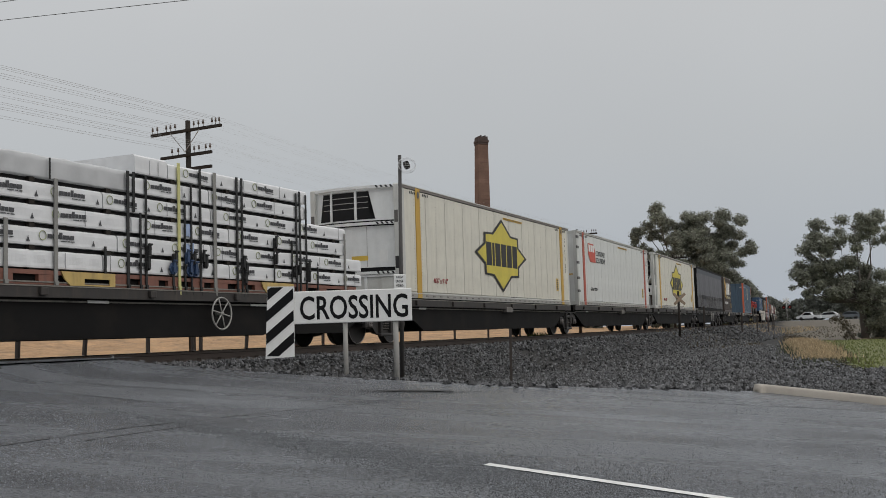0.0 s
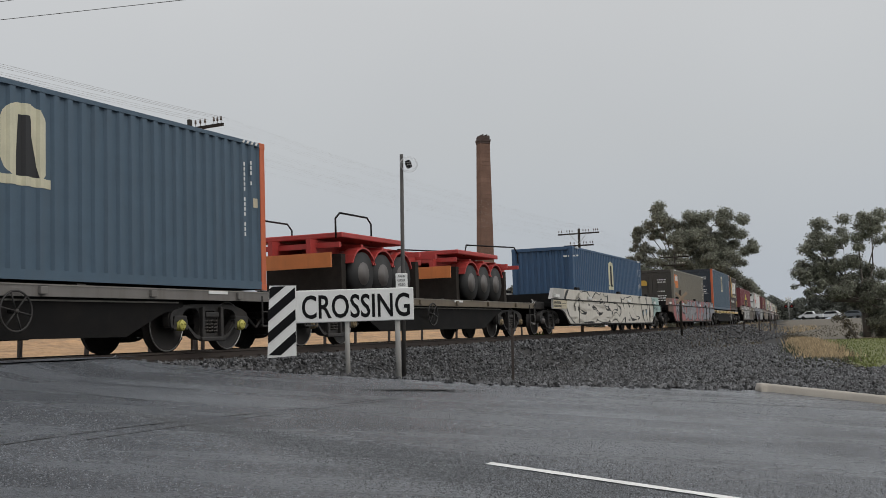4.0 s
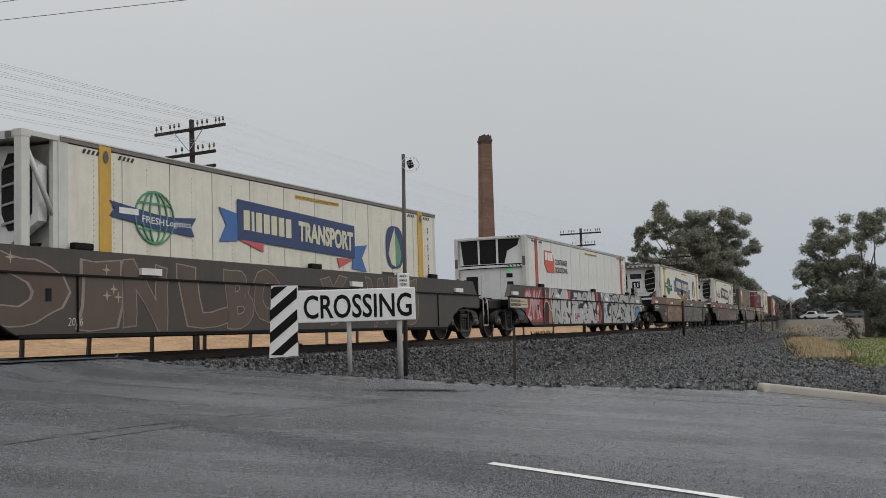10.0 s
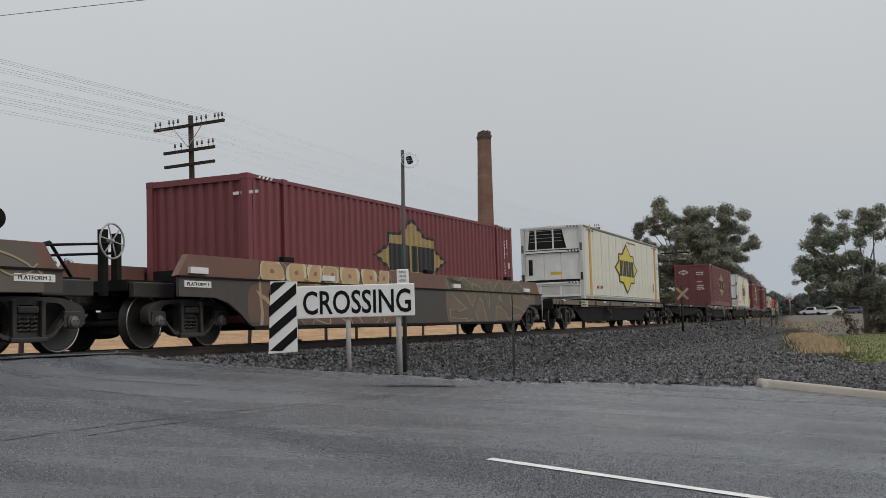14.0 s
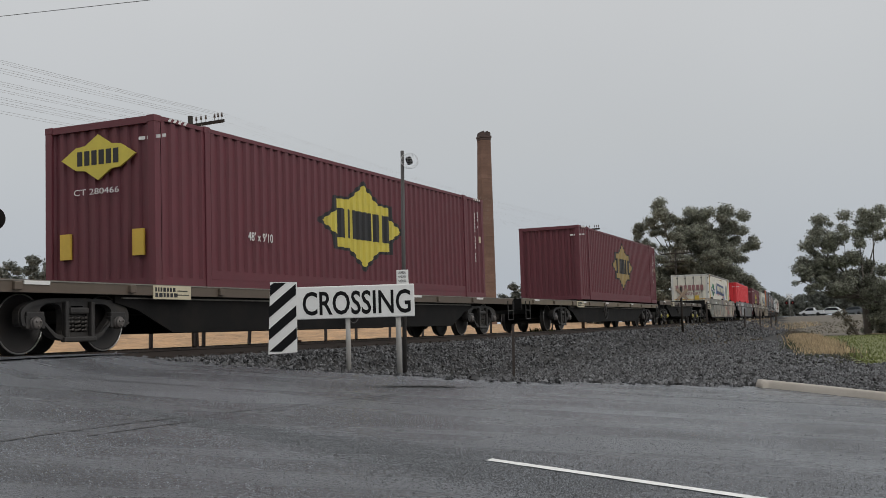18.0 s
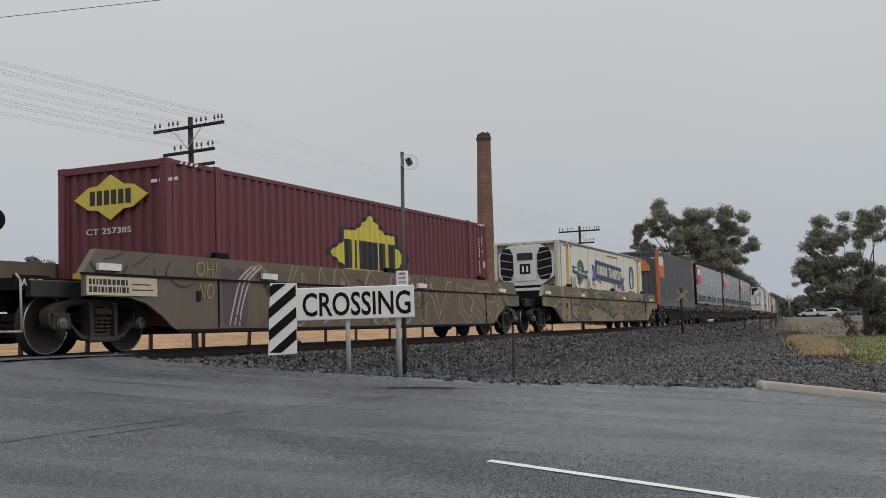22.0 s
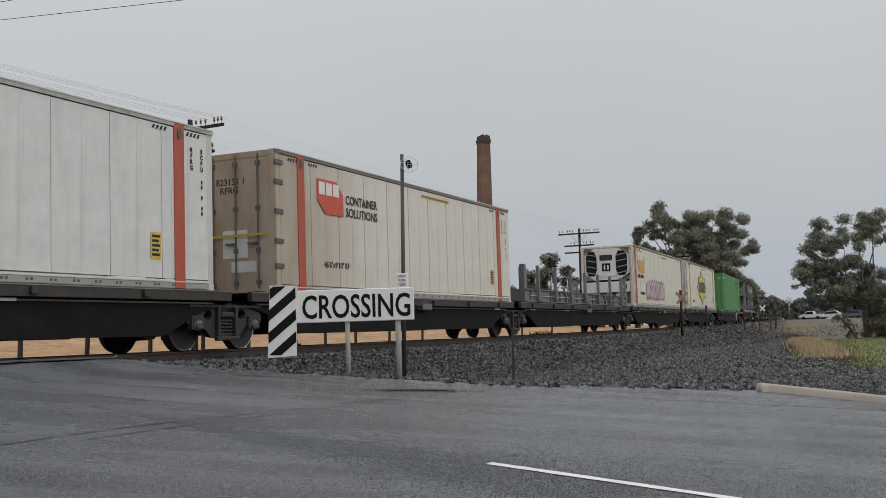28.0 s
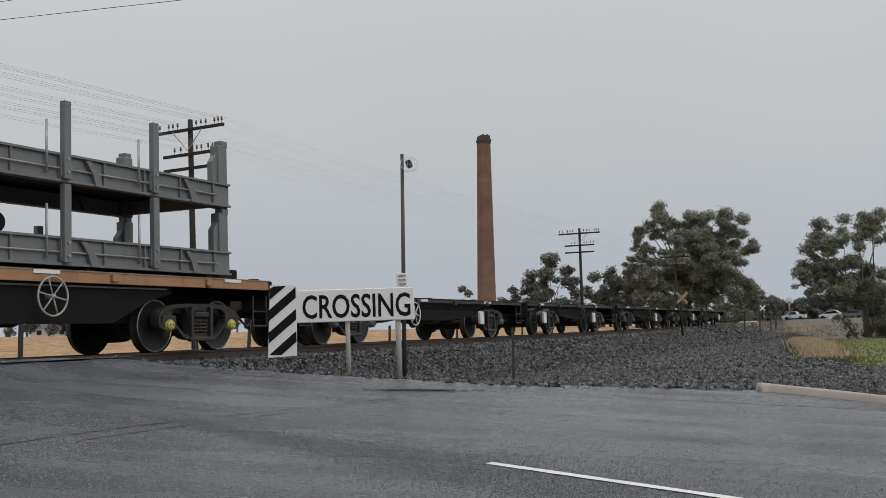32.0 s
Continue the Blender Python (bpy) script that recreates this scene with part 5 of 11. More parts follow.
lamp_green = bpy.data.materials.new("green_lamp")
lamp_green.use_nodes = True
lamp_green.node_tree.nodes["Principled BSDF"].inputs["Base Color"].default_value = (0.02, 0.4, 0.1, 1)
lamp_green.node_tree.nodes["Principled BSDF"].inputs["Emission Color"].default_value = (0.05, 1.0, 0.2, 1)
lamp_green.node_tree.nodes["Principled BSDF"].inputs["Emission Strength"].default_value = 0.35


def bowed(outline, x, W, bulge, thick, key=None):
    """A plate of y and z that bows forward across the width W, with its front near x."""
    b = bmesh.new()
    b.faces.new([b.verts.new((0, y, z)) for y, z in outline])
    bmesh.ops.triangulate(b, faces=b.faces[:])
    for k in range(-7, 8):
        bmesh.ops.bisect_plane(b, geom=b.verts[:] + b.edges[:] + b.faces[:], plane_co=(0, W * k / 16, 0), plane_no=(0, 1, 0))
    for v in b.verts:
        v.co.x = x - bulge * (1 - (2 * v.co.y / W) ** 2)
    got = bmesh.ops.extrude_face_region(b, geom=b.faces[:])
    bmesh.ops.translate(b, verts=[v for v in got["geom"] if isinstance(v, bmesh.types.BMVert)], vec=(thick, 0, 0))
    return b


def rect(y0, y1, z0, z1):
    return [(y0, z0), (y1, z0), (y1, z1), (y0, z1)]


def gill_unit(c, x, W, H):
    """A rounded white cooling unit: two stacks of black gills either side of a panel with a display and a badge."""
    w = W - 0.36
    u = part("cooling_unit", bowed(round_off(rect(-w / 2, w / 2, 1.30, H - 0.14), 1), x - 0.10, W, 0.16, 0.18), unit_white, c, "white rounded cooling unit with black gills")
    for sy in (-1, 1):
        y0, y1 = sorted((sy * 0.46, sy * 0.98))
        part("gill_recess", bowed(round_off(rect(y0, y1, 1.50, H - 0.26), 1), x - 0.115, W, 0.16, 0.02), grille_black, u, "black gill opening")
        for k in range(4):
            z = 1.62 + (H - 1.95) * k / 3.4
            lift = 0.05 * sy
            part("gill", bowed([(y0 + 0.02, z - lift), (y1 - 0.02, z + lift), (y1 - 0.02, z + lift + 0.035), (y0 + 0.02, z - lift + 0.035)], x - 0.145, W, 0.16, 0.04), seam_grey, u, "pale gill edge")
    part("centre_panel", bowed(rect(-0.42, 0.42, 1.46, H - 0.20), x - 0.125, W, 0.16, 0.03), unit_white, u)
    part("display", bowed(rect(-0.30, 0.30, 2.22, 2.48), x - 0.14, W, 0.16, 0.02), glass_dark, u, "dark display")
    bp = part("badge_plate", bowed(rect(-0.20, 0.20, 1.72, 2.08), x - 0.14, W, 0.16, 0.02), grille_black, u, "black maker's badge")
    for yy in (-0.09, 0.07):
        part("badge_bar", bowed(rect(yy - 0.035, yy + 0.035, 1.78, 2.0), x - 0.15, W, 0.16, 0.012), unit_white, bp)
    # a black plate draws the shade under the gills
    part("shadow_belt", bowed([(-w / 2 + 0.05, 1.30), (w / 2 - 0.05, 1.30), (w / 2 - 0.12, 1.20), (-w / 2 + 0.12, 1.20)], x - 0.06, W, 0.14, 0.1), grille_black, u, "black strip as shade under the gills")
    lower = part("lower_panel", bowed(rect(-w / 2, w / 2, 0.72, 1.21), x - 0.09, W, 0.14, 0.14), unit_white, c, "white lower panel")
    part("vent", bowed(rect(-0.92, -0.62, 0.86, 1.06), x - 0.10, W, 0.14, 0.02), grille_black, lower)


def cooling_unit(c, L, W, H, kind, nose):
    x = -L / 2 + nose
    if kind in ("louvre", "open"):
        gill_unit(c, x if kind == "louvre" else x - 0.12, W, H)
        part("lower_bay", box(bmesh.new(), x - 0.01, x + 0.05, -W / 2 + 0.25, W / 2 - 0.25, 0.16, 0.7), bay_grime, c, "grimy brown lower bay")
    if kind == "louvre":
        for yy in (-0.8, -0.2, 0.5):
            part("bay_box", soft_box(bmesh.new(), x - 0.16, x - 0.01, yy, yy + 0.42, 0.25, 0.62, 0.02), frame_white, c, "small pale service box")
        for yy in (-W / 2 + 0.10, W / 2 - 0.10):
            part("guard_post", soft_box(bmesh.new(), x - 0.20, x - 0.06, yy - 0.06, yy + 0.06, 0.05, H - 0.02, 0.02), dirty_white, c, "grimy frame post")
        part("guard_beam", soft_box(bmesh.new(), x - 0.20, x - 0.06, -W / 2 + 0.16, W / 2 - 0.16, H - 0.12, H - 0.02, 0.02), dirty_white, c, "grimy frame beam")
    elif kind in ("window", "grille"):
        w = W - 0.22
        up = part("cooling_unit", bowed(rect(-w / 2, w / 2, 1.98, H - 0.07), x - 0.06, W, 0.20, 0.12), unit_white, c, "white bowed cooling unit with dark upper windows")
        mid = part("service_panel", bowed(rect(-w / 2, w / 2, 0.80, 1.84), x - 0.06, W, 0.20, 0.12), unit_white, c, "white bowed service panel")
        # two black plates draw the shade between and below the bowed panels
        part("shadow_band", bowed(rect(-w / 2 + 0.02, w / 2 - 0.02, 1.83, 1.99), x - 0.02, W, 0.20, 0.08), grille_black, c, "black strip as shade between the panels")
        part("shadow_gap", bowed(rect(-w / 2 + 0.02, w / 2 - 0.02, 0.62, 0.81), x - 0.02, W, 0.20, 0.08), grille_black, c, "black strip as shade under the cooling unit")
        for yy in (-0.38, 0.30):
            part("panel_seam", bowed(rect(yy - 0.006, yy + 0.006, 0.82, 1.82), x - 0.063, W, 0.20, 0.01), seam_grey, mid)
        if kind == "window":
            dark = [(W / 2 - 0.2, H - 0.12), (W / 2 - 0.3, 2.0), (-W / 2 + 0.72, 2.0), (-W / 2 + 0.62, 2.40), (-W / 2 + 0.28, 2.58), (-W / 2 + 0.22, H - 0.12)]
            part("grille", bowed(dark, x - 0.07, W, 0.20, 0.02), grille_black, up, "black fan window")
            part("hatch", bowed(rect(0.42, 0.86, 0.95, 1.6), x - 0.07, W, 0.20, 0.02), grille_black, mid)
            for z, y in ((1.52, -0.68), (1.25, -0.7), (1.0, -0.72)):
                part("vent", bowed(rect(y - 0.10, y + 0.10, z, z + 0.14), x - 0.07, W, 0.20, 0.02), grille_black, mid)
            part("status_light", bowed(rect(-0.72, -0.63, 1.70, 1.78), x - 0.08, W, 0.20, 0.02), lamp_green, mid, "small lit green light")
            bars = (-0.30, 0.35)
        else:
            part("grille", bowed([(0.88, H - 0.15), (0.88, 2.22), (0.98, 2.02), (-0.62, 2.02), (-0.45, 2.2), (-0.45, H - 0.15)], x - 0.07, W, 0.20, 0.02), grille_black, up, "black fan grille")
            for k in range(4):
                part("grille_bar", bowed(rect(-0.44, 0.87, 2.30 + 0.14 * k, 2.318 + 0.14 * k), x - 0.08, W, 0.20, 0.012), seam_grey, up)
            part("vent", bowed(rect(0.80, 0.97, 1.0, 1.62), x - 0.07, W, 0.20, 0.02), grille_black, mid)
            part("sticker", bowed(rect(-0.40, 0.05, 0.98, 1.10), x - 0.066, W, 0.20, 0.01), yellow_mark, mid, "yellow sticker")
            part("sticker", bowed(rect(-0.9, -0.7, 0.95, 1.22), x - 0.066, W, 0.20, 0.01), white_mark, mid, "white sticker")
            bars = (-0.10, 0.62)
        for yy in bars:
            part("mullion", bowed(rect(yy - 0.03, yy + 0.03, 1.98, H - 0.07), x - 0.10, W, 0.20, 0.05), unit_white, up, "white upright bar")
        for z in (0.66, 1.90, H - 0.06):
            rail = part("guard_rail", bowed(rect(-W / 2 + 0.04, W / 2 - 0.04, z - 0.035, z + 0.035), x - 0.14, W, 0.22, 0.06), unit_white, c, "white bowed guard rail")
            hb = bmesh.new()
            for k in range(4):
                yy = -W / 2 + 0.14 + 0.12 * k
                merge(hb, bowed([(yy, z - 0.03), (yy + 0.05, z - 0.03), (yy + 0.09, z + 0.03), (yy + 0.04, z + 0.03)], x - 0.143, W, 0.22, 0.004))
            tagged(part("hazard_stripe", hb, black_mark, rail, "black diagonal bars"), kind="stuff")
        for yy in (-W / 2 + 0.06, W / 2 - 0.06):
            part("guard_post", soft_box(bmesh.new(), x - 0.20, x - 0.04, yy - 0.07, yy + 0.07, 0.02, H - 0.02, 0.02), frame_white, c, "pale frame post")
            for z in (0.75, 1.9):
                part("post_stripe", box(bmesh.new(), x - 0.204, x - 0.2, yy - 0.05, yy + 0.05, z, z + 0.3), black_mark if z < 1 else bar_dark, c)
        for sy in (-1, 1):
            part("nose_panel", box(bmesh.new(), x - 0.10, x + 0.165, sy * (W / 2 - 0.035) - 0.03, sy * (W / 2 - 0.035) + 0.03, 0.1, H - 0.05), frame_white, c, "pale side strip of the frame")
        lbay = part("lower_bay", bowed(rect(-W / 2 + 0.1, W / 2 - 0.1, 0.12, 0.62), x - 0.10, W, 0.20, 0.14), frame_white, c, "white lower bay")
        for yy in (-W / 2 + 0.14, -0.35, 0.45, W / 2 - 0.14):
            part("bay_rib", bowed(rect(yy - 0.035, yy + 0.035, 0.12, 0.62), x - 0.125, W, 0.20, 0.03), unit_white, lbay)
        for z in (0.12, 0.56):
            part("bay_rail", bowed(rect(-W / 2 + 0.1, W / 2 - 0.1, z, z + 0.06), x - 0.13, W, 0.20, 0.03), unit_white, lbay)
    if kind == "open":
        hzb = bmesh.new()
        for k in range(9):
            yy = -W / 2 + 0.2 + (W - 0.4) * k / 9
            box(hzb, -L / 2 - 0.006, -L / 2, yy, yy + 0.12, H - 0.12, H - 0.03)
        tagged(part("hazard_stripe", hzb, bar_dark, c, "dark bars of the hazard edge"), kind="stuff")
        for yy in (-W / 2 + 0.06, W / 2 - 0.06):
            for nm, p, q in (("upper_brace", (-L / 2 + 0.06, yy, H - 0.1), (x, yy, 1.55)), ("lower_brace", (-L / 2 + 0.06, yy, 0.2), (x, yy, 1.35))):
                part(nm, tube(bmesh.new(), p, q, 0.04, 8), frame_white, c, "white tubular brace", None, None, True)
            part("inner_frame", box(bmesh.new(), x - 0.12, x + 0.02, yy - 0.04, yy + 0.04, 0.1, H - 0.05), frame_white, c)
        for sy in (-1, 1):
            part("nose_panel", box(bmesh.new(), x - 0.03, x + 0.17, sy * (W / 2 - 0.035) - 0.03, sy * (W / 2 - 0.035) + 0.03, 0.1, H - 0.05), frame_white, c, "white side strip of the frame")
        part("fuel_tank", soft_box(bmesh.new(), x - 0.5, x, -W / 2 + 0.35, W / 2 - 0.35, 0.16, 0.66, 0.05), galv, c, "bare metal fuel tank")


curtain_greys = {
    "black": paint("curtain_black", (0.050, 0.044, 0.047), dirt=0.3, dirt_col=(0.06, 0.055, 0.05), rough=0.42),
    "blue": paint("curtain_blue_grey", (0.152, 0.158, 0.167), dirt=0.35, dirt_col=(0.12, 0.115, 0.11), rough=0.26),
    "brown": paint("curtain_brown_grey", (0.140, 0.129, 0.121), dirt=0.35, dirt_col=(0.06, 0.054, 0.05), rough=0.28),
}
badge_red = paint("badge_red", (0.55, 0.09, 0.06), dirt=0.15)
badge_orange = paint("badge_orange", (0.62, 0.20, 0.06), dirt=0.2)
orange_frame = paint("orange_frame", (0.56, 0.13, 0.05), dirt=0.3)


curtain_print = paint("curtain_print", (0.56, 0.56, 0.555), dirt=0.35, dirt_col=(0.3, 0.3, 0.3))
fold_pale = paint("curtain_webbing", (0.30, 0.30, 0.31), dirt=0.5, dirt_col=(0.1, 0.1, 0.105))


STRAPS = (-6.69, -6.18, -5.64, -5.12, -4.62, -4.07, -3.46, -2.09, -1.67, -1.25, -0.40, 0.25, 0.80, 1.53, 2.23, 3.81, 4.40, 4.97, 5.59, 6.28)


def strap_shape(b):
    """Dark doubled webbing with the buckle's body at its top."""
    box(b, -0.020, 0.020, -0.062, -0.040, 0.38, 0.66)
    soft_box(b, -0.026, 0.026, -0.070, -0.035, 0.64, 0.745, 0.006)


def strap_tail_shape(b):
    """Bright keepers slanting over the webbing and the thin tail down to its hook."""
    for z in (0.43, 0.52, 0.60):
        slab(b, [(-0.022, z - 0.018), (0.022, z + 0.012), (0.022, z + 0.030), (-0.022, z)], -0.068, -0.060)
    box(b, -0.007, 0.007, -0.058, -0.054, 0.12, 0.40)
    box(b, -0.014, 0.014, -0.062, -0.036, 0.09, 0.14)


def curtain_folds(seed):
    """Folds pulled tight between neighbouring straps: ends of each ridge, its sag and its depth."""
    rnd = random.Random(seed)
    out = []
    for a, c in zip(STRAPS, STRAPS[1:]):
        if c - a < 0.8:
            for z in (0.66, 0.56, 0.45):
                if rnd.random() < 0.8:
                    out.append((a, z + rnd.uniform(-0.03, 0.03), c, z + rnd.uniform(-0.05, 0.05), rnd.uniform(0.0, 0.03), rnd.uniform(0.024, 0.046)))
        else:
            for x, d in ((a, 1), (c, -1)):
                for k in range(3):
                    out.append((x, 0.68 - 0.1 * k, x + d * rnd.uniform(0.3, 0.6), 0.66 - 0.1 * k + rnd.uniform(-0.05, 0.22), 0.0, rnd.uniform(0.020, 0.040)))
    for _ in range(5):
        x = rnd.choice(STRAPS)
        out.append((x, 0.72, x - rnd.uniform(0.15, 0.5), rnd.uniform(0.95, 1.35), 0.03, 0.03))
    return out


def fold_depth(folds, x, z):
    d = 0.0
    for x0, z0, x1, z1, sag, deep in folds:
        u = (x - x0) / (x1 - x0)
        if -0.02 < u < 1.02:
            u = min(max(u, 0.0), 1.0)
            q = abs(z - (z0 + (z1 - z0) * u - sag * 4 * u * (1 - u))) / 0.034
            if q < 1.0:
                d += deep * (1 - q) * (1.0 - 0.5 * math.sin(math.pi * u))
    return d


def curtain_sider(mid, L, H, tone, label, base=1.09, badge=True, seed=0, W=2.5):
    c = thing("curtain_sided_container", label, "container", "curtain-sided containers")
    mat = curtain_greys[tone]
    rnd = random.Random(seed)
    add_frame(c, L, W, H, black_steel)
    for o in c.children:
        if o.name.startswith("corner_casting"):
            o.material_slots[0].material = wheel_grey
    b = bmesh.new()
    nx = 190
    zs = [0.20, 0.26, 0.32] + [0.36 + 0.018 * k for k in range(23)] + [0.80, 0.86, 0.92, 0.98, 1.05, 1.13, 1.22, 1.32, 1.5, 2.0, 2.4, H - 0.14]
    folds = curtain_folds(seed) if badge else ()
    nz = len(zs) - 1
    grid = []
    ph = [rnd.uniform(0, 6.28) for _ in range(4)]
    for j in range(nz + 1):
        z = zs[j]
        low = max(0.0, 1 - z / 1.6) ** 2
        pinch = [-fold_depth(folds, -L / 2 + 0.2 + (L - 0.4) * i / nx, z) for i in range(nx + 1)]
        slack = [0.016 * math.exp(-((z - 0.9) / 0.5) ** 2) * math.sin(i * 0.33 + 3.0 * z + ph[3]) for i in range(nx + 1)]
        grid.append([b.verts.new((-L / 2 + 0.2 + (L - 0.4) * i / nx, -W / 2 - 0.006 + 0.008 * math.sin(i * 0.175 + ph[0]) + 0.005 * math.sin(i * 0.43 + ph[1] + 3 * z) + 0.010 * low * math.sin(i * 0.83 + ph[2]) + pinch[i] + slack[i] * 0.5, z)) for i in range(nx + 1)])
    for j in range(nz):
        for i in range(nx):
            b.faces.new((grid[j][i], grid[j][i + 1], grid[j + 1][i + 1], grid[j + 1][i]))
    part("curtain", b, mat, c, "taut dark side curtain with slight folds", None, None, True)
    part("far_curtain", box(bmesh.new(), -L / 2 + 0.18, L / 2 - 0.18, W / 2 - 0.04, W / 2, 0.2, H - 0.12), mat, c)
    part("curtain_rail", box(bmesh.new(), -L / 2 + 0.05, L / 2 - 0.05, -W / 2 - 0.03, -W / 2 + 0.03, H - 0.15, H - 0.01), black_steel, c, "black curtain rail")
    for sx in (-1, 1):
        part("end_wall", box(bmesh.new(), sx * (L / 2 - 0.06) - 0.02, sx * (L / 2 - 0.06) + 0.02, -W / 2 + 0.15, W / 2 - 0.15, 0.15, H - 0.12), black_steel, c)
    if badge:
        for x in STRAPS:
            part("strap", strap_shape, black_mark, c, "", pose(x, -W / 2, 0), "strap")
            part("strap_tail", strap_tail_shape, wheel_grey, c, "pale webbing and buckle of a strap", pose(x, -W / 2, 0, 0, rnd.uniform(-3, 3), 0), "strap_tail")
        part("rail_lip", box(bmesh.new(), -L / 2 + 0.2, L / 2 - 0.2, -W / 2 - 0.02, -W / 2 - 0.01, 0.035, 0.05), fold_pale, c, "worn lip of the lower rail")
    for k in range(0 if badge else 22):
        x = -L / 2 + 0.9 + (L - 1.8) * (k + rnd.uniform(-0.12, 0.12)) / 21
        part("strap", lambda q: (box(q, -0.018, 0.018, -0.05, -0.038, 0.12, 0.86), box(q, -0.03, 0.03, -0.062, -0.03, 0.80, 1.02)), black_mark, c, "", pose(x, -W / 2, 0), "long_strap")
        part("buckle", lambda q: (soft_box(q, -0.028, 0.028, -0.072, -0.05, 0.84, 0.88, 0.006), soft_box(q, -0.028, 0.028, -0.072, -0.05, 0.92, 0.96, 0.006), box(q, -0.012, 0.012, -0.056, -0.05, 0.14, 0.8)), wheel_grey, c, "bright buckle", pose(x, -W / 2, 0), "long_buckle")
    part("lower_rail", box(bmesh.new(), -L / 2 + 0.1, L / 2 - 0.1, -W / 2 - 0.01, -W / 2 + 0.05, 0.0, 0.16), black_steel, c)
    if not badge:
        part("upper_band", box(bmesh.new(), -L / 2 + 0.2, L / 2 - 0.2, -W / 2 - 0.028, -W / 2 - 0.02, H - 0.42, H - 0.15), paint("curtain_band", (0.062, 0.070, 0.085), dirt=0.4, dirt_col=(0.04, 0.04, 0.045)), c, "blue-grey worn band along the top")
        part("hem", box(bmesh.new(), -L / 2 + 0.2, L / 2 - 0.2, -W / 2 - 0.034, -W / 2 - 0.02, 0.78, 0.80), black_mark, c, "stitched hem line")
    if badge:
        red_badge(c, -L / 2 + 0.50, 1.45, 1.6, -W / 2 - 0.03, badge_red, white_mark, True, curtain_print)
        part("lettering", lettering("48' 9'10 MEZZANINE" if tone == "brown" else "48' 9'10 TAUTLINER MEZZ", 0.15, 1.64 if tone == "brown" else 1.85, 0.0, 1.0, 0.004), curtain_print, c, "small pale lettering", pose(-L / 2 + 0.65, -W / 2 - 0.03, 0.84))
        lb = bmesh.new()
        for x, ww in ((-2.9, 0.17), (-1.02, 0.30), (1.05, 0.30), (3.1, 0.14)):
            box(lb, x - ww / 2, x + ww / 2, -W / 2 - 0.02, -W / 2 - 0.01, -0.01, 0.19)
            box(lb, x - ww / 2, x + ww / 2, -W / 2 - 0.03, -W / 2 - 0.02, -0.01, 0.05)
        part("orange_tag", lb, badge_orange, c, "orange lifting-pocket frames")
        pk = bmesh.new()
        for x in (-1.06, 1.01):
            box(pk, x - 0.11, x + 0.11, -W / 2 - 0.024, -W / 2 - 0.02, 0.07, 0.19)
        part("fork_pocket", pk, grille_black, c, "dark fork pockets")
    code_bars(c, -L / 2 + 0.06, -W / 2 + 0.0, H - 0.5, 1.6, 11, white_mark, True, 11, 0.05)
    TRAIN.append((c, mid, base))
    return c

# ---- the place: ground, road, track ----
EDGE_X = (-40.0, -9.0, -6.2, -4.8, -3.1, -0.5, 1.0, 2.5, 4.7, 5.2, 6.2, 7.6, 10.5, 60.0)
EDGE_Y = (16.5, 15.2, 15.0, 15.4, 15.2, 14.95, 14.9, 15.5, 16.08, 15.88, 15.12, 14.25, 12.8, 11.7)


def road_edge(x):
    return np.interp(x, EDGE_X, EDGE_Y)


def road_plane(x, y):
    return np.clip(-1.31 - 0.083 * x + 0.054 * y, -1.6, -0.02)


def smooth(t):
    t = np.clip(t, 0, 1)
    return t * t * (3 - 2 * t)


def ground_z(x, y, rise=1.0):
    """Height of the ground: the road's ramp, the flat verge, the ballast bank and the field behind the line."""
    x, y = np.asarray(x, float), np.asarray(y, float)
    s, d = near_line(x, y)
    zt = line_z(s)
    verge = -1.0 + 1.6 * smooth((y - 80) / 150.0)
    k = smooth((y - road_edge(x)) / 3.0)
    near = road_plane(x, y) * (1 - k) + np.minimum(verge, np.maximum(road_plane(x, y), -1.0) * 0 + verge) * k
    far = -0.45 + (0.55 + 0.35 * rise) * smooth((d - 6) / 24.0) + (0.5 + 0.4 * rise) * smooth((d - 26) / 80.0) + 0.004 * rise * np.clip(d - 100, 0, 150)
    w = smooth((d + 1.0) / 2.0)
    base = near * (1 - w) + far * w
    bank = zt - 0.20 - np.maximum(0, np.abs(d) - 2.1) / 1.7
    on_crossing = smooth((-1.0 - s) / 1.5)
    bank = bank * (1 - on_crossing) + (zt - 0.025 - np.maximum(0, np.abs(d) - 2.6) / 4.0) * on_crossing
    return np.maximum(base, bank)


def sheet(name, xs, ys, lift, material, label, category, keep=None, smooth_shade=True):
    gx, gy = np.meshgrid(xs, ys)
    gz = ground_z(gx, gy) + (lift(gx, gy) if callable(lift) else lift)
    ny, nx = gx.shape
    v = np.stack([gx.ravel(), gy.ravel(), gz.ravel()], 1)
    i = (np.arange(ny - 1)[:, None] * nx + np.arange(nx - 1)[None, :]).ravel()
    f = np.stack([i, i + 1, i + nx + 1, i + nx], 1)
    if keep is not None:
        c = v[f].mean(1)
        f = f[keep(c[:, 0], c[:, 1])]
    ob = new(name, cloud(name, v, f, material, smooth_shade))
    return tagged(ob, label, category, "", "structure")


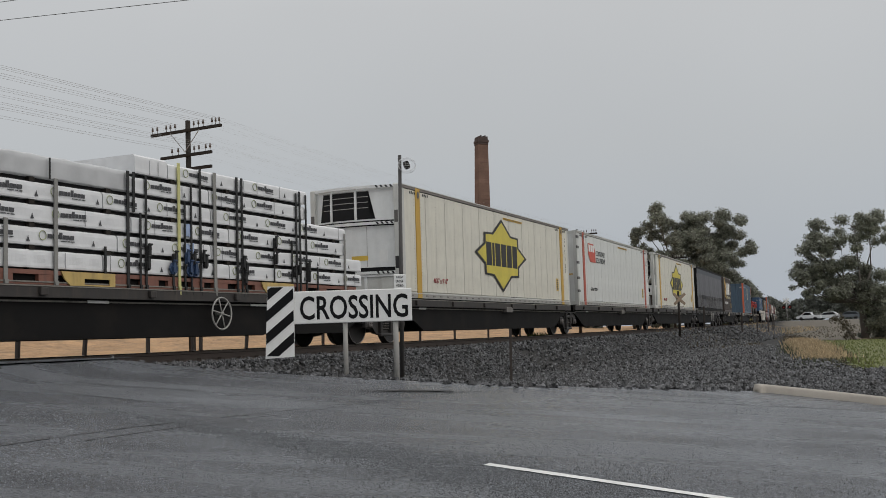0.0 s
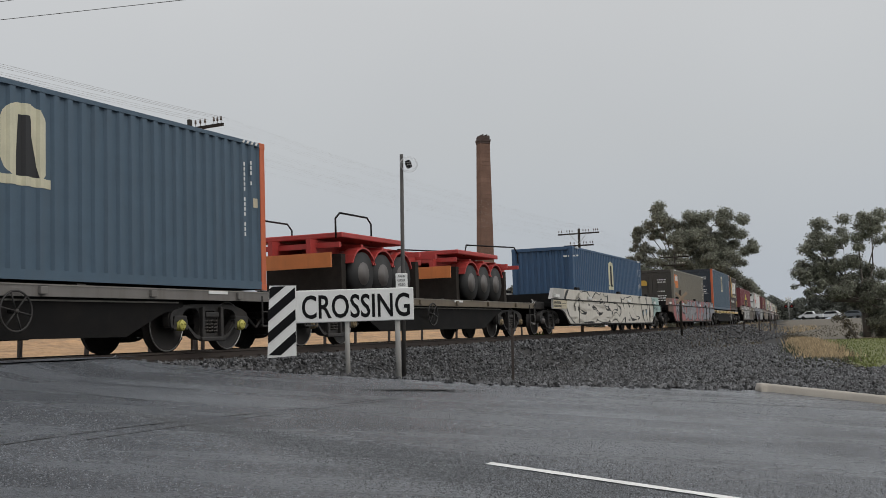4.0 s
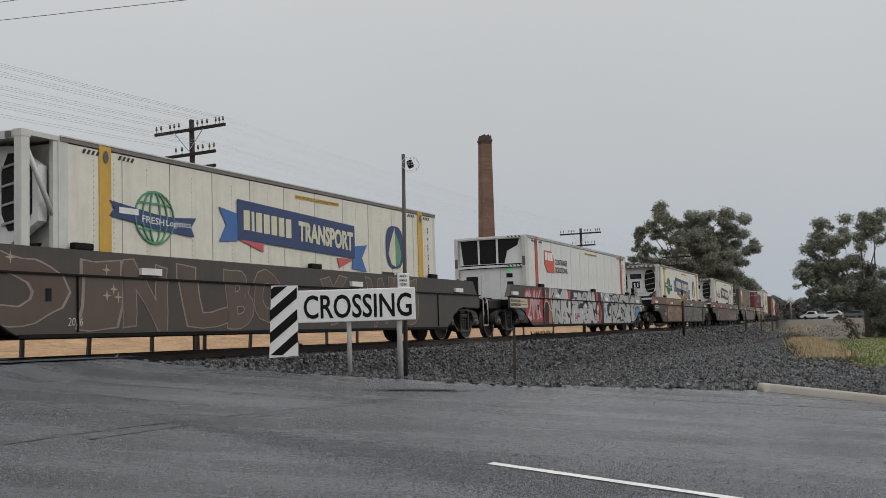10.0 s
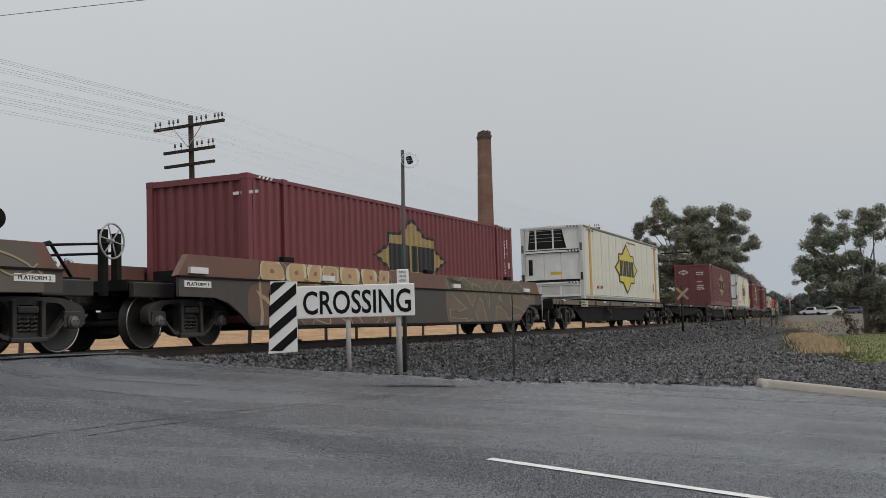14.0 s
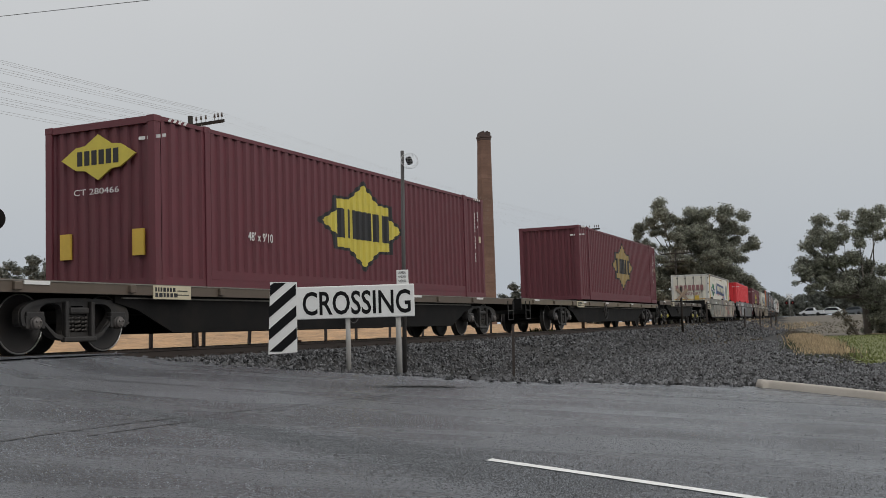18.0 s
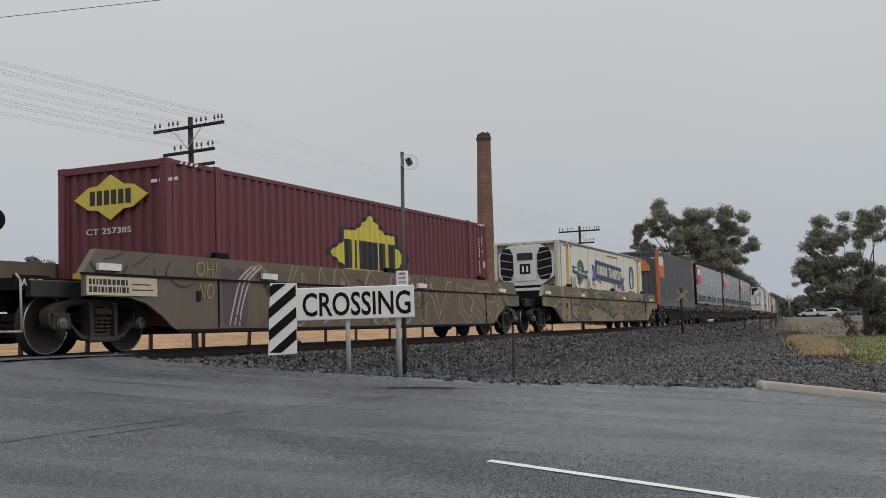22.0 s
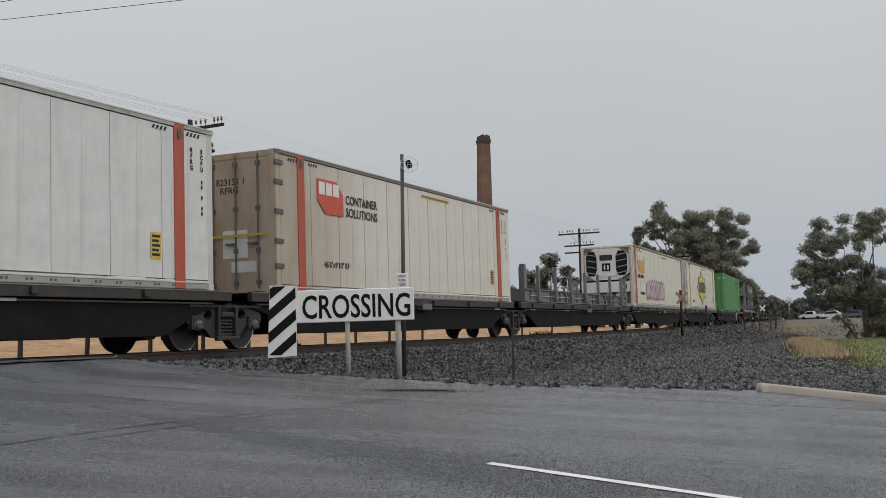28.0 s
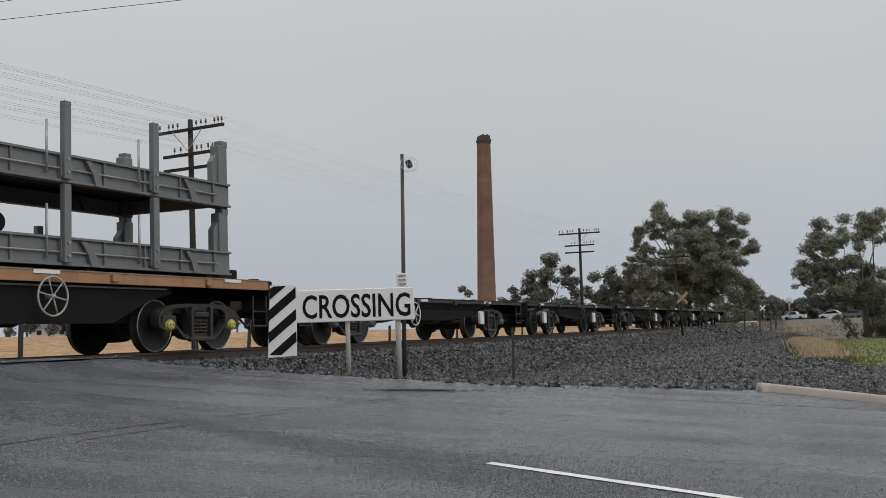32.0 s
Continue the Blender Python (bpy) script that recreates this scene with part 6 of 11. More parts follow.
xs = np.concatenate([np.linspace(-2500, -120, 14), np.linspace(-100, -22, 26), np.linspace(-20, 30, 126), np.linspace(32, 110, 40), np.linspace(125, 2500, 16)])
ys = np.concatenate([np.linspace(-600, -40, 8), np.linspace(-30, 5, 15), np.linspace(6, 60, 136), np.linspace(61.5, 130, 46), np.linspace(136, 300, 34), np.linspace(340, 3000, 12)])
# dirt colour taken near black to paint the shade between ballast stones
dirt_mat = shade("gravelly_dirt", (0.016, 0.015, 0.0145), rough=0.9, var=0.35, scale=0.9, fine=25, bump=0.02, dirt=0.4, dirt_col=(0.045, 0.037, 0.03))


def under_road(x, y):
    """The soil lies deeper under the asphalt."""
    inside = smooth((road_edge(x) - 0.9 - y) / 0.6) * smooth((x + 22.5) / 1.5) * smooth((44.5 - x) / 1.5) * smooth((y + 12.5) / 1.5)
    return -0.02 - 0.22 * inside


sheet("ground", xs, ys, under_road, dirt_mat, "gravelly dirt to the horizon, blackened as shade between the stones", "ground")


def drawn_road_keep(x, y):
    s, d = near_line(x, y)
    return (y < road_edge(x) + 0.05) & (d < 0.0) | ((s < -2.3) & (s > -16) & (d < 60) & (d > -30) & (y < 60) & (x < -5))


rx = np.linspace(-24, 46, 176)
ry = np.linspace(-14, 26, 110)
sheet("road", rx, ry, 0.004, asphalt, "worn damp grey asphalt road climbing to the crossing", "road", drawn_road_keep)
field_mat = shade("dry_field", (0.37, 0.225, 0.115), rough=0.9, var=0.6, scale=0.5, fine=7, bump=0.12, dirt=0.9, dirt_col=(0.17, 0.115, 0.065))


def field_keep(x, y):
    s, d = near_line(x, y)
    return (d > 5.2) & (d < 260)


def furrows(x, y):
    """Low uneven clods and hollows in the earth."""
    a = np.sin(2.1 * x + 1.3 * np.sin(0.9 * y)) * np.sin(1.7 * y + 1.1 * np.sin(1.3 * x)) + 0.6 * np.sin(4.7 * x - 2.9 * y) * np.sin(3.9 * y + 2.3 * x) + 0.5 * np.sin(0.6 * x + 0.9 * y)
    return 0.05 + 0.07 * np.clip(a, -0.6, 1.4)


fx = np.concatenate([np.linspace(-300, -40, 40), np.linspace(-38, 24, 180), np.linspace(24.6, 60, 40)])
fy = np.concatenate([np.linspace(-60, 10, 20), np.linspace(12, 60, 140), np.linspace(60.6, 120, 60), np.linspace(124, 420, 40)])
sheet("field", fx, fy, furrows, field_mat, "tan dry earth field behind the railway", "field", field_keep)



def far_verge_keep(x, y):
    s, d = near_line(x, y)
    return (d < -3.2) & (x > 10.4 + (y - 28.0) * 0.298 + 1.0) & (y > 66)


sheet("verge", np.linspace(20, 160, 90), np.linspace(64, 260, 90), 0.006, shade("dry_verge", (0.105, 0.090, 0.068), rough=0.9, var=0.45, scale=0.35, fine=4, bump=0.04, dirt=0.6, dirt_col=(0.075, 0.065, 0.045)), "bare brown verge beside the far road", "verge", far_verge_keep)

# dark patch repairs and seams on the road
seal = shade("road_seal", (0.02, 0.02, 0.022), rough=0.5, var=0.4, scale=3, fine=60, bump=0.006)
rough_seal = asphalt_shade("coarse_seal", (0.038, 0.041, 0.046), (0.066, 0.071, 0.079), 0.75)


def road_strip(name, pts, w0, w1, material, label, seed=0, lift=0.009, even=False):
    rnd = random.Random(seed)
    b = bmesh.new()
    prev = None
    n = 40
    for i in range(n + 1):
        t = i / n * (len(pts) - 1)
        k = min(int(t), len(pts) - 2)
        u = t - k
        x, y = pts[k][0] * (1 - u) + pts[k + 1][0] * u, pts[k][1] * (1 - u) + pts[k + 1][1] * u
        dx, dy = pts[k + 1][0] - pts[k][0], pts[k + 1][1] - pts[k][1]
        m = math.hypot(dx, dy)
        w = (w0 + (w1 - w0) * i / n) * (rnd.uniform(0.9, 1.1) if even else rnd.uniform(0.15, 1.2))
        row = []
        for sgn in (-1, 1):
            px, py = x - dy / m * w * sgn, y + dx / m * w * sgn
            row.append(b.verts.new((px, py, float(road_plane(px, py)) + lift)))
        if prev:
            b.faces.new((prev[0], prev[1], row[1], row[0]))
        prev = row
    return solid(name, b, material, label, "road patch", "", "structure")


road_strip("road_seam", ((-3.48, 8.25), (-3.23, 8.76), (-2.81, 9.53), (-1.8, 11.0), (-0.25, 13.26), (0.3, 13.9)), 0.016, 0.011, seal, "thin dark seam in the asphalt", 1)
road_strip("road_seam", ((-2.95, 8.72), (-2.54, 9.48), (-1.75, 10.75), (-0.6, 12.6)), 0.014, 0.008, seal, "thin dark seam in the asphalt", 2)
road_strip("road_seam", ((0.5, 14.3), (2.87, 14.1), (4.4, 14.1), (5.79, 14.19)), 0.010, 0.015, seal, "thin dark seam in the asphalt", 3)
STRIP = ((-3.74, 10.78, 0.05), (-2.97, 10.26, 0.07), (-2.49, 9.86, 0.09), (-1.9, 9.51, 0.13), (-1.35, 9.18, 0.19), (-0.74, 8.8, 0.28), (-0.07, 8.38, 0.36), (0.42, 8.01, 0.42), (1.16, 7.36, 0.5), (2.4, 6.4, 0.55))
road_strip("tyre_mark", ((-5.4, 13.2), (-4.0, 12.6), (-2.9, 12.5)), 0.10, 0.05, rough_seal, "faint dark tyre mark", 6, 0.006)
road_strip("tyre_mark", ((-3.5, 14.6), (-2.3, 14.3), (-1.4, 14.1)), 0.05, 0.02, rough_seal, "faint dark tyre mark", 7, 0.006)
road_strip("tyre_mark", ((-4.6, 11.9), (-3.7, 11.5), (-3.2, 11.3)), 0.03, 0.07, rough_seal, "faint dark tyre mark", 17, 0.006)
road_strip("mud_patch", ((-0.78, 13.42), (-0.4, 13.62), (0.02, 13.78)), 0.05, 0.07, shade("dark_mud", (0.022, 0.021, 0.02), rough=0.7, bump=0.02), "small heap of dark wet grit", 8, 0.02)
road_strip("lane_line", ((0.31, 8.58), (2.03, 7.66), (3.2, 7.03)), 0.058, 0.058, shade("road_paint", (0.68, 0.68, 0.66), rough=0.6, dirt=0.4, dirt_col=(0.2, 0.2, 0.2), var=0.2, scale=8), "worn white lane line", 9, 0.012, True)


# the seal's stone chips: standing proud all over the worn parts, crowded along the coarse strip
def chips(name, x, y, r, material, label, seed):
    rs = np.random.RandomState(seed)
    n = len(x)
    z = road_plane(x, y) + 0.003
    a = rs.uniform(0, 6.28, n)
    base = np.array([0, 1.57, 3.14, 4.71])[None] + a[:, None] + rs.uniform(-0.4, 0.4, (n, 4))
    rr = r[:, None] * rs.uniform(0.7, 1.3, (n, 4))
    rim = np.stack([x[:, None] + rr * np.cos(base), y[:, None] + rr * np.sin(base), np.repeat(z[:, None], 4, 1)], -1)
    top = np.stack([x + rs.uniform(-0.5, 0.5, n) * r, y + rs.uniform(-0.5, 0.5, n) * r, z + r * rs.uniform(0.5, 1.1, n)], -1)
    v = np.concatenate([rim, top[:, None]], 1).reshape(-1, 3)
    tri = np.array([(0, 1, 4), (1, 2, 4), (2, 3, 4), (3, 0, 4)])
    f = (np.arange(n)[:, None, None] * 5 + tri[None]).reshape(-1, 3)
    return tagged(new(name, cloud(name, v, f, material)), label, "grit", "", "stuff")


rs = np.random.RandomState(4)
sp = np.array(STRIP)
u = rs.uniform(0, 1, 62000) ** 0.5 * (len(STRIP) - 1)
cx, cy, cw = (np.interp(u, np.arange(len(STRIP)), sp[:, k]) for k in range(3))
off = rs.normal(0, 1.0, len(u)) * cw * np.where(rs.uniform(0, 1, len(u)) < 0.3, 2.0, 0.9)
gx, gy, gr = cx + off * 0.5, cy + off * 0.87, rs.uniform(0.004, 0.009, len(u))
chips("road_chips", gx[::2], gy[::2], gr[::2], chip_dark, "crowded dark stone chips in the coarse strip", 5)
chips("road_chips", gx[1::4], gy[1::4], gr[1::4], seal, "black tarry chips in the coarse strip", 15)
chips("road_chips", gx[3::4], gy[3::4], gr[3::4], chip_mat, "pale stone chips in the coarse strip", 25)
x, y = rs.uniform(-5.5, 8.0, 200000), rs.uniform(6.2, 15.0, 200000)
rough = np.sin(x * 1.1 + 0.7 * y) + np.sin(0.9 * x - 2.1 * y + 1.0) + 0.8 * np.sin(2.3 * x + 1.7 * y) + np.clip((x + 1.5) * 0.6, -1.5, 1.2) + np.clip((9.5 - y) * 0.4, -1, 0.8)
keep = rs.uniform(-2.4, 3.0, len(x)) < rough
x, y = x[keep], y[keep]
chips("road_chips", x[::2], y[::2], rs.uniform(0.0035, 0.0085, len(x[::2])), chip_mat, "fine pale stone chips of the worn road seal", 6)
chips("road_chips", x[1::6], y[1::6], rs.uniform(0.0035, 0.0085, len(x[1::6])), seal, "fine dark stone chips of the worn road seal", 26)
x, y = rs.uniform(-5.5, 7, 420), 15.2 - np.abs(rs.normal(0, 1.1, 420))
chips("road_grit", x, y, rs.uniform(0.006, 0.016, 420), seal, "scattered dark grit along the road edge", 7)
x, y = rs.normal(-0.36, 0.28, 500), rs.normal(0, 0.06, 500)
chips("road_grit", x, 13.62 + x * 0.42 + 0.16 + y, rs.uniform(0.008, 0.02, 500), seal, "heap of dark wet grit beside the post", 8)

# kerb
b = bmesh.new()
prev = None
kp = [(4.66, 16.02), (4.78, 16.12), (5.10, 15.90), (5.65, 15.52), (6.20, 15.08), (7.6, 14.2), (10.5, 12.7)]
for i in range(41):
    t = i / 40 * (len(kp) - 1)
    k = min(int(t), len(kp) - 2)
    u = t - k
    x, y = kp[k][0] * (1 - u) + kp[k + 1][0] * u, kp[k][1] * (1 - u) + kp[k + 1][1] * u
    z = float(ground_z(np.array([x]), np.array([y]))[0])
    h = 0.115 * min(1, i / 3 + 0.25)
    row = [b.verts.new((x + 0.02, y - 0.16, z - 0.1)), b.verts.new((x + 0.02, y - 0.13, z + h * 0.7)), b.verts.new((x, y - 0.05, z + h)), b.verts.new((x, y + 0.14, z + h)), b.verts.new((x, y + 0.18, z - 0.1))]
    if prev:
        for j in range(4):
            b.faces.new((prev[j], prev[j + 1], row[j + 1], row[j]))
    else:
        b.faces.new(row)
    prev = row
solid("kerb", b, concrete, "pale concrete kerb with a rounded end", "kerb", "", "structure", None, True)

# rails, sleepers
track = thing("railway_track", "standard railway track on dark ballast", "railway track", "", "structure")
rail_top = shade("rail_head", (0.30, 0.28, 0.26), rough=0.3, metal=0.8, var=0.15)
rail_side = shade("rail_web", (0.045, 0.033, 0.027), rough=0.7, var=0.25, scale=3, bump=0.002)
for off in (-0.755, 0.755):
    b, hb = bmesh.new(), bmesh.new()
    prof = ((-0.07, -0.165), (0.07, -0.165), (0.07, -0.15), (0.012, -0.13), (0.012, -0.045), (0.036, -0.035), (0.036, -0.002), (-0.036, -0.002), (-0.036, -0.035), (-0.012, -0.045), (-0.012, -0.13), (-0.07, -0.15))
    prev = hprev = None
    for s in np.arange(-60, 330, 2.0):
        p, h = on_line(float(s))
        nrm = Vector((-math.sin(h), math.cos(h), 0))
        row = [b.verts.new(p + nrm * (off + q) + Vector((0, 0, z))) for q, z in prof]
        if prev:
            for j in range(len(prof)):
                k = (j + 1) % len(prof)
                b.faces.new((prev[j], prev[k], row[k], row[j]))
        prev = row
        hrow = [hb.verts.new(p + nrm * (off + q) + Vector((0, 0, 0.0))) for q in (-0.03, 0.03)]
        if hprev:
            hb.faces.new((hprev[0], hprev[1], hrow[1], hrow[0]))
        hprev = hrow
    part("rail", b, rail_side, track, "rusty rail")
    part("rail_head", hb, rail_top, track, "bright worn running surface")
sleeper_mat = shade("sleeper", (0.12, 0.105, 0.09), rough=0.9, var=0.3, scale=4, bump=0.006, per_object=0.2)
for k in range(120):
    s = -1.6 + 0.62 * k
    part("sleeper", lambda q: soft_box(q, -0.12, 0.12, -1.3, 1.3, -0.2, 0.0, 0.015), sleeper_mat, track, "", line_pose(s, 0, -0.168), "sleeper")
clip = bmesh.new()
for s in np.arange(-1.6, 40, 0.62):
    m = line_pose(float(s))
    for off in (-0.755, 0.755):
        for e in (-0.10, 0.10):
            p = m @ Vector((0, off + e, -0.14))
            box(clip, p.x - 0.035, p.x + 0.035, p.y - 0.035, p.y + 0.035, p.z - 0.03, p.z + 0.02)
part("rail_clip", clip, rail_side, track)
plank = bmesh.new()
for off0, off1 in ((-2.6, -0.85), (-0.64, 0.64), (0.85, 2.6)):
    pts = [line_pose(s, o, -0.012).translation for s, o in ((-15, off0), (-2.2, off0), (-2.2, off1), (-15, off1))]
    plank.faces.new([plank.verts.new(p) for p in pts])
part("crossing_surface", plank, asphalt, track, "asphalt infill between the rails")


# ballast stones
def stones(name, n, region, size, seed, material, label):
    rs = np.random.RandomState(seed)
    pts = region(rs, n)
    m = len(pts)
    base = np.array([(1, 0, 0), (0, 1, 0), (-1, 0, 0), (0, -1, 0), (0, 0, 1), (0, 0, -1)], float)
    tri = np.array([(0, 1, 4), (1, 2, 4), (2, 3, 4), (3, 0, 4), (1, 0, 5), (2, 1, 5), (3, 2, 5), (0, 3, 5)])
    r = rs.uniform(size[0], size[1], (m, 1, 1))
    sh = base[None] * rs.uniform(0.55, 1.25, (m, 6, 1)) + rs.uniform(-0.28, 0.28, (m, 6, 3))
    ang = rs.uniform(0, 6.28, m)
    tilt = rs.uniform(-0.8, 0.8, m)
    ca, sa, ct, st = np.cos(ang)[:, None], np.sin(ang)[:, None], np.cos(tilt)[:, None], np.sin(tilt)[:, None]
    x, y, z = sh[..., 0], sh[..., 1], sh[..., 2]
    y, z = y * ct - z * st, y * st + z * ct
    x, y = x * ca - y * sa, x * sa + y * ca
    v = np.stack([x, y, z * 1.05], -1) * r + pts[:, None, :]
    v[..., 2] += rs.uniform(-0.7, 0.8, (m, 1)) * r[:, :, 0]
    f = (np.arange(m)[:, None, None] * 6 + tri[None]).reshape(-1, 3)
    return tagged(new(name, cloud(name, v.reshape(-1, 3), f, material)), label, "gravel", "", "stuff")


def bank_region(s0, s1, d0, d1, yfar):
    def f(rs, n):
        s = rs.uniform(s0, s1, n)
        d = rs.uniform(d0, d1, n)
        h = np.interp(s, _s, _h)
        x = np.interp(s, _s, _x) - d * np.sin(h)
        y = np.interp(s, _s, _y) + d * np.cos(h)
        ok = (y > road_edge(x) - 0.12 + np.where(x > 4.4, 0.42, 0.0) + rs.uniform(-0.15, 0.25, n)) & (s > -1.9 + rs.uniform(-0.4, 0.4, n)) & (x < np.where(y > 26.2, 10.6 + (y - 28.0) * 0.298, 18))
        x, y, s, d = x[ok], y[ok], s[ok], d[ok]
        z = ground_z(x, y)
        return np.stack([x, y, z - 0.005], 1)
    return f


stones("ballast", 46000, bank_region(-2.5, 14, -6.0, 2.6, 30), (0.022, 0.046), 1, ballast_mat, "dark angular ballast stones beside the rails")
stones("ballast", 36000, bank_region(-2.5, 14, -18.0, -6.0, 30), (0.026, 0.052), 2, ballast_mat, "dark angular gravel between road and track")
stones("ballast", 30000, bank_region(14, 45, -9.0, 2.4, 60), (0.036, 0.066), 3, ballast_mat, "dark angular ballast farther along the line")
stones("ballast", 17000, bank_region(14, 42, -24.0, -9.0, 60), (0.036, 0.07), 4, ballast_mat, "dark gravel on the wide verge")
stones("ballast", 9000, bank_region(45, 130, -5.0, 2.4, 60), (0.06, 0.12), 5, ballast_mat, "ballast far along the line")


# ---- crossing sign and camera post ----
sign_white = shade("sign_white", (0.78, 0.78, 0.76), rough=0.45, var=0.06, dirt=0.15, dirt_col=(0.4, 0.39, 0.36))
sign_post = shade("sign_post_grey", (0.36, 0.35, 0.33), rough=0.6, var=0.12, dirt=0.3, dirt_col=(0.2, 0.18, 0.15))
sign_black = shade("sign_black", (0.008, 0.008, 0.009), rough=0.6, spec=0.15)
sign = thing("crossing_sign", "white level crossing sign with black lettering on steel posts", "road sign")
SY = 15.3
K = SY / 15.5


def sx(x):
    return x * K


board = part("name_board", soft_box(bmesh.new(), -0.85, 0.85, -0.015, 0.015, -0.235, 0.235, 0.012), sign_white, sign, "white board", pose(sx(-1.315), SY, 0.625, 0, -0, 0))
part("lettering", lettering("CROSSING", 0.47, 1.56, 0.001, 1.0, 0.007), sign_black, board, "black capital letters", pose(-0.765, -0.018, -0.17))
side = part("stripe_board", slab(bmesh.new(), [(-0.215, -0.51), (0.20, -0.49), (0.215, 0.52), (-0.17, 0.53)], -0.012, 0.012), sign_white, sign, "black and white striped board", pose(sx(-2.385), SY - 0.02, 0.415))
for k in range(4):
    z0 = -0.50 + 0.315 * k - 0.12
    b = bmesh.new()
    pts = [(-0.2, z0), (-0.2, z0 + 0.155), (0.2, z0 + 0.155 + 0.33), (0.2, z0 + 0.33)]
    pts = [(p, min(max(q, -0.485), 0.515)) for p, q in pts]
    if k == 0:
        pts = [(-0.19, -0.47), (-0.19, -0.465), (0.2, -0.135), (0.2, -0.29), (-0.02, -0.475)]
    if k == 3:
        pts = [(-0.175, 0.325), (-0.17, 0.48), (-0.12, 0.515), (0.06, 0.515)]
    slab(b, pts, -0.017, -0.012)
    part("stripe", b, sign_black, side)
for x, z0, z1, r in ((-2.47, -0.36, 0.0, 0.03), (-1.44, -0.44, 0.9, 0.035), (-0.70, -0.46, 1.0, 0.04)):
    part("post", tube(bmesh.new(), (sx(x), SY + 0.05, z0 - 0.2), (sx(x), SY + 0.05, z1 - 0.3), r, 12), sign_post, sign, "galvanised steel post", None, None, True)

cctv = thing("camera_post", "tall steel post with a security camera in a wire cage", "camera post")
part("post", tube(bmesh.new(), (-0.63, 15.62, -0.65), (-0.575, 15.62, 2.86), 0.034, 14, 0.026), shade("dark_post", (0.055, 0.052, 0.05), rough=0.6, dirt=0.4), cctv, "dark steel post", None, None, True)
cage = bmesh.new()
for k in range(6):
    u = -0.85 + 0.34 * k
    half = math.sqrt(1 - u * u)
    for y in (15.50,):
        tube(cage, (-0.47 - 0.125 * half, y, 2.70 + 0.1 * u), (-0.47 + 0.125 * half, y, 2.70 + 0.1 * u), 0.0012, 4)
        tube(cage, (-0.47 + 0.125 * u, y, 2.70 - 0.1 * half), (-0.47 + 0.125 * u, y, 2.70 + 0.1 * half), 0.0012, 4)
for y in (15.50, 15.68):
    prev = None
    for k in range(25):
        p = (-0.47 + 0.128 * math.cos(k * math.pi / 12), y, 2.70 + 0.103 * math.sin(k * math.pi / 12))
        if prev:
            tube(cage, prev, p, 0.003, 5)
        prev = p
for k in range(16):
    a = k * math.pi / 8
    tube(cage, (-0.47 + 0.128 * math.cos(a), 15.50, 2.70 + 0.103 * math.sin(a)), (-0.47 + 0.128 * math.cos(a), 15.68, 2.70 + 0.103 * math.sin(a)), 0.002, 4)
part("cage", cage, shade("cage_wire", (0.80, 0.80, 0.80), rough=0.4, var=0.05), cctv, "galvanised wire cage")
part("camera_body", soft_box(bmesh.new(), -0.045, 0.045, -0.07, 0.07, -0.055, 0.055, 0.025), black_steel, cctv, "dark camera housing", pose(-0.475, 15.60, 2.705, 0, -20, 0))
nb = part("notice", soft_box(bmesh.new(), -0.71, -0.535, 15.54, 15.555, 0.80, 1.08, 0.008), sign_white, cctv, "small pale notice")
for i, word in enumerate(("AREA", "UNDER", "VIDEO")):
    part("lettering", lettering(word, 0.05, 0.11, 0.001), black_steel, nb, "", pose(-0.68, 15.537, 1.022 - 0.062 * i))

# guard posts behind the line
post_mat = shade("guard_post", (0.05, 0.04, 0.035), rough=0.8, dirt=0.4)
for k, s in enumerate((-0.2, 2.06, 3.98, 6.16, 7.93, 8.25, 10.3, 12.4, 14.6, 16.63, 19.15, 22.0, 25.5, 29.5, 34.0, 39.0)):
    p, h = on_line(s, 4.2)
    z = float(ground_z(np.array([p.x]), np.array([p.y]))[0])
    tall = 1.15 if s < 10 else 0.95
    b = bmesh.new()
    soft_box(b, -0.045, 0.045, -0.035, 0.035, -0.1, tall, 0.01)
    solid("guard_post", b, post_mat, "short dark guard post behind the railway", "post", "guard posts", "", pose(p.x, p.y, z, random.Random(k).uniform(-2, 2), random.Random(k + 9).uniform(1, 5), math.degrees(h)))
p, h = on_line(10.2, 2.6)
b = bmesh.new()
box(b, -0.05, 0.05, -0.05, 0.05, -0.2, 0.22)
box(b, -0.05, 0.22, -0.05, 0.05, 0.05, 0.14)
solid("track_marker", b, rust_steel, "small rusty track-side fitting", "marker", "", "", pose(p.x, p.y, -0.12, 0, 0, math.degrees(h)))

p, h = on_line(2.36, 6.2)
solid("marker_post", tube(bmesh.new(), (0, 0, -0.2), (0, 0, 1.5), 0.03, 8), galv, "thin galvanised marker post behind the railway", "post", "", "", pose(p.x, p.y, float(ground_z(np.array([p.x]), np.array([p.y]))[0])), True)

# near fence of thin steel posts
for x, y, top in ((1.55, 25.0, 0.55), (17.2, 70.0, 0.95), (22.5, 80.0, 0.6), (27.2, 92.0, 0.7), (31.5, 103.0, 0.75), (36.0, 116.0, 0.75), (40.5, 130.0, 0.8), (45.0, 145.0, 0.8)):
    z = float(ground_z(np.array([x]), np.array([y]))[0])
    b = bmesh.new()
    r = 0.03 if y < 60 else 0.045
    box(b, -r, r, -r, r, -0.1, 1.25 if y < 60 else 1.55)
    solid("fence_post", b, post_mat, "thin dark steel fence post", "post", "fence posts", "", pose(x, y, z, 0, 1.0))


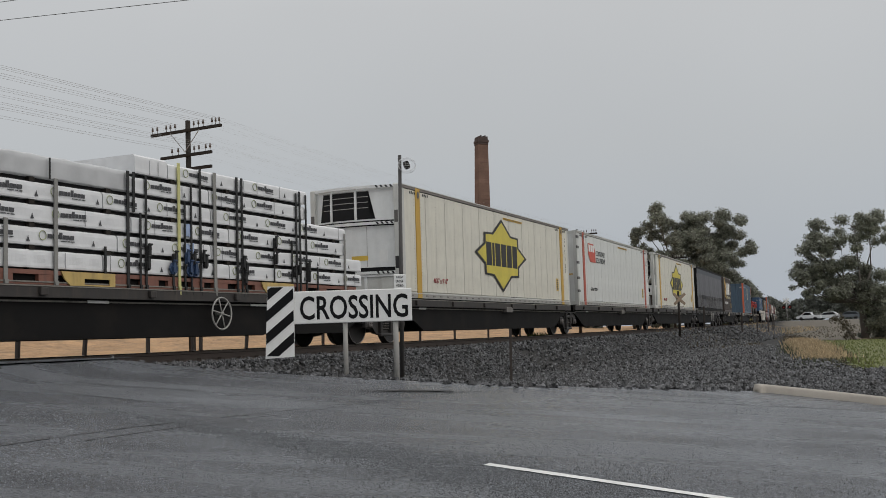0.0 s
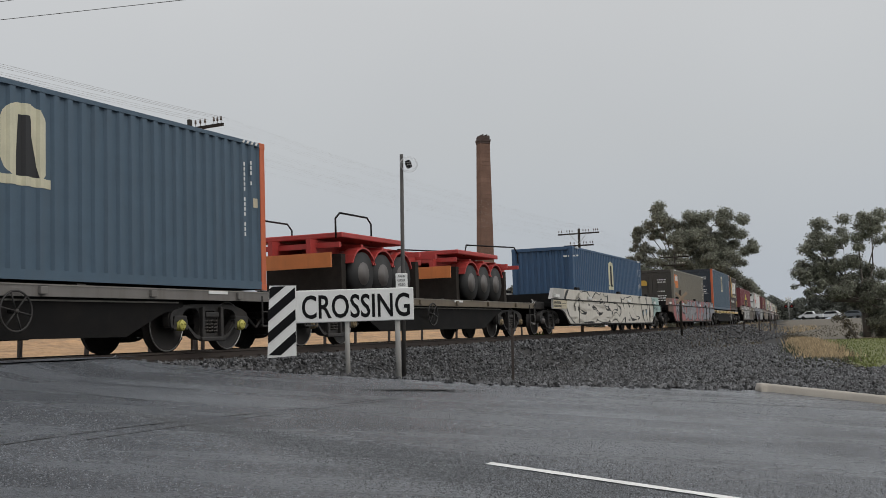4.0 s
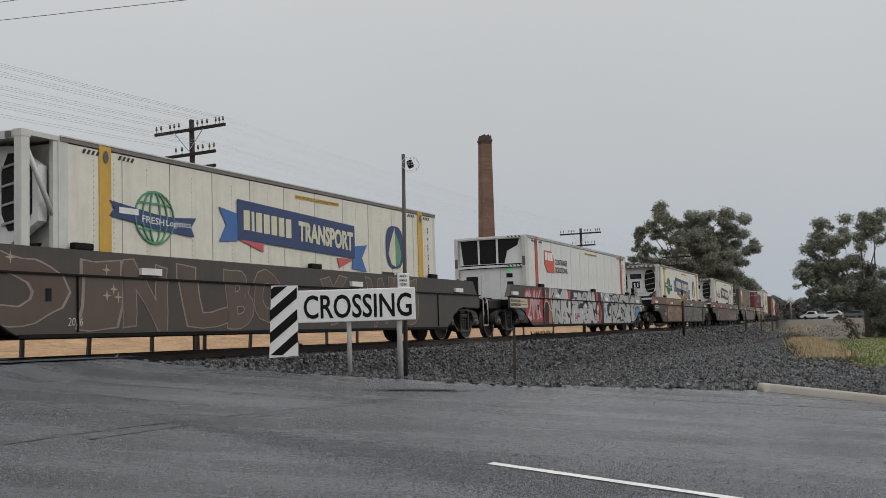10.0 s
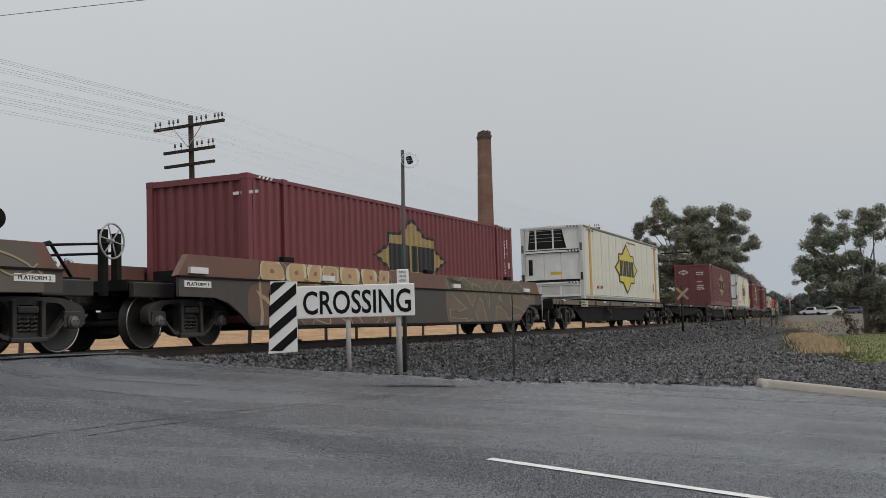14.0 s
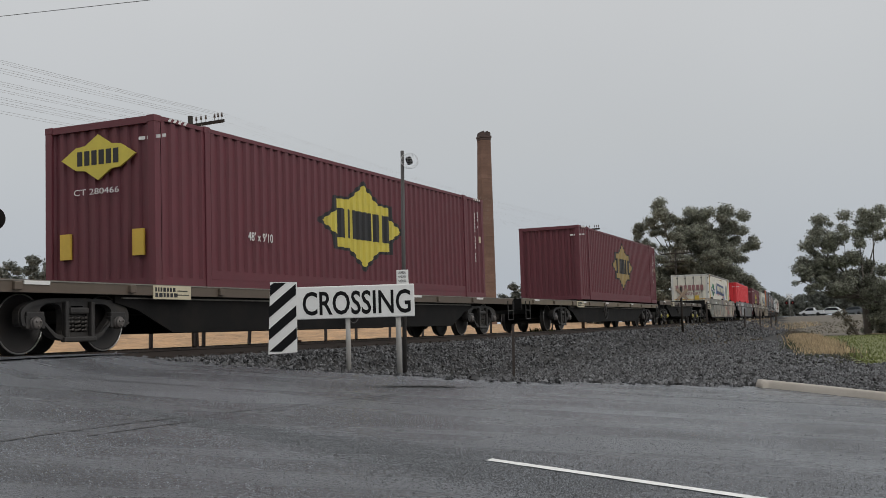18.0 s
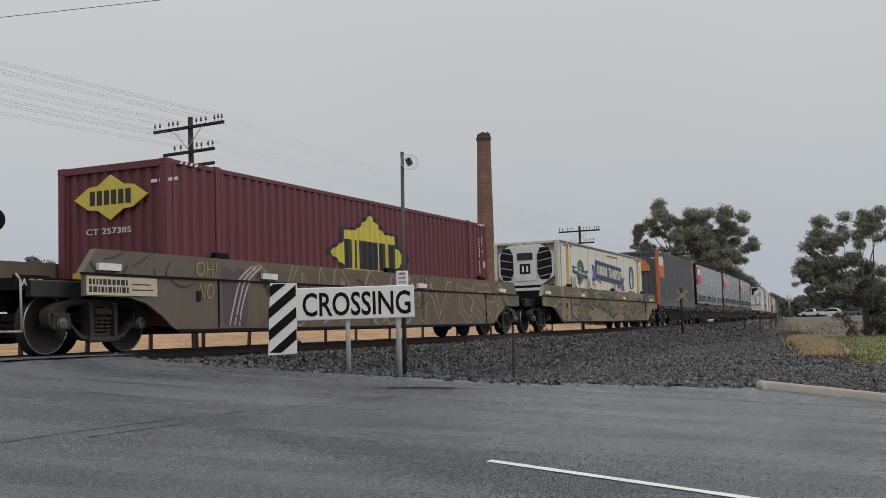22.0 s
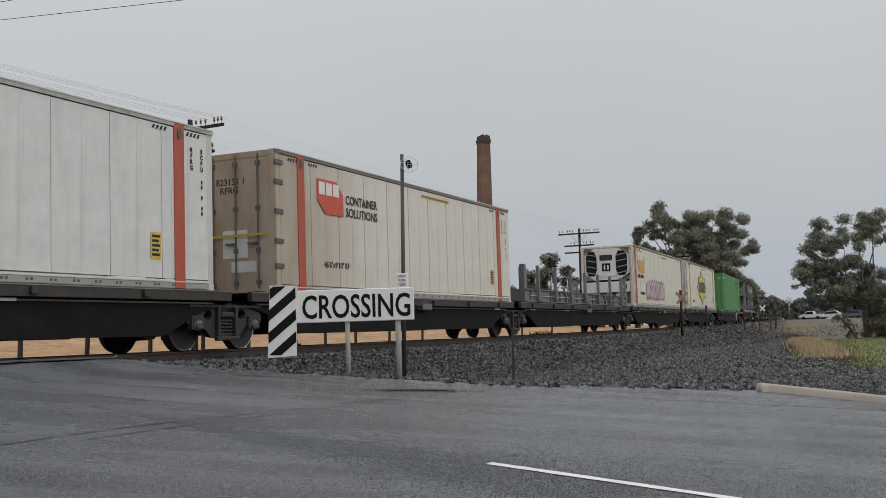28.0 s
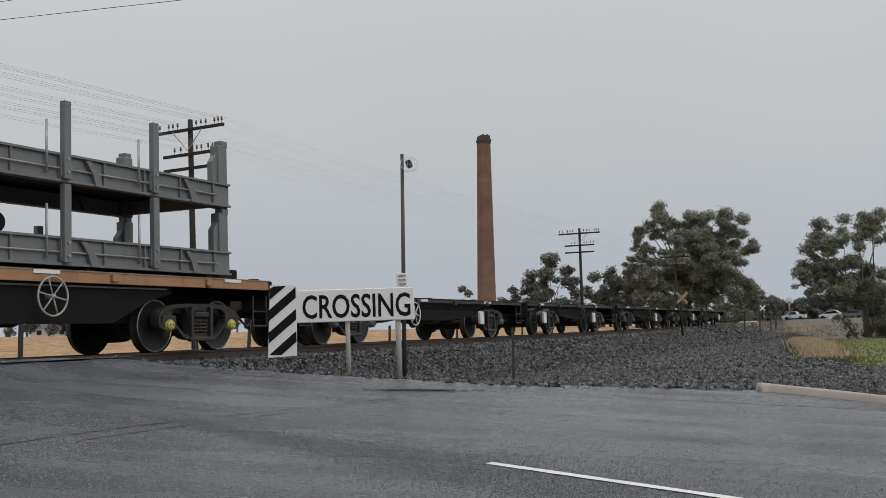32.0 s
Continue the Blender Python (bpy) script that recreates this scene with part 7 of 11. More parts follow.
# ---- level crossing signs and signals ----
def crossbuck(x, y, top, rot, label, pale, half):
    z = float(ground_z(np.array([x]), np.array([y]))[0])
    t = thing("crossbuck", label, "road sign", "crossbucks", "", pose(x, y, z, 0, 0, rot))
    part("post", tube(bmesh.new(), (0, 0, -0.2), (0, 0, top + 0.15), 0.06, 10), wood_pole, t, "weathered post", None, None, True)
    for a in (40, -40):
        part("blade", soft_box(bmesh.new(), -half, half, -0.02, 0.02, -half * 0.165, half * 0.165, 0.01), pale, t, "faded blade", pose(0, -0.08 if a > 0 else -0.12, top - 0.25, 0, a, 0))
    return t


faded = shade("faded_blade", (0.27, 0.20, 0.14), rough=0.7, dirt=0.5)
crossbuck(12.02, 54.0, 2.2, 20, "faded tan crossbuck sign on a weathered post", faded, 0.42)
crossbuck(50.8, 170.0, 2.6, 20, "white crossbuck sign at the far crossing", sign_white, 0.62)
sg = thing("crossing_signal", "level crossing signal mast with black round light targets", "rail signal", "crossing signals", "", pose(-10.74, 24.0, -0.1, 0, 0, 25))
part("mast", tube(bmesh.new(), (0, 0, -0.3), (0, 0, 3.9), 0.07, 12), galv, sg, "", None, None, True)
for dx in (-0.42, 0.42):
    part("light_target", tube(bmesh.new(), (dx, -0.06, 3.14), (dx, -0.09, 3.14), 0.28, 26), black_steel, sg, "black round light target")
    part("hood", tube(bmesh.new(), (dx, -0.09, 3.14), (dx, -0.35, 3.14), 0.12, 14, None, False), black_steel, sg)
lamp_red = bpy.data.materials.new("red_lamp")
lamp_red.use_nodes = True
lamp_red.node_tree.nodes["Principled BSDF"].inputs["Base Color"].default_value = (0.2, 0.02, 0.02, 1)
lamp_red.node_tree.nodes["Principled BSDF"].inputs["Emission Color"].default_value = (1.0, 0.05, 0.04, 1)
lamp_red.node_tree.nodes["Principled BSDF"].inputs["Emission Strength"].default_value = 0.09
zz = float(ground_z(np.array([66.5]), np.array([205.0]))[0])
sg = thing("crossing_signal", "far level crossing signal with red lights", "rail signal", "crossing signals", "", pose(66.5, 205.0, zz, 0, 0, -18))
part("mast", tube(bmesh.new(), (0, 0, -0.2), (0, 0, 4.6), 0.09, 10), galv, sg, "", None, None, True)
for dx in (-0.55, 0.55):
    part("light_target", tube(bmesh.new(), (dx, -0.06, 2.7), (dx, -0.1, 2.7), 0.36, 18), black_steel, sg, "black round light target")
    part("red_light", tube(bmesh.new(), (dx, -0.1, 2.7), (dx, -0.13, 2.7), 0.15, 14), lamp_red, sg, "lit red light")
for a in (40, -40):
    part("blade", soft_box(bmesh.new(), -0.75, 0.75, -0.03, 0.03, -0.11, 0.11, 0.01), sign_white, sg, "white crossbuck blade", pose(0, -0.12, 3.9, 0, a, 0))


# ---- telegraph poles and wires ----
PINS = ((8.72, (-1.72, -1.47, -1.0, -0.78, -0.54, 0.42, 0.66, 0.90, 1.34, 1.52, 1.7)), (7.72, (-0.72, -0.4, 0.42, 0.66, 1.0, 1.22)))


white_insulator = shade("white_insulator", (0.62, 0.62, 0.60), rough=0.3)


def telegraph_pole(x, y, lean, rot, far, drop):
    z = float(ground_z(np.array([x]), np.array([y]))[0])
    t = thing("telegraph_pole", "dark timber telegraph pole with three cross-arms and insulators", "telegraph pole", "telegraph poles", "", pose(x, y, z, 0, lean, rot))
    part("pole", tube(bmesh.new(), (0, 0, -0.6), (0, 0, 9.05 - drop - z), 0.14, 12, 0.10), wood_pole, t, "", None, None, True)
    z += drop
    for zz, half in ((8.62, 1.8), (7.62, 1.3), (7.05, 1.28)):
        part("cross_arm", soft_box(bmesh.new(), -half, half, -0.05, 0.05, -0.06, 0.06, 0.012), wood_pole, t, "", pose(0, -0.14, zz - z))
    br = bmesh.new()
    for sgn in (-1, 1):
        tube(br, (sgn * 0.75, -0.2, 8.58 - z), (0, -0.2, 7.75 - z), 0.018, 5)
    part("arm_brace", br, galv, t)
    for zz, offs in PINS if y < 200 else ():
        for o in offs:
            part("insulator", lambda q: (tube(q, (0, 0, -0.06), (0, 0, 0.1), 0.012, 5), tube(q, (0, 0, 0.08), (0, 0, 0.24), 0.045, 8, 0.03)), white_insulator if far else porcelain, t, "", pose(o, -0.14, zz - z), "insulator", True)
    return t


DROP = (0.0, 0.0, 0.55, 0.0, 0.0, 0.0)
POLES = []
for k in range(-1, 5):
    x, y = -9.95 + 21.3 * k, 42.0 + 46.0 * k
    if k >= 2:
        x, y = 28.6 + 19.8 * (k - 2), 131.0 + 59.0 * (k - 2)
    POLES.append((x, y))
for k, (x, y) in enumerate(POLES):
    telegraph_pole(x, y, (0, -0.6, 0.3, 0.5, 0, 0)[k], -27, k > 2, DROP[k])
wire_mat = shade("line_wire", (0.26, 0.255, 0.25), rough=0.6)
for zz, offs in PINS:
    for o in offs:
        b = bmesh.new()
        for k in range(len(POLES) - 1):
            (x0, y0), (x1, y1) = POLES[k], POLES[k + 1]
            c, s = math.cos(radians(-27)), math.sin(radians(-27))
            prev = None
            n = 14
            for i in range(n + 1):
                t = i / n
                p = (x0 + (x1 - x0) * t + o * c, y0 + (y1 - y0) * t + o * s, zz + 0.2 - DROP[k] * (1 - t) - DROP[k + 1] * t - 0.9 * 4 * t * (1 - t) * 0.45)
                if prev:
                    tube(b, prev, p, 0.0042 if k == 0 else 0.0015, 4, cap=False)
                prev = p
        solid("telegraph_wire", b, wire_mat, "thin telegraph wire sagging between poles", "wire", "telegraph wires")
# service cables over the road, slung between two poles
for (xa, ya, za), (xb, yb, zb), sag in (((-13.0, 26.0, 8.2), (12.0, 16.0, 6.707), 0.0), ((-13.1, 26.1, 8.621), (12.1, 16.1, 7.693), 0.0)):
    b = bmesh.new()
    prev = None
    for i in range(25):
        t = i / 24
        p = Vector((xa + (xb - xa) * t, ya + (yb - ya) * t, za + (zb - za) * t))
        ring = [b.verts.new(p + Vector((0, 0.007 * math.cos(k * 1.0472), 0.007 * math.sin(k * 1.0472)))) for k in range(6)]
        if prev:
            for k in range(6):
                b.faces.new((prev[k], prev[(k + 1) % 6], ring[(k + 1) % 6], ring[k]))
        prev = ring
    solid("service_cable", b, rubber, "dark overhead cable crossing the road", "cable", "service cables")
for x, y, top in ((-13.05, 26.05, 8.621), (12.05, 16.05, 7.693)):
    z = float(ground_z(np.array([x]), np.array([y]))[0])
    solid("service_pole", tube(bmesh.new(), (0, 0, -0.5), (0, 0, top - z + 0.3), 0.13, 12, 0.09), wood_pole, "dark timber pole carrying the service cables", "pole", "service poles", "", pose(x, y, z), True)


# ---- chimney ----
chim = thing("brick_chimney", "tall tapered brick chimney, dark-stained at its top", "chimney", "", "", pose(5.45, 140.0, 0.6, 0, 0.9, 20))
H = 25.45
n = 46
mortar = shade("mortar_band", (0.12, 0.08, 0.06), rough=0.9, var=0.2)
for i in range(n):
    z0, z1 = H * i / n, H * (i + 1) / n - 0.012
    w0, w1 = 0.99 - 0.31 * i / n, 0.99 - 0.31 * (i + 1) / n
    b = bmesh.new()
    v = [b.verts.new((sx_ * w, sy_ * w, z)) for w, z in ((w0, z0), (w1, z1)) for sx_, sy_ in ((-1, -1), (1, -1), (1, 1), (-1, 1))]
    for f in ((3, 2, 1, 0), (4, 5, 6, 7), (0, 1, 5, 4), (1, 2, 6, 5), (2, 3, 7, 6), (3, 0, 4, 7)):
        b.faces.new([v[j] for j in f])
    part("brick_course", b, brick_mat, chim)
part("core", box(bmesh.new(), -0.64, 0.64, -0.64, 0.64, 0, H - 0.1), mortar, chim)
cap = bmesh.new()
for z0, z1, w in ((H - 0.9, H - 0.6, 0.74), (H - 0.6, H - 0.3, 0.80), (H - 0.3, H + 0.1, 0.70)):
    soft_box(cap, -w, w, -w, w, z0, z1, 0.04)
for k in range(5):
    a = -0.62 + 0.28 * k
    box(cap, a, a + 0.16, -0.66, 0.66, H + 0.1, H + 0.1 + 0.12 * (1 + k % 2))
part("cap", cap, shade("sooty_brick", (0.07, 0.05, 0.045), rough=0.9, var=0.3, scale=2), chim, "corbelled sooty cap")


# ---- trees ----
def leaves(clumps, density, size, seed, material, name="crown"):
    """Small leaves on the shells of the clumps, most of them facing outwards and up."""
    rs = np.random.RandomState(seed)
    V, F = [], []
    base = 0
    for (cx, cy, cz, r) in clumps:
        n = int(density * r * r)
        out = rs.normal(0, 1, (n, 3))
        out /= np.linalg.norm(out, axis=1)[:, None]
        p = out * np.array([1.0, 1.0, 0.72]) * r * rs.uniform(0.15, 1.15, (n, 1)) ** 0.6 + rs.normal(0, 0.16 * r, (n, 3))
        p += np.array([cx, cy, cz])
        nrm = out + np.array([0, 0, 0.55]) + rs.normal(0, 0.55, (n, 3))
        nrm /= np.linalg.norm(nrm, axis=1)[:, None]
        u = np.cross(nrm, rs.normal(0, 1, (n, 3)))
        u /= np.linalg.norm(u, axis=1)[:, None]
        w = np.cross(nrm, u)
        sz = size * rs.uniform(0.6, 1.4, (n, 1))
        quad = np.stack([p - u * sz, p - w * sz * 0.42, p + u * sz, p + w * sz * 0.42], 1)
        V.append(quad.reshape(-1, 3))
        F.append(base + np.arange(n * 4).reshape(-1, 4))
        base += n * 4
    return cloud(name, np.concatenate(V), np.concatenate(F), material)


def tufts(clumps, fill, seed):
    """Break each large clump into many small ones scattered through it."""
    rnd = random.Random(seed)
    out = []
    for cx, cy, cz, r in clumps:
        rs_ = min(fill, r * 0.6)
        for _ in range(max(2, int((r / rs_) ** 2 * 2.1))):
            a, q = rnd.uniform(0, 6.28), math.sqrt(rnd.random()) * r * 1.2
            d = math.sqrt(max(0.1, r * r - q * q))
            out.append((cx + q * math.cos(a), cy + rnd.uniform(-d, d), cz + q * math.sin(a) * 0.95, rs_ * rnd.uniform(0.6, 1.25)))
    return out


def tree(x, y, clumps, label, density=60, size=0.22, seed=0, trunk=0.35, mat=None, fill=0.9):
    z = float(ground_z(np.array([x]), np.array([y]), 0.0)[0])
    t = thing("gum_tree", label, "tree", "gum trees", "", pose(x, y, z))
    rnd = random.Random(seed)
    top = max(c[2] for c in clumps)
    b = bmesh.new()
    f = Vector((rnd.uniform(-0.4, 0.4), rnd.uniform(-0.3, 0.3), top * 0.33))
    tube(b, (0, 0, -0.3), f, trunk, 9, trunk * 0.7)
    for cx, cy, cz, r in clumps:
        tip = Vector((cx, cy, cz))
        mid = f.lerp(tip, 0.5) + Vector((rnd.uniform(-0.6, 0.6), rnd.uniform(-0.5, 0.5), rnd.uniform(-0.8, 0.1)))
        tube(b, f, mid, trunk * 0.34, 7, trunk * 0.18)
        tube(b, mid, tip, trunk * 0.18, 6, trunk * 0.05)
        for _ in range(3):
            tube(b, tip, tip + Vector((rnd.uniform(-1, 1), rnd.uniform(-1, 1), rnd.uniform(-0.3, 1))) * r * 0.8, trunk * 0.09, 5, 0.02)
    part("trunk", b, bark, t, "pale branching trunk", None, None, True)
    me = leaves(tufts(clumps, fill, seed), density, size, seed, None)
    part("crown", me, mat or leaf, t, "open grey-green leaf crown")
    return t


def clumps_of(spec, base_px, ground_py, scale, seed):
    rnd = random.Random(seed)
    return [((a - base_px) / scale, rnd.uniform(-0.5, 0.5) * r / scale * 2, (ground_py - b) / scale, r / scale) for a, b, r in spec]


tree(34.6, 150.0, clumps_of(((1165, 370, 20), (1188, 376, 15), (1147, 392, 15), (1130, 405, 14), (1122, 432, 16), (1143, 428, 13), (1112, 462, 12), (1170, 402, 12), (1196, 412, 18), (1128, 452, 16), (1228, 398, 28), (1262, 390, 30), (1298, 398, 28), (1318, 428, 16), (1240, 440, 38), (1290, 450, 30), (1180, 465, 40), (1230, 492, 44), (1288, 498, 28), (1205, 440, 34), (1262, 462, 38), (1140, 478, 28), (1275, 415, 24), (1210, 470, 36), (1160, 505, 34), (1200, 535, 40), (1262, 530, 36), (1305, 510, 20), (1295, 545, 22)), 1215, 572, 12.48, 1), "large spreading gum tree with a gappy grey-green crown", 640, 0.165, 3, 0.5, None, 0.95)
tree(27.0, 68.0, clumps_of(((1440, 432, 20), (1475, 412, 28), (1512, 400, 22), (1540, 398, 22), (1566, 405, 26), (1425, 462, 20), (1465, 458, 24), (1415, 500, 14), (1445, 492, 20), (1500, 492, 28), (1548, 500, 26), (1560, 530, 42), (1548, 565, 22), (1605, 520, 46), (1590, 575, 30), (1552, 585, 18), (1490, 515, 18), (1575, 555, 40), (1452, 440, 24), (1490, 440, 30), (1428, 505, 13), (1470, 505, 24), (1455, 475, 24), (1515, 512, 22), (1475, 520, 14), (1530, 500, 34)), 1528, 597, 27.5, 2), "broad gum tree with dense dark leaves to the ground", 1900, 0.082, 4, 0.26, None, 0.44)
tree(15.0, 150.0, clumps_of(((945, 478, 18), (970, 468, 18), (1000, 470, 10), (985, 500, 28), (945, 508, 22), (960, 535, 24), (1005, 530, 20)), 970, 575, 12.48, 3), "rounded gum tree behind the railway", 300, 0.24, 5, 0.3, leaf_far)
tree(24.0, 155.0, clumps_of(((1075, 498, 22), (1105, 492, 22), (1055, 520, 18), (1095, 525, 28), (1060, 548, 20)), 1085, 575, 12.1, 4), "low gum tree behind the railway", 300, 0.24, 6, 0.3, leaf_far)
tree(28.5, 158.0, clumps_of(((1140, 512, 24), (1125, 535, 22), (1165, 540, 26)), 1140, 575, 11.9, 5), "low gum tree behind the railway", 300, 0.24, 7, 0.25, leaf_far)
tree(9.6, 152.0, clumps_of(((905, 520, 13), (895, 535, 14), (918, 535, 12)), 905, 578, 12.3, 6), "small gum tree behind the railway", 300, 0.24, 8, 0.2, leaf_far)
for i, (px, py, r) in enumerate(((12, 498, 17), (45, 490, 20), (82, 486, 20), (112, 490, 16), (130, 500, 14), (272, 512, 13), (300, 510, 13), (415, 515, 12), (820, 528, 10))):
    x = (px - 784) / 1872 * 170
    z = (603 - (px - 784) * 0.031 - py) / 1872 * 170
    tree(x, 170.0, [(0, 0, z * 0.9, r / 11), (1.0, 0.5, z * 0.62, r / 11), (-0.9, 0, z * 0.6, r / 12), (0.2, 0.3, z * 0.3, r / 12)], "distant dark gum tree on the skyline", 250, 0.26, 20 + i, 0.2, leaf_far)
for i, (px, top, r, d) in enumerate(((1335, 522, 14, 230), (1352, 535, 14, 260), (1372, 540, 12, 280), (1396, 536, 12, 300), (1416, 540, 11, 300), (1438, 528, 15, 280), (1466, 536, 16, 280), (1500, 535, 18, 250), (1536, 530, 20, 250), (1318, 505, 16, 210), (1570, 535, 20, 250))):
    x = (px - 784) / 1872 * d
    k = 1872 / d
    z = (566 - top) / k
    tree(x, d, [(0, 0, z, r / k), (1.5, 0.5, z * 0.7, r / k), (-1.5, 0, z * 0.65, r / k), (0.2, 0.3, z * 0.35, r * 1.2 / k)], "far grey-green gum tree beside the road", 200, 0.34, 40 + i, 0.25, leaf_far)

# shrubs, grasses
sh = thing("leaning_shrub", "brown half-dead leaning shrub at the grass edge", "shrub", "", "", pose(25.2, 66.5, float(ground_z(np.array([25.2]), np.array([66.5]))[0])))
part("stem", tube(tube(bmesh.new(), (0.6, 0, -0.1), (0.1, 0, 0.7), 0.12, 7, 0.08), (0.1, 0, 0.7), (-0.6, 0, 1.5), 0.08, 6, 0.03), bark, sh)
part("foliage", leaves([(-0.5, 0, 1.4, 0.4), (-0.15, 0, 1.1, 0.42), (0.1, 0, 0.75, 0.45), (0.3, 0, 0.4, 0.35), (-0.75, 0, 1.25, 0.26), (0.1, 0.2, 0.2, 0.3)], 620, 0.08, 71, None, "foliage"), leaf_brown, sh)


def blades(name, n, region, hgt, material, label, seed, wid=0.02, taper=False):
    rs = np.random.RandomState(seed)
    x, y = region(rs, n)
    z = ground_z(x, y) - 0.02
    m = len(x)
    h = rs.uniform(hgt[0], hgt[1], m) * (np.clip((y - 26.5) / 14.0, 0.22, 1.0) if taper else 1.0)
    a = rs.uniform(0, 6.28, m)
    lx, ly = rs.normal(0, 0.25, m) * h, rs.normal(0, 0.25, m) * h
    w = wid * rs.uniform(0.6, 1.5, m)
    v = np.stack([np.stack([x - w * np.cos(a), y - w * np.sin(a), z], 1), np.stack([x + w * np.cos(a), y + w * np.sin(a), z], 1), np.stack([x + lx * 0.4 + w * 0.6, y + ly * 0.4, z + h * 0.6], 1), np.stack([x + lx, y + ly, z + h], 1)], 1)
    f = np.arange(m * 4).reshape(-1, 4)
    return tagged(new(name, cloud(name, v.reshape(-1, 3), f, material)), label, "grass", "", "stuff")


def patch(cx, cy, rx_, ry_, ang=0.0):
    def f(rs, n):
        t, r = rs.uniform(0, 6.28, n), np.sqrt(rs.uniform(0, 1, n))
        u, w = rx_ * r * np.cos(t), ry_ * r * np.sin(t)
        c, s = math.cos(ang), math.sin(ang)
        return cx + u * c - w * s, cy + u * s + w * c
    return f


def verge_x(y):
    """The line of dry grass between gravel and lawn."""
    return 10.4 + (y - 28.0) * 0.298


def lawn_keep(x, y):
    return (x > verge_x(y) + 0.4) & (y > 25.5) & (y < 66) & (x < 60)


sheet("lawn", np.linspace(8, 60, 130), np.linspace(24, 68, 90), 0.012, shade("lawn_green", (0.105, 0.118, 0.034), rough=0.85, var=0.3, scale=0.5, fine=12, bump=0.03, dirt=0.5, dirt_col=(0.20, 0.17, 0.06)), "green mown grass beside the verge", "lawn", lawn_keep)
sheet("path", np.linspace(23, 60, 50), np.linspace(66, 74, 14), 0.06, shade("bare_earth", (0.30, 0.22, 0.14), rough=0.9, var=0.2, scale=0.8), "bare pale earth under the tree", "path", lambda x, y: ((y - 66.2) * 1.2 < x - 24.8) & (y < 69.0 + np.sin(x * 1.3) * 0.5))


def along_verge(y0, y1, side, spread):
    def f(rs, n):
        y = y0 + (y1 - y0) * rs.uniform(0, 1, n) ** 1.2
        return verge_x(y) + side + rs.normal(0, spread, n), y
    return f


def on_lawn(rs, n):
    y = rs.uniform(26, 66, n)
    return verge_x(y) + 0.5 + rs.uniform(0, 1, n) ** 2 * 18, y


blades("dry_grass", 7500, along_verge(33, 58, 0.0, 0.36), (0.18, 0.46), dry_grass, "tall dry tan grass along the verge", 5, 0.016, True)
blades("dry_grass", 2200, along_verge(27, 74, 0.25, 0.4), (0.12, 0.4), leaf_brown, "low brown weeds along the verge", 6, 0.018, True)
blades("green_grass", 3600, along_verge(26, 52, -0.35, 0.4), (0.1, 0.3), shade("dark_weeds", (0.05, 0.06, 0.03), rough=0.8, island=0.3), "dark green weeds in the verge", 16, 0.02, True)
blades("green_grass", 14000, on_lawn, (0.04, 0.11), green_grass, "short green grass", 7, 0.025)
blades("dry_grass", 900, patch(13.2, 66.0, 14.0, 2.6, radians(68)), (0.06, 0.24), dry_grass, "sparse dry weeds at the foot of the ballast", 8, 0.025)
blades("dry_grass", 500, patch(15.5, 62.0, 12.0, 3.0, radians(72)), (0.06, 0.22), leaf_brown, "sparse brown weeds at the foot of the ballast", 9, 0.025)
blades("green_grass", 160, patch(3.7, 40.5, 0.5, 0.4), (0.15, 0.4), green_grass, "small weed tuft behind the track", 10, 0.02)


# ---- far vehicles and buildings ----
car_white = shade("car_white", (0.68, 0.69, 0.70), rough=0.25, var=0.04)
car_silver = shade("car_grey", (0.12, 0.13, 0.14), rough=0.25, var=0.05)


def car(x, y, rot, mat, label, ute=False, lead=False):
    z = float(ground_z(np.array([x]), np.array([y]))[0])
    c = thing("utility_truck" if ute else "car", label, "car", "waiting cars", "", pose(x, y, z, 0, 0, rot))
    prof = [(-2.35, 0.35), (2.3, 0.35), (2.4, 0.75), (1.5, 0.98), (0.75, 1.62), (-0.5, 1.66), (-0.75, 1.05), (-2.35, 1.02)] if ute else [(-2.25, 0.35), (2.2, 0.35), (2.3, 0.75), (1.35, 0.98), (0.6, 1.58), (-1.4, 1.64), (-2.1, 1.05), (-2.3, 0.95)]
    b = slab(bmesh.new(), prof, -0.9, 0.9)
    bmesh.ops.bevel(b, geom=b.edges[:], offset=0.06, segments=2, affect="EDGES")
    part("body", b, mat, c)
    gl = [(1.28, 1.02), (0.62, 1.52), (-0.45, 1.55), (-0.55, 1.05)] if ute else [(1.2, 1.0), (0.55, 1.48), (-1.3, 1.52), (-1.75, 1.05)]
    for sgn in (-1, 1):
        part("side_window", slab(bmesh.new(), gl, sgn * 0.9 - 0.012, sgn * 0.9 + 0.012), glass_dark, c)
        for xx in (-1.35, 1.4):
            part("wheel", lambda q: tube(q, (0, -0.1, 0), (0, 0.1, 0), 0.34, 18), rubber, c, "", pose(xx, sgn * 0.84, 0.34), "car_wheel", True)
    part("windscreen", slab(bmesh.new(), [(1.36, 1.0), (1.40, 1.02), (0.78, 1.58), (0.72, 1.56)], -0.7, 0.7), glass_dark, c)
    return c


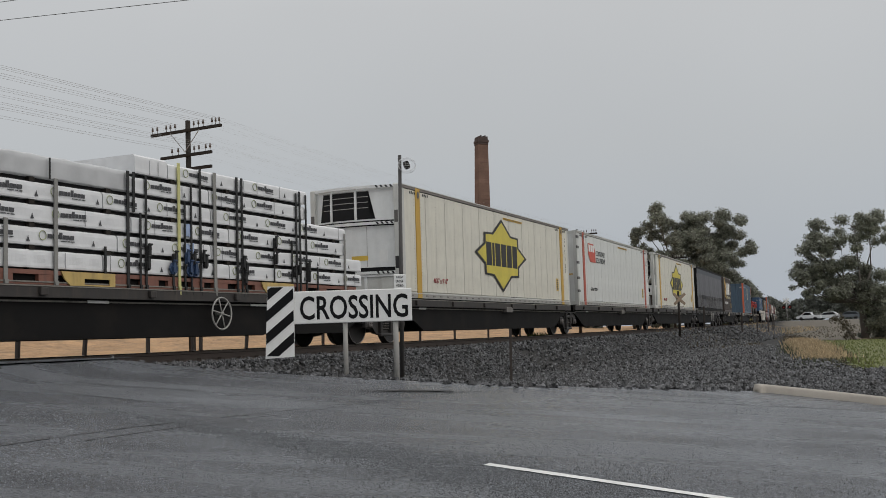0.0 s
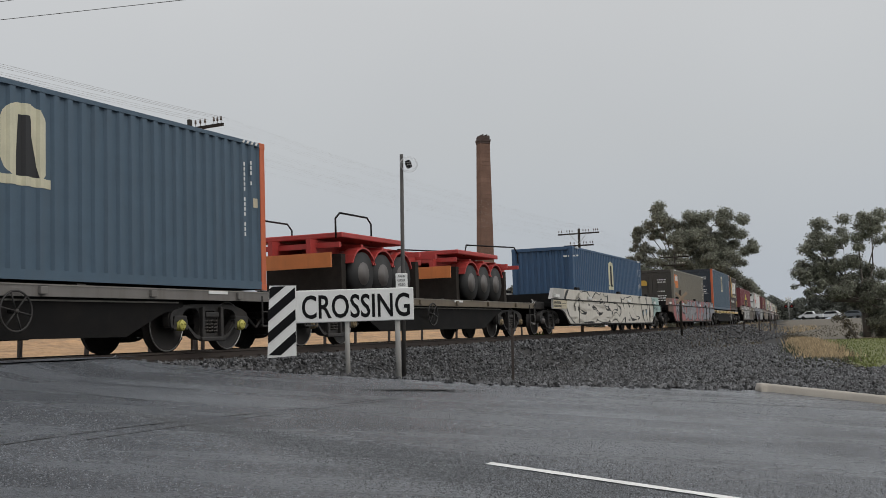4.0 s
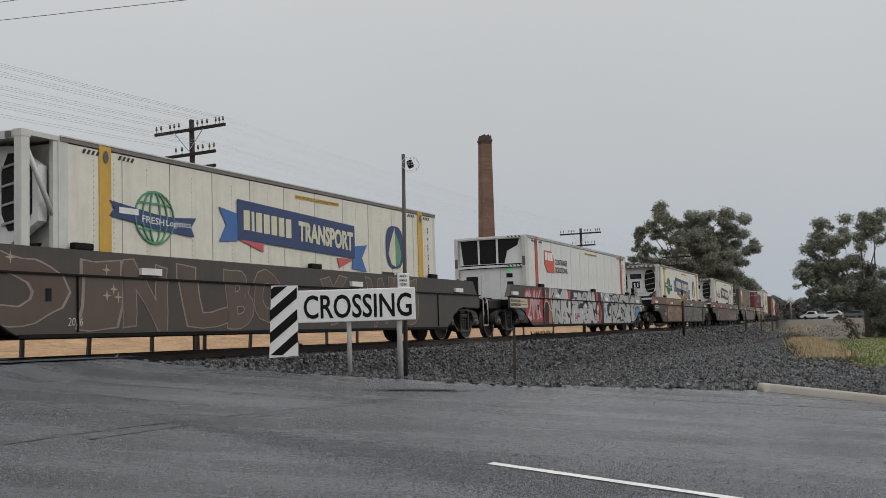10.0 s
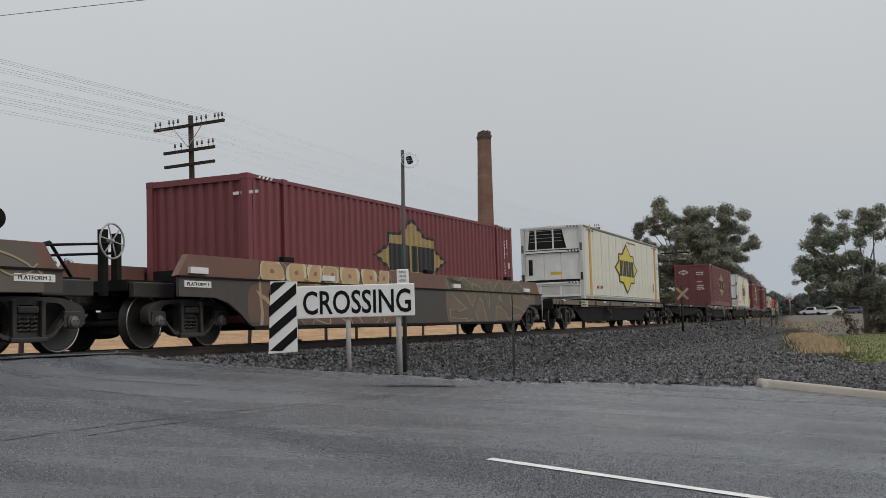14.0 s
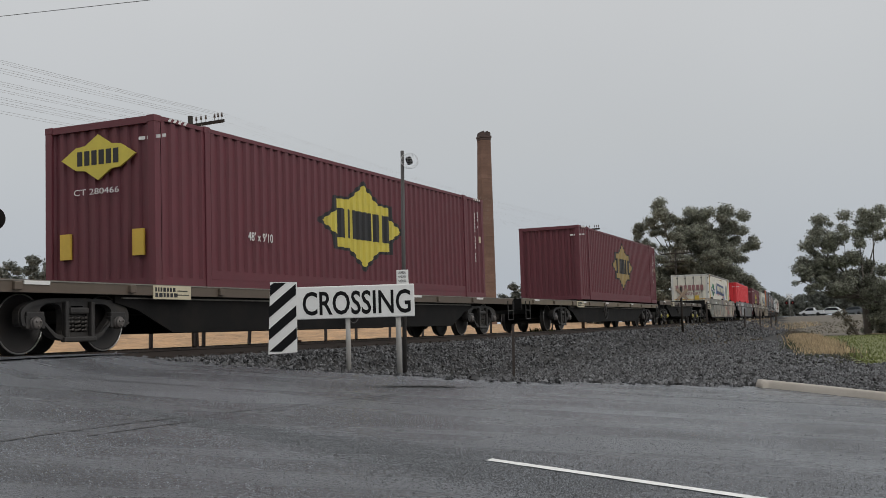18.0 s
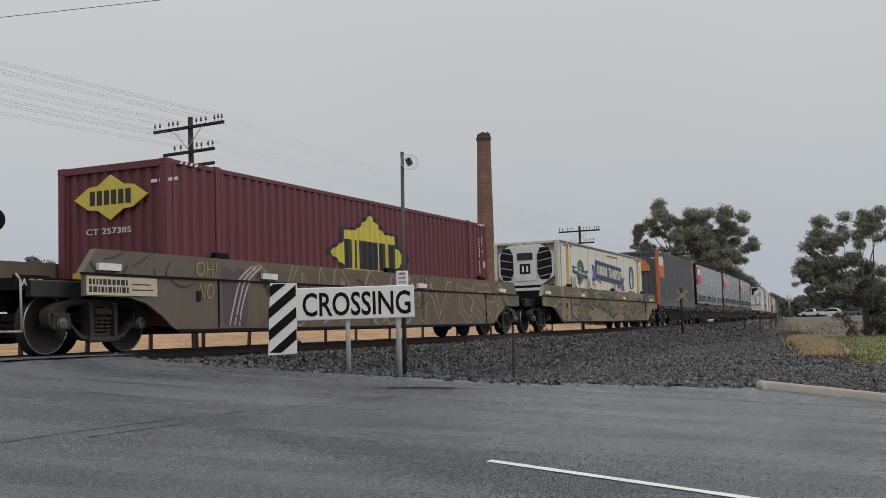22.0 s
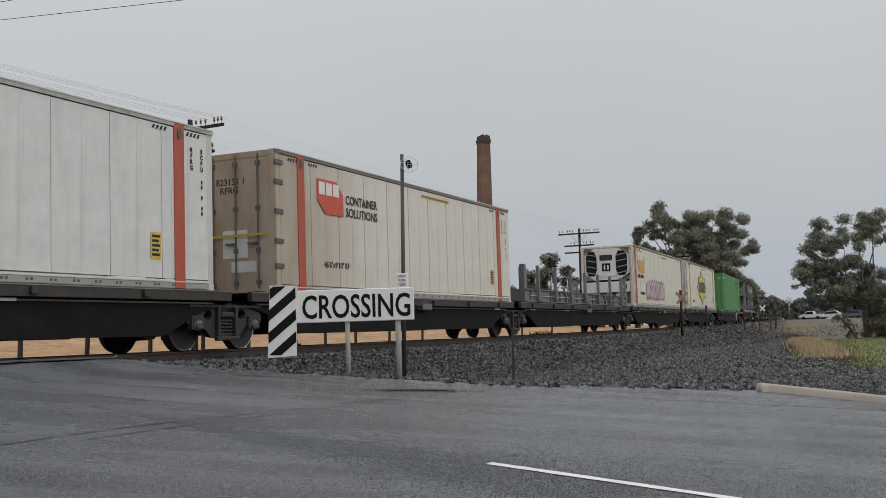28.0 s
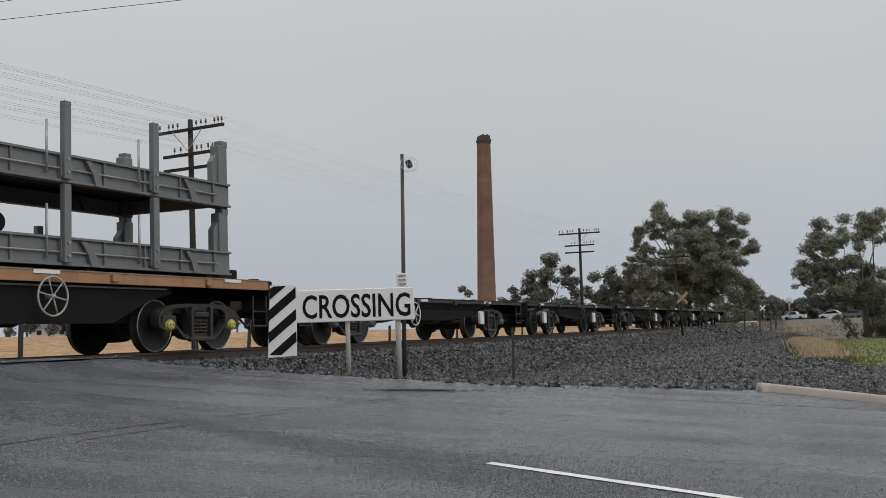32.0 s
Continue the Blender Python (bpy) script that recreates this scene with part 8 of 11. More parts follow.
lead_car = car(74.5, 216, 150, car_white, "white utility truck waiting at the far crossing", True)
car(80.5, 222, 150, car_white, "white car waiting at the far crossing")
car(86.5, 226, 160, car_silver, "dark car in the queue at the far crossing")
car(92.0, 228, 170, car_white, "white van in the queue at the far crossing")
sheet("far_road", np.linspace(58, 140, 50), np.linspace(212, 226, 12), 0.02, asphalt, "far road at the second crossing", "road")
fr = thing("white_barrier", "low white barrier at the far crossing", "barrier", "", "", pose(51.5, 182.0, float(ground_z(np.array([51.5]), np.array([182.0]))[0])))
part("rail", soft_box(bmesh.new(), -2.0, 2.0, -0.05, 0.05, 0.55, 0.85, 0.02), sign_white, fr)
for x in (-1.8, 0, 1.8):
    part("post", box(bmesh.new(), x - 0.06, x + 0.06, -0.06, 0.06, -0.1, 0.6), sign_white, fr)

hx, hy = -86.0, 230.0
hz = float(ground_z(np.array([hx]), np.array([hy]))[0])
hs = thing("house", "small pale far house with a grey roof", "house", "", "", pose(hx, hy, hz, 0, 0, 20))
part("wall", box(bmesh.new(), -4.0, 4.0, -2.5, 2.5, -0.2, 2.2), shade("pale_wall", (0.42, 0.41, 0.39), rough=0.8), hs, "pale wall")
rf = bmesh.new()
slab(rf, [(-4.4, 2.15), (4.4, 2.15), (3.0, 3.4), (-3.0, 3.4)], -2.8, 2.8)
part("roof", rf, shade("grey_roof", (0.20, 0.21, 0.22), rough=0.6), hs, "grey metal roof")
for x in (-2.6, -0.4, 2.0):
    part("window", box(bmesh.new(), x, x + 1.0, -2.53, -2.5, 0.8, 1.8), glass_dark, hs)
sb = thing("yard_shed", "low corrugated grey yard shed", "shed", "", "", pose(-104.0, 300.0, float(ground_z(np.array([-104.0]), np.array([300.0]))[0]), 0, 0, 15))
part("wall", box(bmesh.new(), -6, 6, -3, 3, -0.2, 1.7), shade("shed_wall", (0.30, 0.31, 0.32), rough=0.6), sb)
part("roof", slab(bmesh.new(), [(-6.2, 1.7), (6.2, 1.7), (6.2, 1.85), (-6.2, 2.1)], -3.2, 3.2), galv, sb)
tk = thing("yard_truck", "blue and white truck driving past behind the field", "truck", "", "", pose(-29.5, 78.5, float(ground_z(np.array([-29.5]), np.array([78.5]))[0]), 0, 0, 20))
part("cargo_box", soft_box(bmesh.new(), -2.2, 0.9, -1.1, 1.1, 0.75, 2.0, 0.05), paint("truck_blue", (0.12, 0.2, 0.42)), tk, "blue-grey cargo box")
part("tray", box(bmesh.new(), 0.9, 2.6, -1.1, 1.1, 0.7, 0.9), galv, tk)
part("crate", soft_box(bmesh.new(), 1.1, 2.3, -0.9, 0.9, 0.9, 1.6, 0.03), paint("crate_yellow", (0.55, 0.33, 0.06)), tk, "yellow crate")
for xx in (-1.6, -0.6, 2.0):
    part("wheel", lambda q: tube(q, (0, -0.12, 0), (0, 0.12, 0), 0.42, 16), rubber, tk, "", pose(xx, -1.0, 0.42), "truck_wheel", True)


def behind_line(rs, n):
    """Stubble in the field just behind the railway."""
    s = rs.uniform(-12, 40, n)
    d = 5.5 + 26 * rs.uniform(0, 1, n) ** 1.5
    h = np.interp(s, _s, _h)
    return np.interp(s, _s, _x) - d * np.sin(h), np.interp(s, _s, _y) + d * np.cos(h)


blades("dry_grass", 900, behind_line, (0.03, 0.09), dry_grass, "dry stubble in the field behind the railway", 11, 0.02)
blades("dry_grass", 140, behind_line, (0.03, 0.07), leaf_brown, "brown stubble in the field behind the railway", 12, 0.02)
blades("dry_grass", 900, patch(36.0, 118.0, 26.0, 5.0, radians(66)), (0.1, 0.4), dry_grass, "sparse dry grass far along the verge", 13, 0.035)
blades("dry_grass", 2600, patch(40.0, 110.0, 36.0, 9.0, radians(66)), (0.03, 0.14), leaf_brown, "low brown weeds on the far verge", 14, 0.06)

maroon = paint("maroon", (0.150, 0.043, 0.044), dirt=0.35, dirt_col=(0.10, 0.05, 0.04))
maroon_dark = paint("maroon_dark", (0.125, 0.028, 0.038), dirt=0.35, dirt_col=(0.085, 0.03, 0.03))
maroon_red = paint("maroon_red", (0.168, 0.036, 0.044), dirt=0.3, dirt_col=(0.12, 0.045, 0.04))
blue_box = paint("container_blue", (0.066, 0.108, 0.152), dirt=0.35, dirt_col=(0.07, 0.09, 0.11))
royal_blue = paint("royal_blue", (0.036, 0.085, 0.165), dirt=0.3, dirt_col=(0.05, 0.075, 0.11))
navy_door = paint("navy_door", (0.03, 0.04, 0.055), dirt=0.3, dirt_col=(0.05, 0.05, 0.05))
brown_box = paint("dark_brown_box", (0.055, 0.042, 0.036), dirt=0.3, dirt_col=(0.08, 0.065, 0.055))
khaki_box = paint("khaki_grey_box", (0.17, 0.155, 0.125), dirt=0.35, dirt_col=(0.09, 0.08, 0.065))
olive_box = paint("olive_grey_box", (0.168, 0.160, 0.120), dirt=0.35, dirt_col=(0.08, 0.085, 0.07))
charcoal_box = paint("charcoal_box", (0.090, 0.097, 0.105), dirt=0.3, dirt_col=(0.08, 0.075, 0.07))
bright_red = paint("bright_red_box", (0.62, 0.030, 0.038), dirt=0.12, dirt_col=(0.35, 0.05, 0.04))
green_box = paint("green_box", (0.09, 0.26, 0.085), dirt=0.25, dirt_col=(0.06, 0.14, 0.06))
size_red = paint("size_red", (0.32, 0.05, 0.05), dirt=0.1)
gold = paint("badge_gold", (0.34, 0.25, 0.10), dirt=0.35, dirt_col=(0.2, 0.13, 0.07))
lemon = paint("badge_lemon", (0.60, 0.50, 0.075), dirt=0.15)
cream_logo = paint("badge_cream", (0.60, 0.57, 0.42), dirt=0.25)

# ---- the train, from its head to its tail; places are metres along the train ----
for s0, s1, sill, wheel in ((-9.0, 8.4, "dark", 1.6), (8.4, 24.0, "dark", 21.0), (24.0, 39.2, "dark", 35.6), (39.2, 54.5, "dark", 51.0), (54.5, 70.4, "dark", 62.0)):
    flat_wagon(s0, s1, [b for b in (-6.8, 8.4, 23.7, 38.9, 54.3, 68.0) if s0 - 0.4 < b < s1 - 0.5], sill, "black articulated container flat with a deep girder", wheel_at=wheel, wheel_mat=wheel_grey if s0 < 8 or s0 > 54 else None, ends=(s0 < 0, s1 > 70), seed=int(s0) + 30)
part("foot_step", tube(tube(tube(bmesh.new(), (0.55, -1.27, 0.95), (0.55, -1.27, 0.42), 0.02, 7), (0.55, -1.27, 0.42), (1.0, -1.27, 0.42), 0.02, 7), (1.0, -1.27, 0.42), (1.0, -1.27, 0.95), 0.02, 7), wheel_grey, TRAIN[-1][0], "pale foot step", None, None, True)
flat_wagon(70.4, 86.0, (72.4, 83.8), "dark", "black flat wagon carrying one short container", wheel_at=78.5, seed=3)
coded_plate(TRAIN[-1][0], -3.68, -1.255, 0.76, 1.15, 0.26)
flat_wagon(86.0, 106.0, (88.4, 103.7), "grey", "dark grey flat wagon with yellow axle caps", caps=cap_yellow, wheel_at=99.0, seed=4)
flat_wagon(106.0, 121.7, (108.1, 119.4), "tan", "weathered flat wagon loaded with red trailer frames", caps=cap_tan, wheel_at=113.0, seed=5)
well_pale = paint("well_pale_grey", (0.40, 0.39, 0.37), dirt=0.4, dirt_col=(0.16, 0.14, 0.12))
well_grey = paint("well_grey", (0.17, 0.16, 0.15), dirt=0.45, dirt_col=(0.09, 0.08, 0.07))
well_brown = paint("well_brown", (0.128, 0.103, 0.080), dirt=0.45, dirt_col=(0.08, 0.065, 0.05))
well_rust = paint("well_rust", (0.15, 0.088, 0.066), dirt=0.45, dirt_col=(0.06, 0.05, 0.042))
well_tan = paint("well_tan", (0.25, 0.21, 0.16), dirt=0.45, dirt_col=(0.12, 0.10, 0.08))
INK, IVORY = (0.012, 0.012, 0.013), (0.52, 0.50, 0.45)
w = well_wagon(132.4, well_pale, "well wagon sprayed cream and mint with black outlines", 21, "end", "tank")
spray(w, "graffiti_ground", cloud_shape(-8.2, 7.45, 0.34, 1.75, 1, 0.9, 0.02), (0.56, 0.53, 0.47), 0, "sprayed cream ground")
spray(w, "graffiti_ground", flat_shape([(7.45, 0.3), (9.3, 0.3), (9.3, 1.62), (7.35, 1.62)]), (0.30, 0.42, 0.40), 0, "sprayed mint ground")
fat(w, "BSGR", -7.2, 3.9, (0.58, 0.55, 0.49), INK, 2, 0.40, 1.55, 0.05, 0.03, wild=True)
spray(w, "graffiti_line", flat_lines([[(4.55, 1.56), (4.66, 1.05), (4.95, 0.62), (5.35, 0.37)], [(6.12, 1.56), (5.98, 1.1), (5.70, 0.74), (6.0, 0.38)], [(5.75, 1.56), (6.0, 1.42), (6.15, 1.28)], [(7.3, 1.58), (7.47, 1.2), (7.42, 0.7), (7.2, 0.36)], [(4.3, 1.5), (4.7, 1.56)]], 0.035), INK, 5, "bold black sprayed outlines")
for pts in ([(4.72, 0.92), (5.1, 0.96), (5.05, 0.52)], [(5.5, 0.98), (5.92, 0.98), (5.72, 0.60)]):
    spray(w, "graffiti_patch", flat_shape(pts), INK, 5, "black wedge")
    cx, cz = sum(p for p, q in pts) / 3, sum(q for p, q in pts) / 3
    spray(w, "graffiti_patch", flat_shape([(cx + 0.55 * (p - cx), cz + 0.55 * (q - cz)) for p, q in pts]), (0.16, 0.25, 0.32), 6, "blue-grey wedge")
spray(w, "graffiti_patch", flat_shape(blob(random.Random(1), 6.62, 0.78, 0.075, 0.22, 16, 0.0)), (0.05, 0.03, 0.025), 5, "dark oval")
for word, x, z, ww, hh in (("EAT AND...", 7.55, 1.33, 0.66, 0.16), ("HUNGRY!!!", 7.6, 0.95, 0.95, 0.19), ("COLA", 6.88, 0.52, 0.5, 0.15)):
    tag(w, word, x, z, ww, hh, INK)
w = well_wagon(153.9, well_rust, "well wagon sprayed with grey letters on red", 22, "tank", "end")
PINK = (0.38, 0.125, 0.125)
spray(w, "graffiti_ground", cloud_shape(-8.3, 8.95, 0.34, 1.68, 3, 0.6, 0.06), PINK, 0, "sprayed pink-red ground")
spray(w, "graffiti_ground", cloud_shape(3.2, 8.9, 0.34, 0.8, 4, 0.4, 0.1), (0.16, 0.10, 0.09), 0.6, "dark sprayed shade")
fat(w, "W", -7.75, -5.55, (0.25, 0.255, 0.27), INK, 4, 0.38, 1.56, 0.07, 0.045, inner=(0.55, 0.55, 0.56))
spray(w, "graffiti_patch", flat_shape([(-5.75, 1.5), (-5.35, 1.5), (-4.35, 0.98), (-4.25, 0.72), (-5.2, 0.78), (-5.35, 1.0)]), INK, 3, "black arrow rim")
spray(w, "graffiti_patch", flat_shape([(-5.65, 1.42), (-5.35, 1.42), (-4.48, 0.96), (-4.38, 0.82), (-5.15, 0.88), (-5.32, 1.1)]), (0.25, 0.255, 0.27), 4, "grey arrow")
fat(w, "OSME", -4.25, 0.35, [(0.27, 0.275, 0.29), (0.24, 0.25, 0.265)], INK, 5, 0.42, 1.53, 0.075, 0.04, inner=(0.58, 0.58, 0.6))
fat(w, "TYRSNB", 0.75, 8.7, [(0.22, 0.24, 0.27), (0.27, 0.275, 0.30)], INK, 6, 0.40, 1.53, 0.055, 0.045, wild=True)
for cx, cz, r in ((-7.05, 1.4, 0.10), (-6.9, 1.3, 0.07), (-7.2, 1.28, 0.07), (-3.6, 1.42, 0.09), (-2.6, 1.05, 0.06), (-1.9, 1.42, 0.09), (2.1, 1.3, 0.08)):
    spray(w, "graffiti_patch", flat_shape(blob(random.Random(3), cx, cz, r, r, 12, 0.05)), (0.10, 0.09, 0.17), 6.5, "violet spot")
for cx, cz in ((-5.95, 0.72), (-0.45, 0.78), (-0.12, 0.72), (-1.0, 1.22)):
    spray(w, "graffiti_patch", flat_shape(star_pts(cx, cz, 0.13)), (0.05, 0.05, 0.09), 6.5, "small dark star")
tag(w, "WLS.", 1.35, 0.45, 1.05, 0.34, IVORY, 0.05)
flat_wagon(164.7, 184.5, (166.9, 182.3), "yellow", "black flat wagon with a yellow side sill", wheel_at=176.9, wheel_mat=wheel_grey, seed=6)
w = well_wagon(195.25, well_brown, "well wagon with white and black sprayed shapes", 31, "end", "tank")
spray(w, "graffiti_ground", cloud_shape(-7.55, -5.9, 0.34, 1.30, 5, 0.35, 0.12), (0.50, 0.49, 0.47), 0, "white sprayed bubbles")
spray(w, "graffiti_ground", cloud_shape(-7.2, 0.9, 0.34, 1.62, 6, 0.45, 0.10), (0.50, 0.49, 0.47), 0.4, "white sprayed ground")
spray(w, "graffiti_ground", cloud_shape(-6.9, 0.55, 0.36, 1.52, 7, 0.35, 0.13), INK, 0.9, "black sprayed shade")
fat(w, "BRKNA", -6.75, -0.1, (0.52, 0.51, 0.49), INK, 11, 0.40, 1.55, 0.03, 0.05, inner=(0.03, 0.03, 0.03), wild=True)
for cx, cz, r in ((-7.25, 1.05, 0.14), (-0.55, 1.35, 0.2), (0.4, 1.38, 0.13), (0.1, 1.1, 0.16)):
    spray(w, "graffiti_patch", flat_shape(blob(random.Random(int(cx * 10) + 90), cx, cz, r, r * 1.2, 14, 0.06)), (0.50, 0.49, 0.47), 5, "white bubble")
fat(w, "TWAH", 1.0, 4.1, (0.135, 0.108, 0.08), (0.30, 0.24, 0.16), 12, 0.42, 1.5, 0.02, 0.022, wild=True)
tail = w
tan_spray, ivory_spray = paint("spray_tan", (0.36, 0.26, 0.12), dirt=0.2), paint("spray_ivory", (0.45, 0.42, 0.34), dirt=0.2)
rnd = random.Random(8)
for k, (cx, cz, rx_, rz_) in enumerate(((5.0, 1.42, 0.34, 0.13), (6.35, 1.38, 0.22, 0.20), (5.95, 0.98, 0.20, 0.17), (5.75, 0.66, 0.22, 0.14), (4.2, 0.9, 0.13, 0.22), (5.95, 0.42, 0.24, 0.06))):
    b, e = bmesh.new(), bmesh.new()
    yb = -1.47 if cz < 1.2 else -1.423
    pts = blob(rnd, cx, cz, rx_, rz_, 20, 0.10)
    disc(b, pts, [(0.36, 1.57, yb - 0.016)])
    ribbon(e, pts + pts[:2], 0.03, [(0.36, 1.57, yb - 0.019)])
    p = part("graffiti_patch", b, tan_spray, tail, "tan sprayed blob with a dark edge")
    part("patch_outline", e, black_mark, p)
t = bmesh.new()
for pts in (((6.55, 1.5), (6.75, 1.3), (7.0, 1.55), (6.7, 1.15), (6.5, 0.95), (6.9, 1.05)), ((7.0, 1.35), (7.3, 1.5), (7.5, 1.25), (7.2, 1.1), (7.6, 1.0), (7.3, 0.8), (7.0, 0.85)), ((7.5, 1.5), (7.9, 1.3), (8.2, 1.5), (8.0, 1.05), (8.3, 0.98)), ((6.2, 1.5), (5.4, 0.95), (5.6, 0.5)), ((4.4, 0.4), (4.6, 1.1), (4.4, 1.5))):
    ribbon(t, curve_pts(pts, 26), 0.018, [(0.36, 1.19, -1.494), (1.235, 1.57, -1.446)])
tagged(part("graffiti_line", t, ivory_spray, tail, "looping ivory spray lines"), kind="stuff")
tag(w, "PHOPPA", 7.55, 1.40, 0.8, 0.13, INK)
tag(w, "23", 7.85, 1.27, 0.25, 0.1, INK)
tag(w, "POPPA", 7.6, 0.93, 0.8, 0.15, INK)
tag(w, "105.", 6.25, 0.44, 0.32, 0.13, IVORY)
w = well_wagon(216.8, well_grey, "well wagon sprayed in blue-violet with white letters", 32, "tank", "end")
spray(w, "graffiti_ground", cloud_shape(-9.8, -0.4, 0.34, 1.70, 8, 0.7, 0.03), (0.105, 0.115, 0.145), 0, "blue-grey sprayed ground")
spray(w, "graffiti_ground", cloud_shape(-0.6, 9.1, 0.34, 1.64, 9, 0.5, 0.05), (0.19, 0.185, 0.18), 0, "grey sprayed ground")
fat(w, "OLTOOC", -8.35, -0.5, [(0.055, 0.05, 0.065), (0.075, 0.06, 0.085)], (0.42, 0.44, 0.50), 13, 0.38, 1.55, 0.05, 0.05, inner=(0.45, 0.47, 0.53))
spray(w, "graffiti_patch", flat_shape(star_pts(-8.55, 1.05, 0.3, 6, 0.8)), INK, 4, "black patch")
tag(w, "2024", -8.75, 0.98, 0.42, 0.16, IVORY)
fat(w, "KSER", 1.3, 7.7, (0.36, 0.36, 0.355), INK, 14, 0.40, 1.55, 0.05, 0.04, wild=True)
tag(w, "2024", 2.7, 0.45, 0.4, 0.16, INK)
tag(w, "NPC", 8.0, 1.30, 0.5, 0.18, INK)
well_camo = paint("well_olive_grey", (0.135, 0.130, 0.112), dirt=0.45, dirt_col=(0.07, 0.065, 0.055))
w = well_wagon(238.15, well_camo, "camouflage-grey well wagon sprayed in pink, green and yellow", 33, "end", "tank")
camo(w, -7.6, 9.0, ((0.155, 0.155, 0.125), (0.22, 0.15, 0.125), (0.115, 0.125, 0.10)), 15)
for k in range(5):
    x = -9.12 + 0.34 * k
    spray(w, "graffiti_bar", flat_shape(round_off([(x - 0.03, 1.26), (x + 0.30, 1.26), (x + 0.30, 1.56), (x - 0.03, 1.56)], 1)), INK, 5, "black rim")
    spray(w, "graffiti_bar", flat_shape(round_off([(x, 1.29), (x + 0.26, 1.29), (x + 0.26, 1.53), (x, 1.53)], 1)), (0.50, 0.44, 0.10), 6, "yellow sprayed block")
fat(w, "PF", -7.9, -7.15, (0.50, 0.36, 0.06), INK, 16, 0.42, 1.08, 0.05, 0.05, 6)
fat(w, "MOAVK", -6.45, -0.9, [(0.29, 0.185, 0.155), (0.20, 0.165, 0.14)], (0.075, 0.075, 0.068), 17, 0.40, 1.53, 0.07, 0.018, wild=True)
fat(w, "PBOVG", 0.6, 8.3, [(0.26, 0.185, 0.14), (0.15, 0.15, 0.115)], (0.08, 0.075, 0.065), 18, 0.40, 1.53, 0.05, 0.02, wild=True)
for cx, cz in ((-5.6, 1.25), (-4.1, 0.75), (-3.7, 1.2), (-2.9, 1.3)):
    spray(w, "graffiti_patch", flat_shape(blob(random.Random(4), cx, cz, 0.16, 0.18, 14, 0.02)), (0.075, 0.105, 0.10), 6, "dark green spot")
well_dark = paint("well_dark_brown", (0.058, 0.050, 0.045), dirt=0.5, dirt_col=(0.085, 0.065, 0.05))
w = well_wagon(259.7, well_dark, "dark well wagon with large brown sprayed letters", 34, "tank", "end")
BR, EDG = [(0.095, 0.066, 0.052), (0.105, 0.075, 0.060)], (0.26, 0.205, 0.175)
for ch, x0, x1 in (("D", -9.0, -6.6), ("I", -6.3, -5.5), ("N", -5.4, -4.35), ("L", -3.95, -2.75), ("B", -2.7, -1.9), ("O", -1.9, -0.8), ("Y", 0.6, 1.7), ("W", 2.6, 4.0), ("U", 4.1, 5.3)):
    fat(w, ch, x0, x1, BR[0 if ch in "DLOW" else 1], EDG, int(x0 * 10) + 200, 0.42, 1.50, 0.05, 0.016)
for cx, cz in ((-7.65, 1.42), (-5.75, 1.32), (-5.8, 0.92), (-5.55, 0.9), (-5.65, 1.02)):
    spray(w, "graffiti_patch", flat_shape(star_pts(cx, cz, 0.10, 4, 0.25, 0.0)), (0.36, 0.30, 0.22), 6, "small pale sparkle")
tag(w, "2016", -6.62, 0.46, 0.3, 0.12, IVORY)
w = well_wagon(281.2, well_dark, "well wagon sprayed with silver letters and a red tag", 35, "end", "platform", "5")
spray(w, "graffiti_ground", cloud_shape(-8.25, -5.5, 0.40, 1.60, 19, 0.4, 0.12), (0.30, 0.045, 0.05), 0, "red sprayed ground")
spray(w, "graffiti_ground", cloud_shape(-6.0, -5.45, 0.36, 1.2, 20, 0.3, 0.05), (0.42, 0.13, 0.06), 0.5, "orange sprayed ground")
fat(w, "2MK", -8.15, -6.55, (0.50, 0.36, 0.36), (0.34, 0.06, 0.07), 21, 0.5, 1.5, 0.01, 0.05)
spray(w, "graffiti_patch", flat_shape(blob(random.Random(6), -6.05, 0.72, 0.28, 0.36, 18, 0.1), blob(random.Random(7), -6.15, 1.4, 0.17, 0.2, 14, 0.1)), INK, 4, "black sprayed blob")
spray(w, "graffiti_line", flat_lines([[(-6.4, 0.45), (-6.35, 0.9), (-6.2, 1.1), (-5.9, 1.1), (-5.6, 0.85), (-5.4, 0.8)], [(-6.3, 1.25), (-6.1, 1.15), (-5.95, 1.3), (-6.0, 1.55)]], 0.02), IVORY, 5, "white sprayed lines")
spray(w, "graffiti_ground", cloud_shape(-5.45, 8.75, 0.34, 1.64, 22, 0.6, 0.03), (0.34, 0.34, 0.335), 0, "silver sprayed ground")
spray(w, "graffiti_ground", flat_shape([(-4.4, 0.33), (1.6, 0.33), (1.5, 1.7), (-4.4, 1.7)]), INK, 0.8, "black sprayed ground")
fat(w, "NE", -5.4, -4.35, (0.40, 0.40, 0.40), INK, 23, 0.38, 1.55, 0.06, 0.045, wild=True)
SILVER_PAINT = ((0.43, 0.43, 0.43), (0.40, 0.40, 0.405))
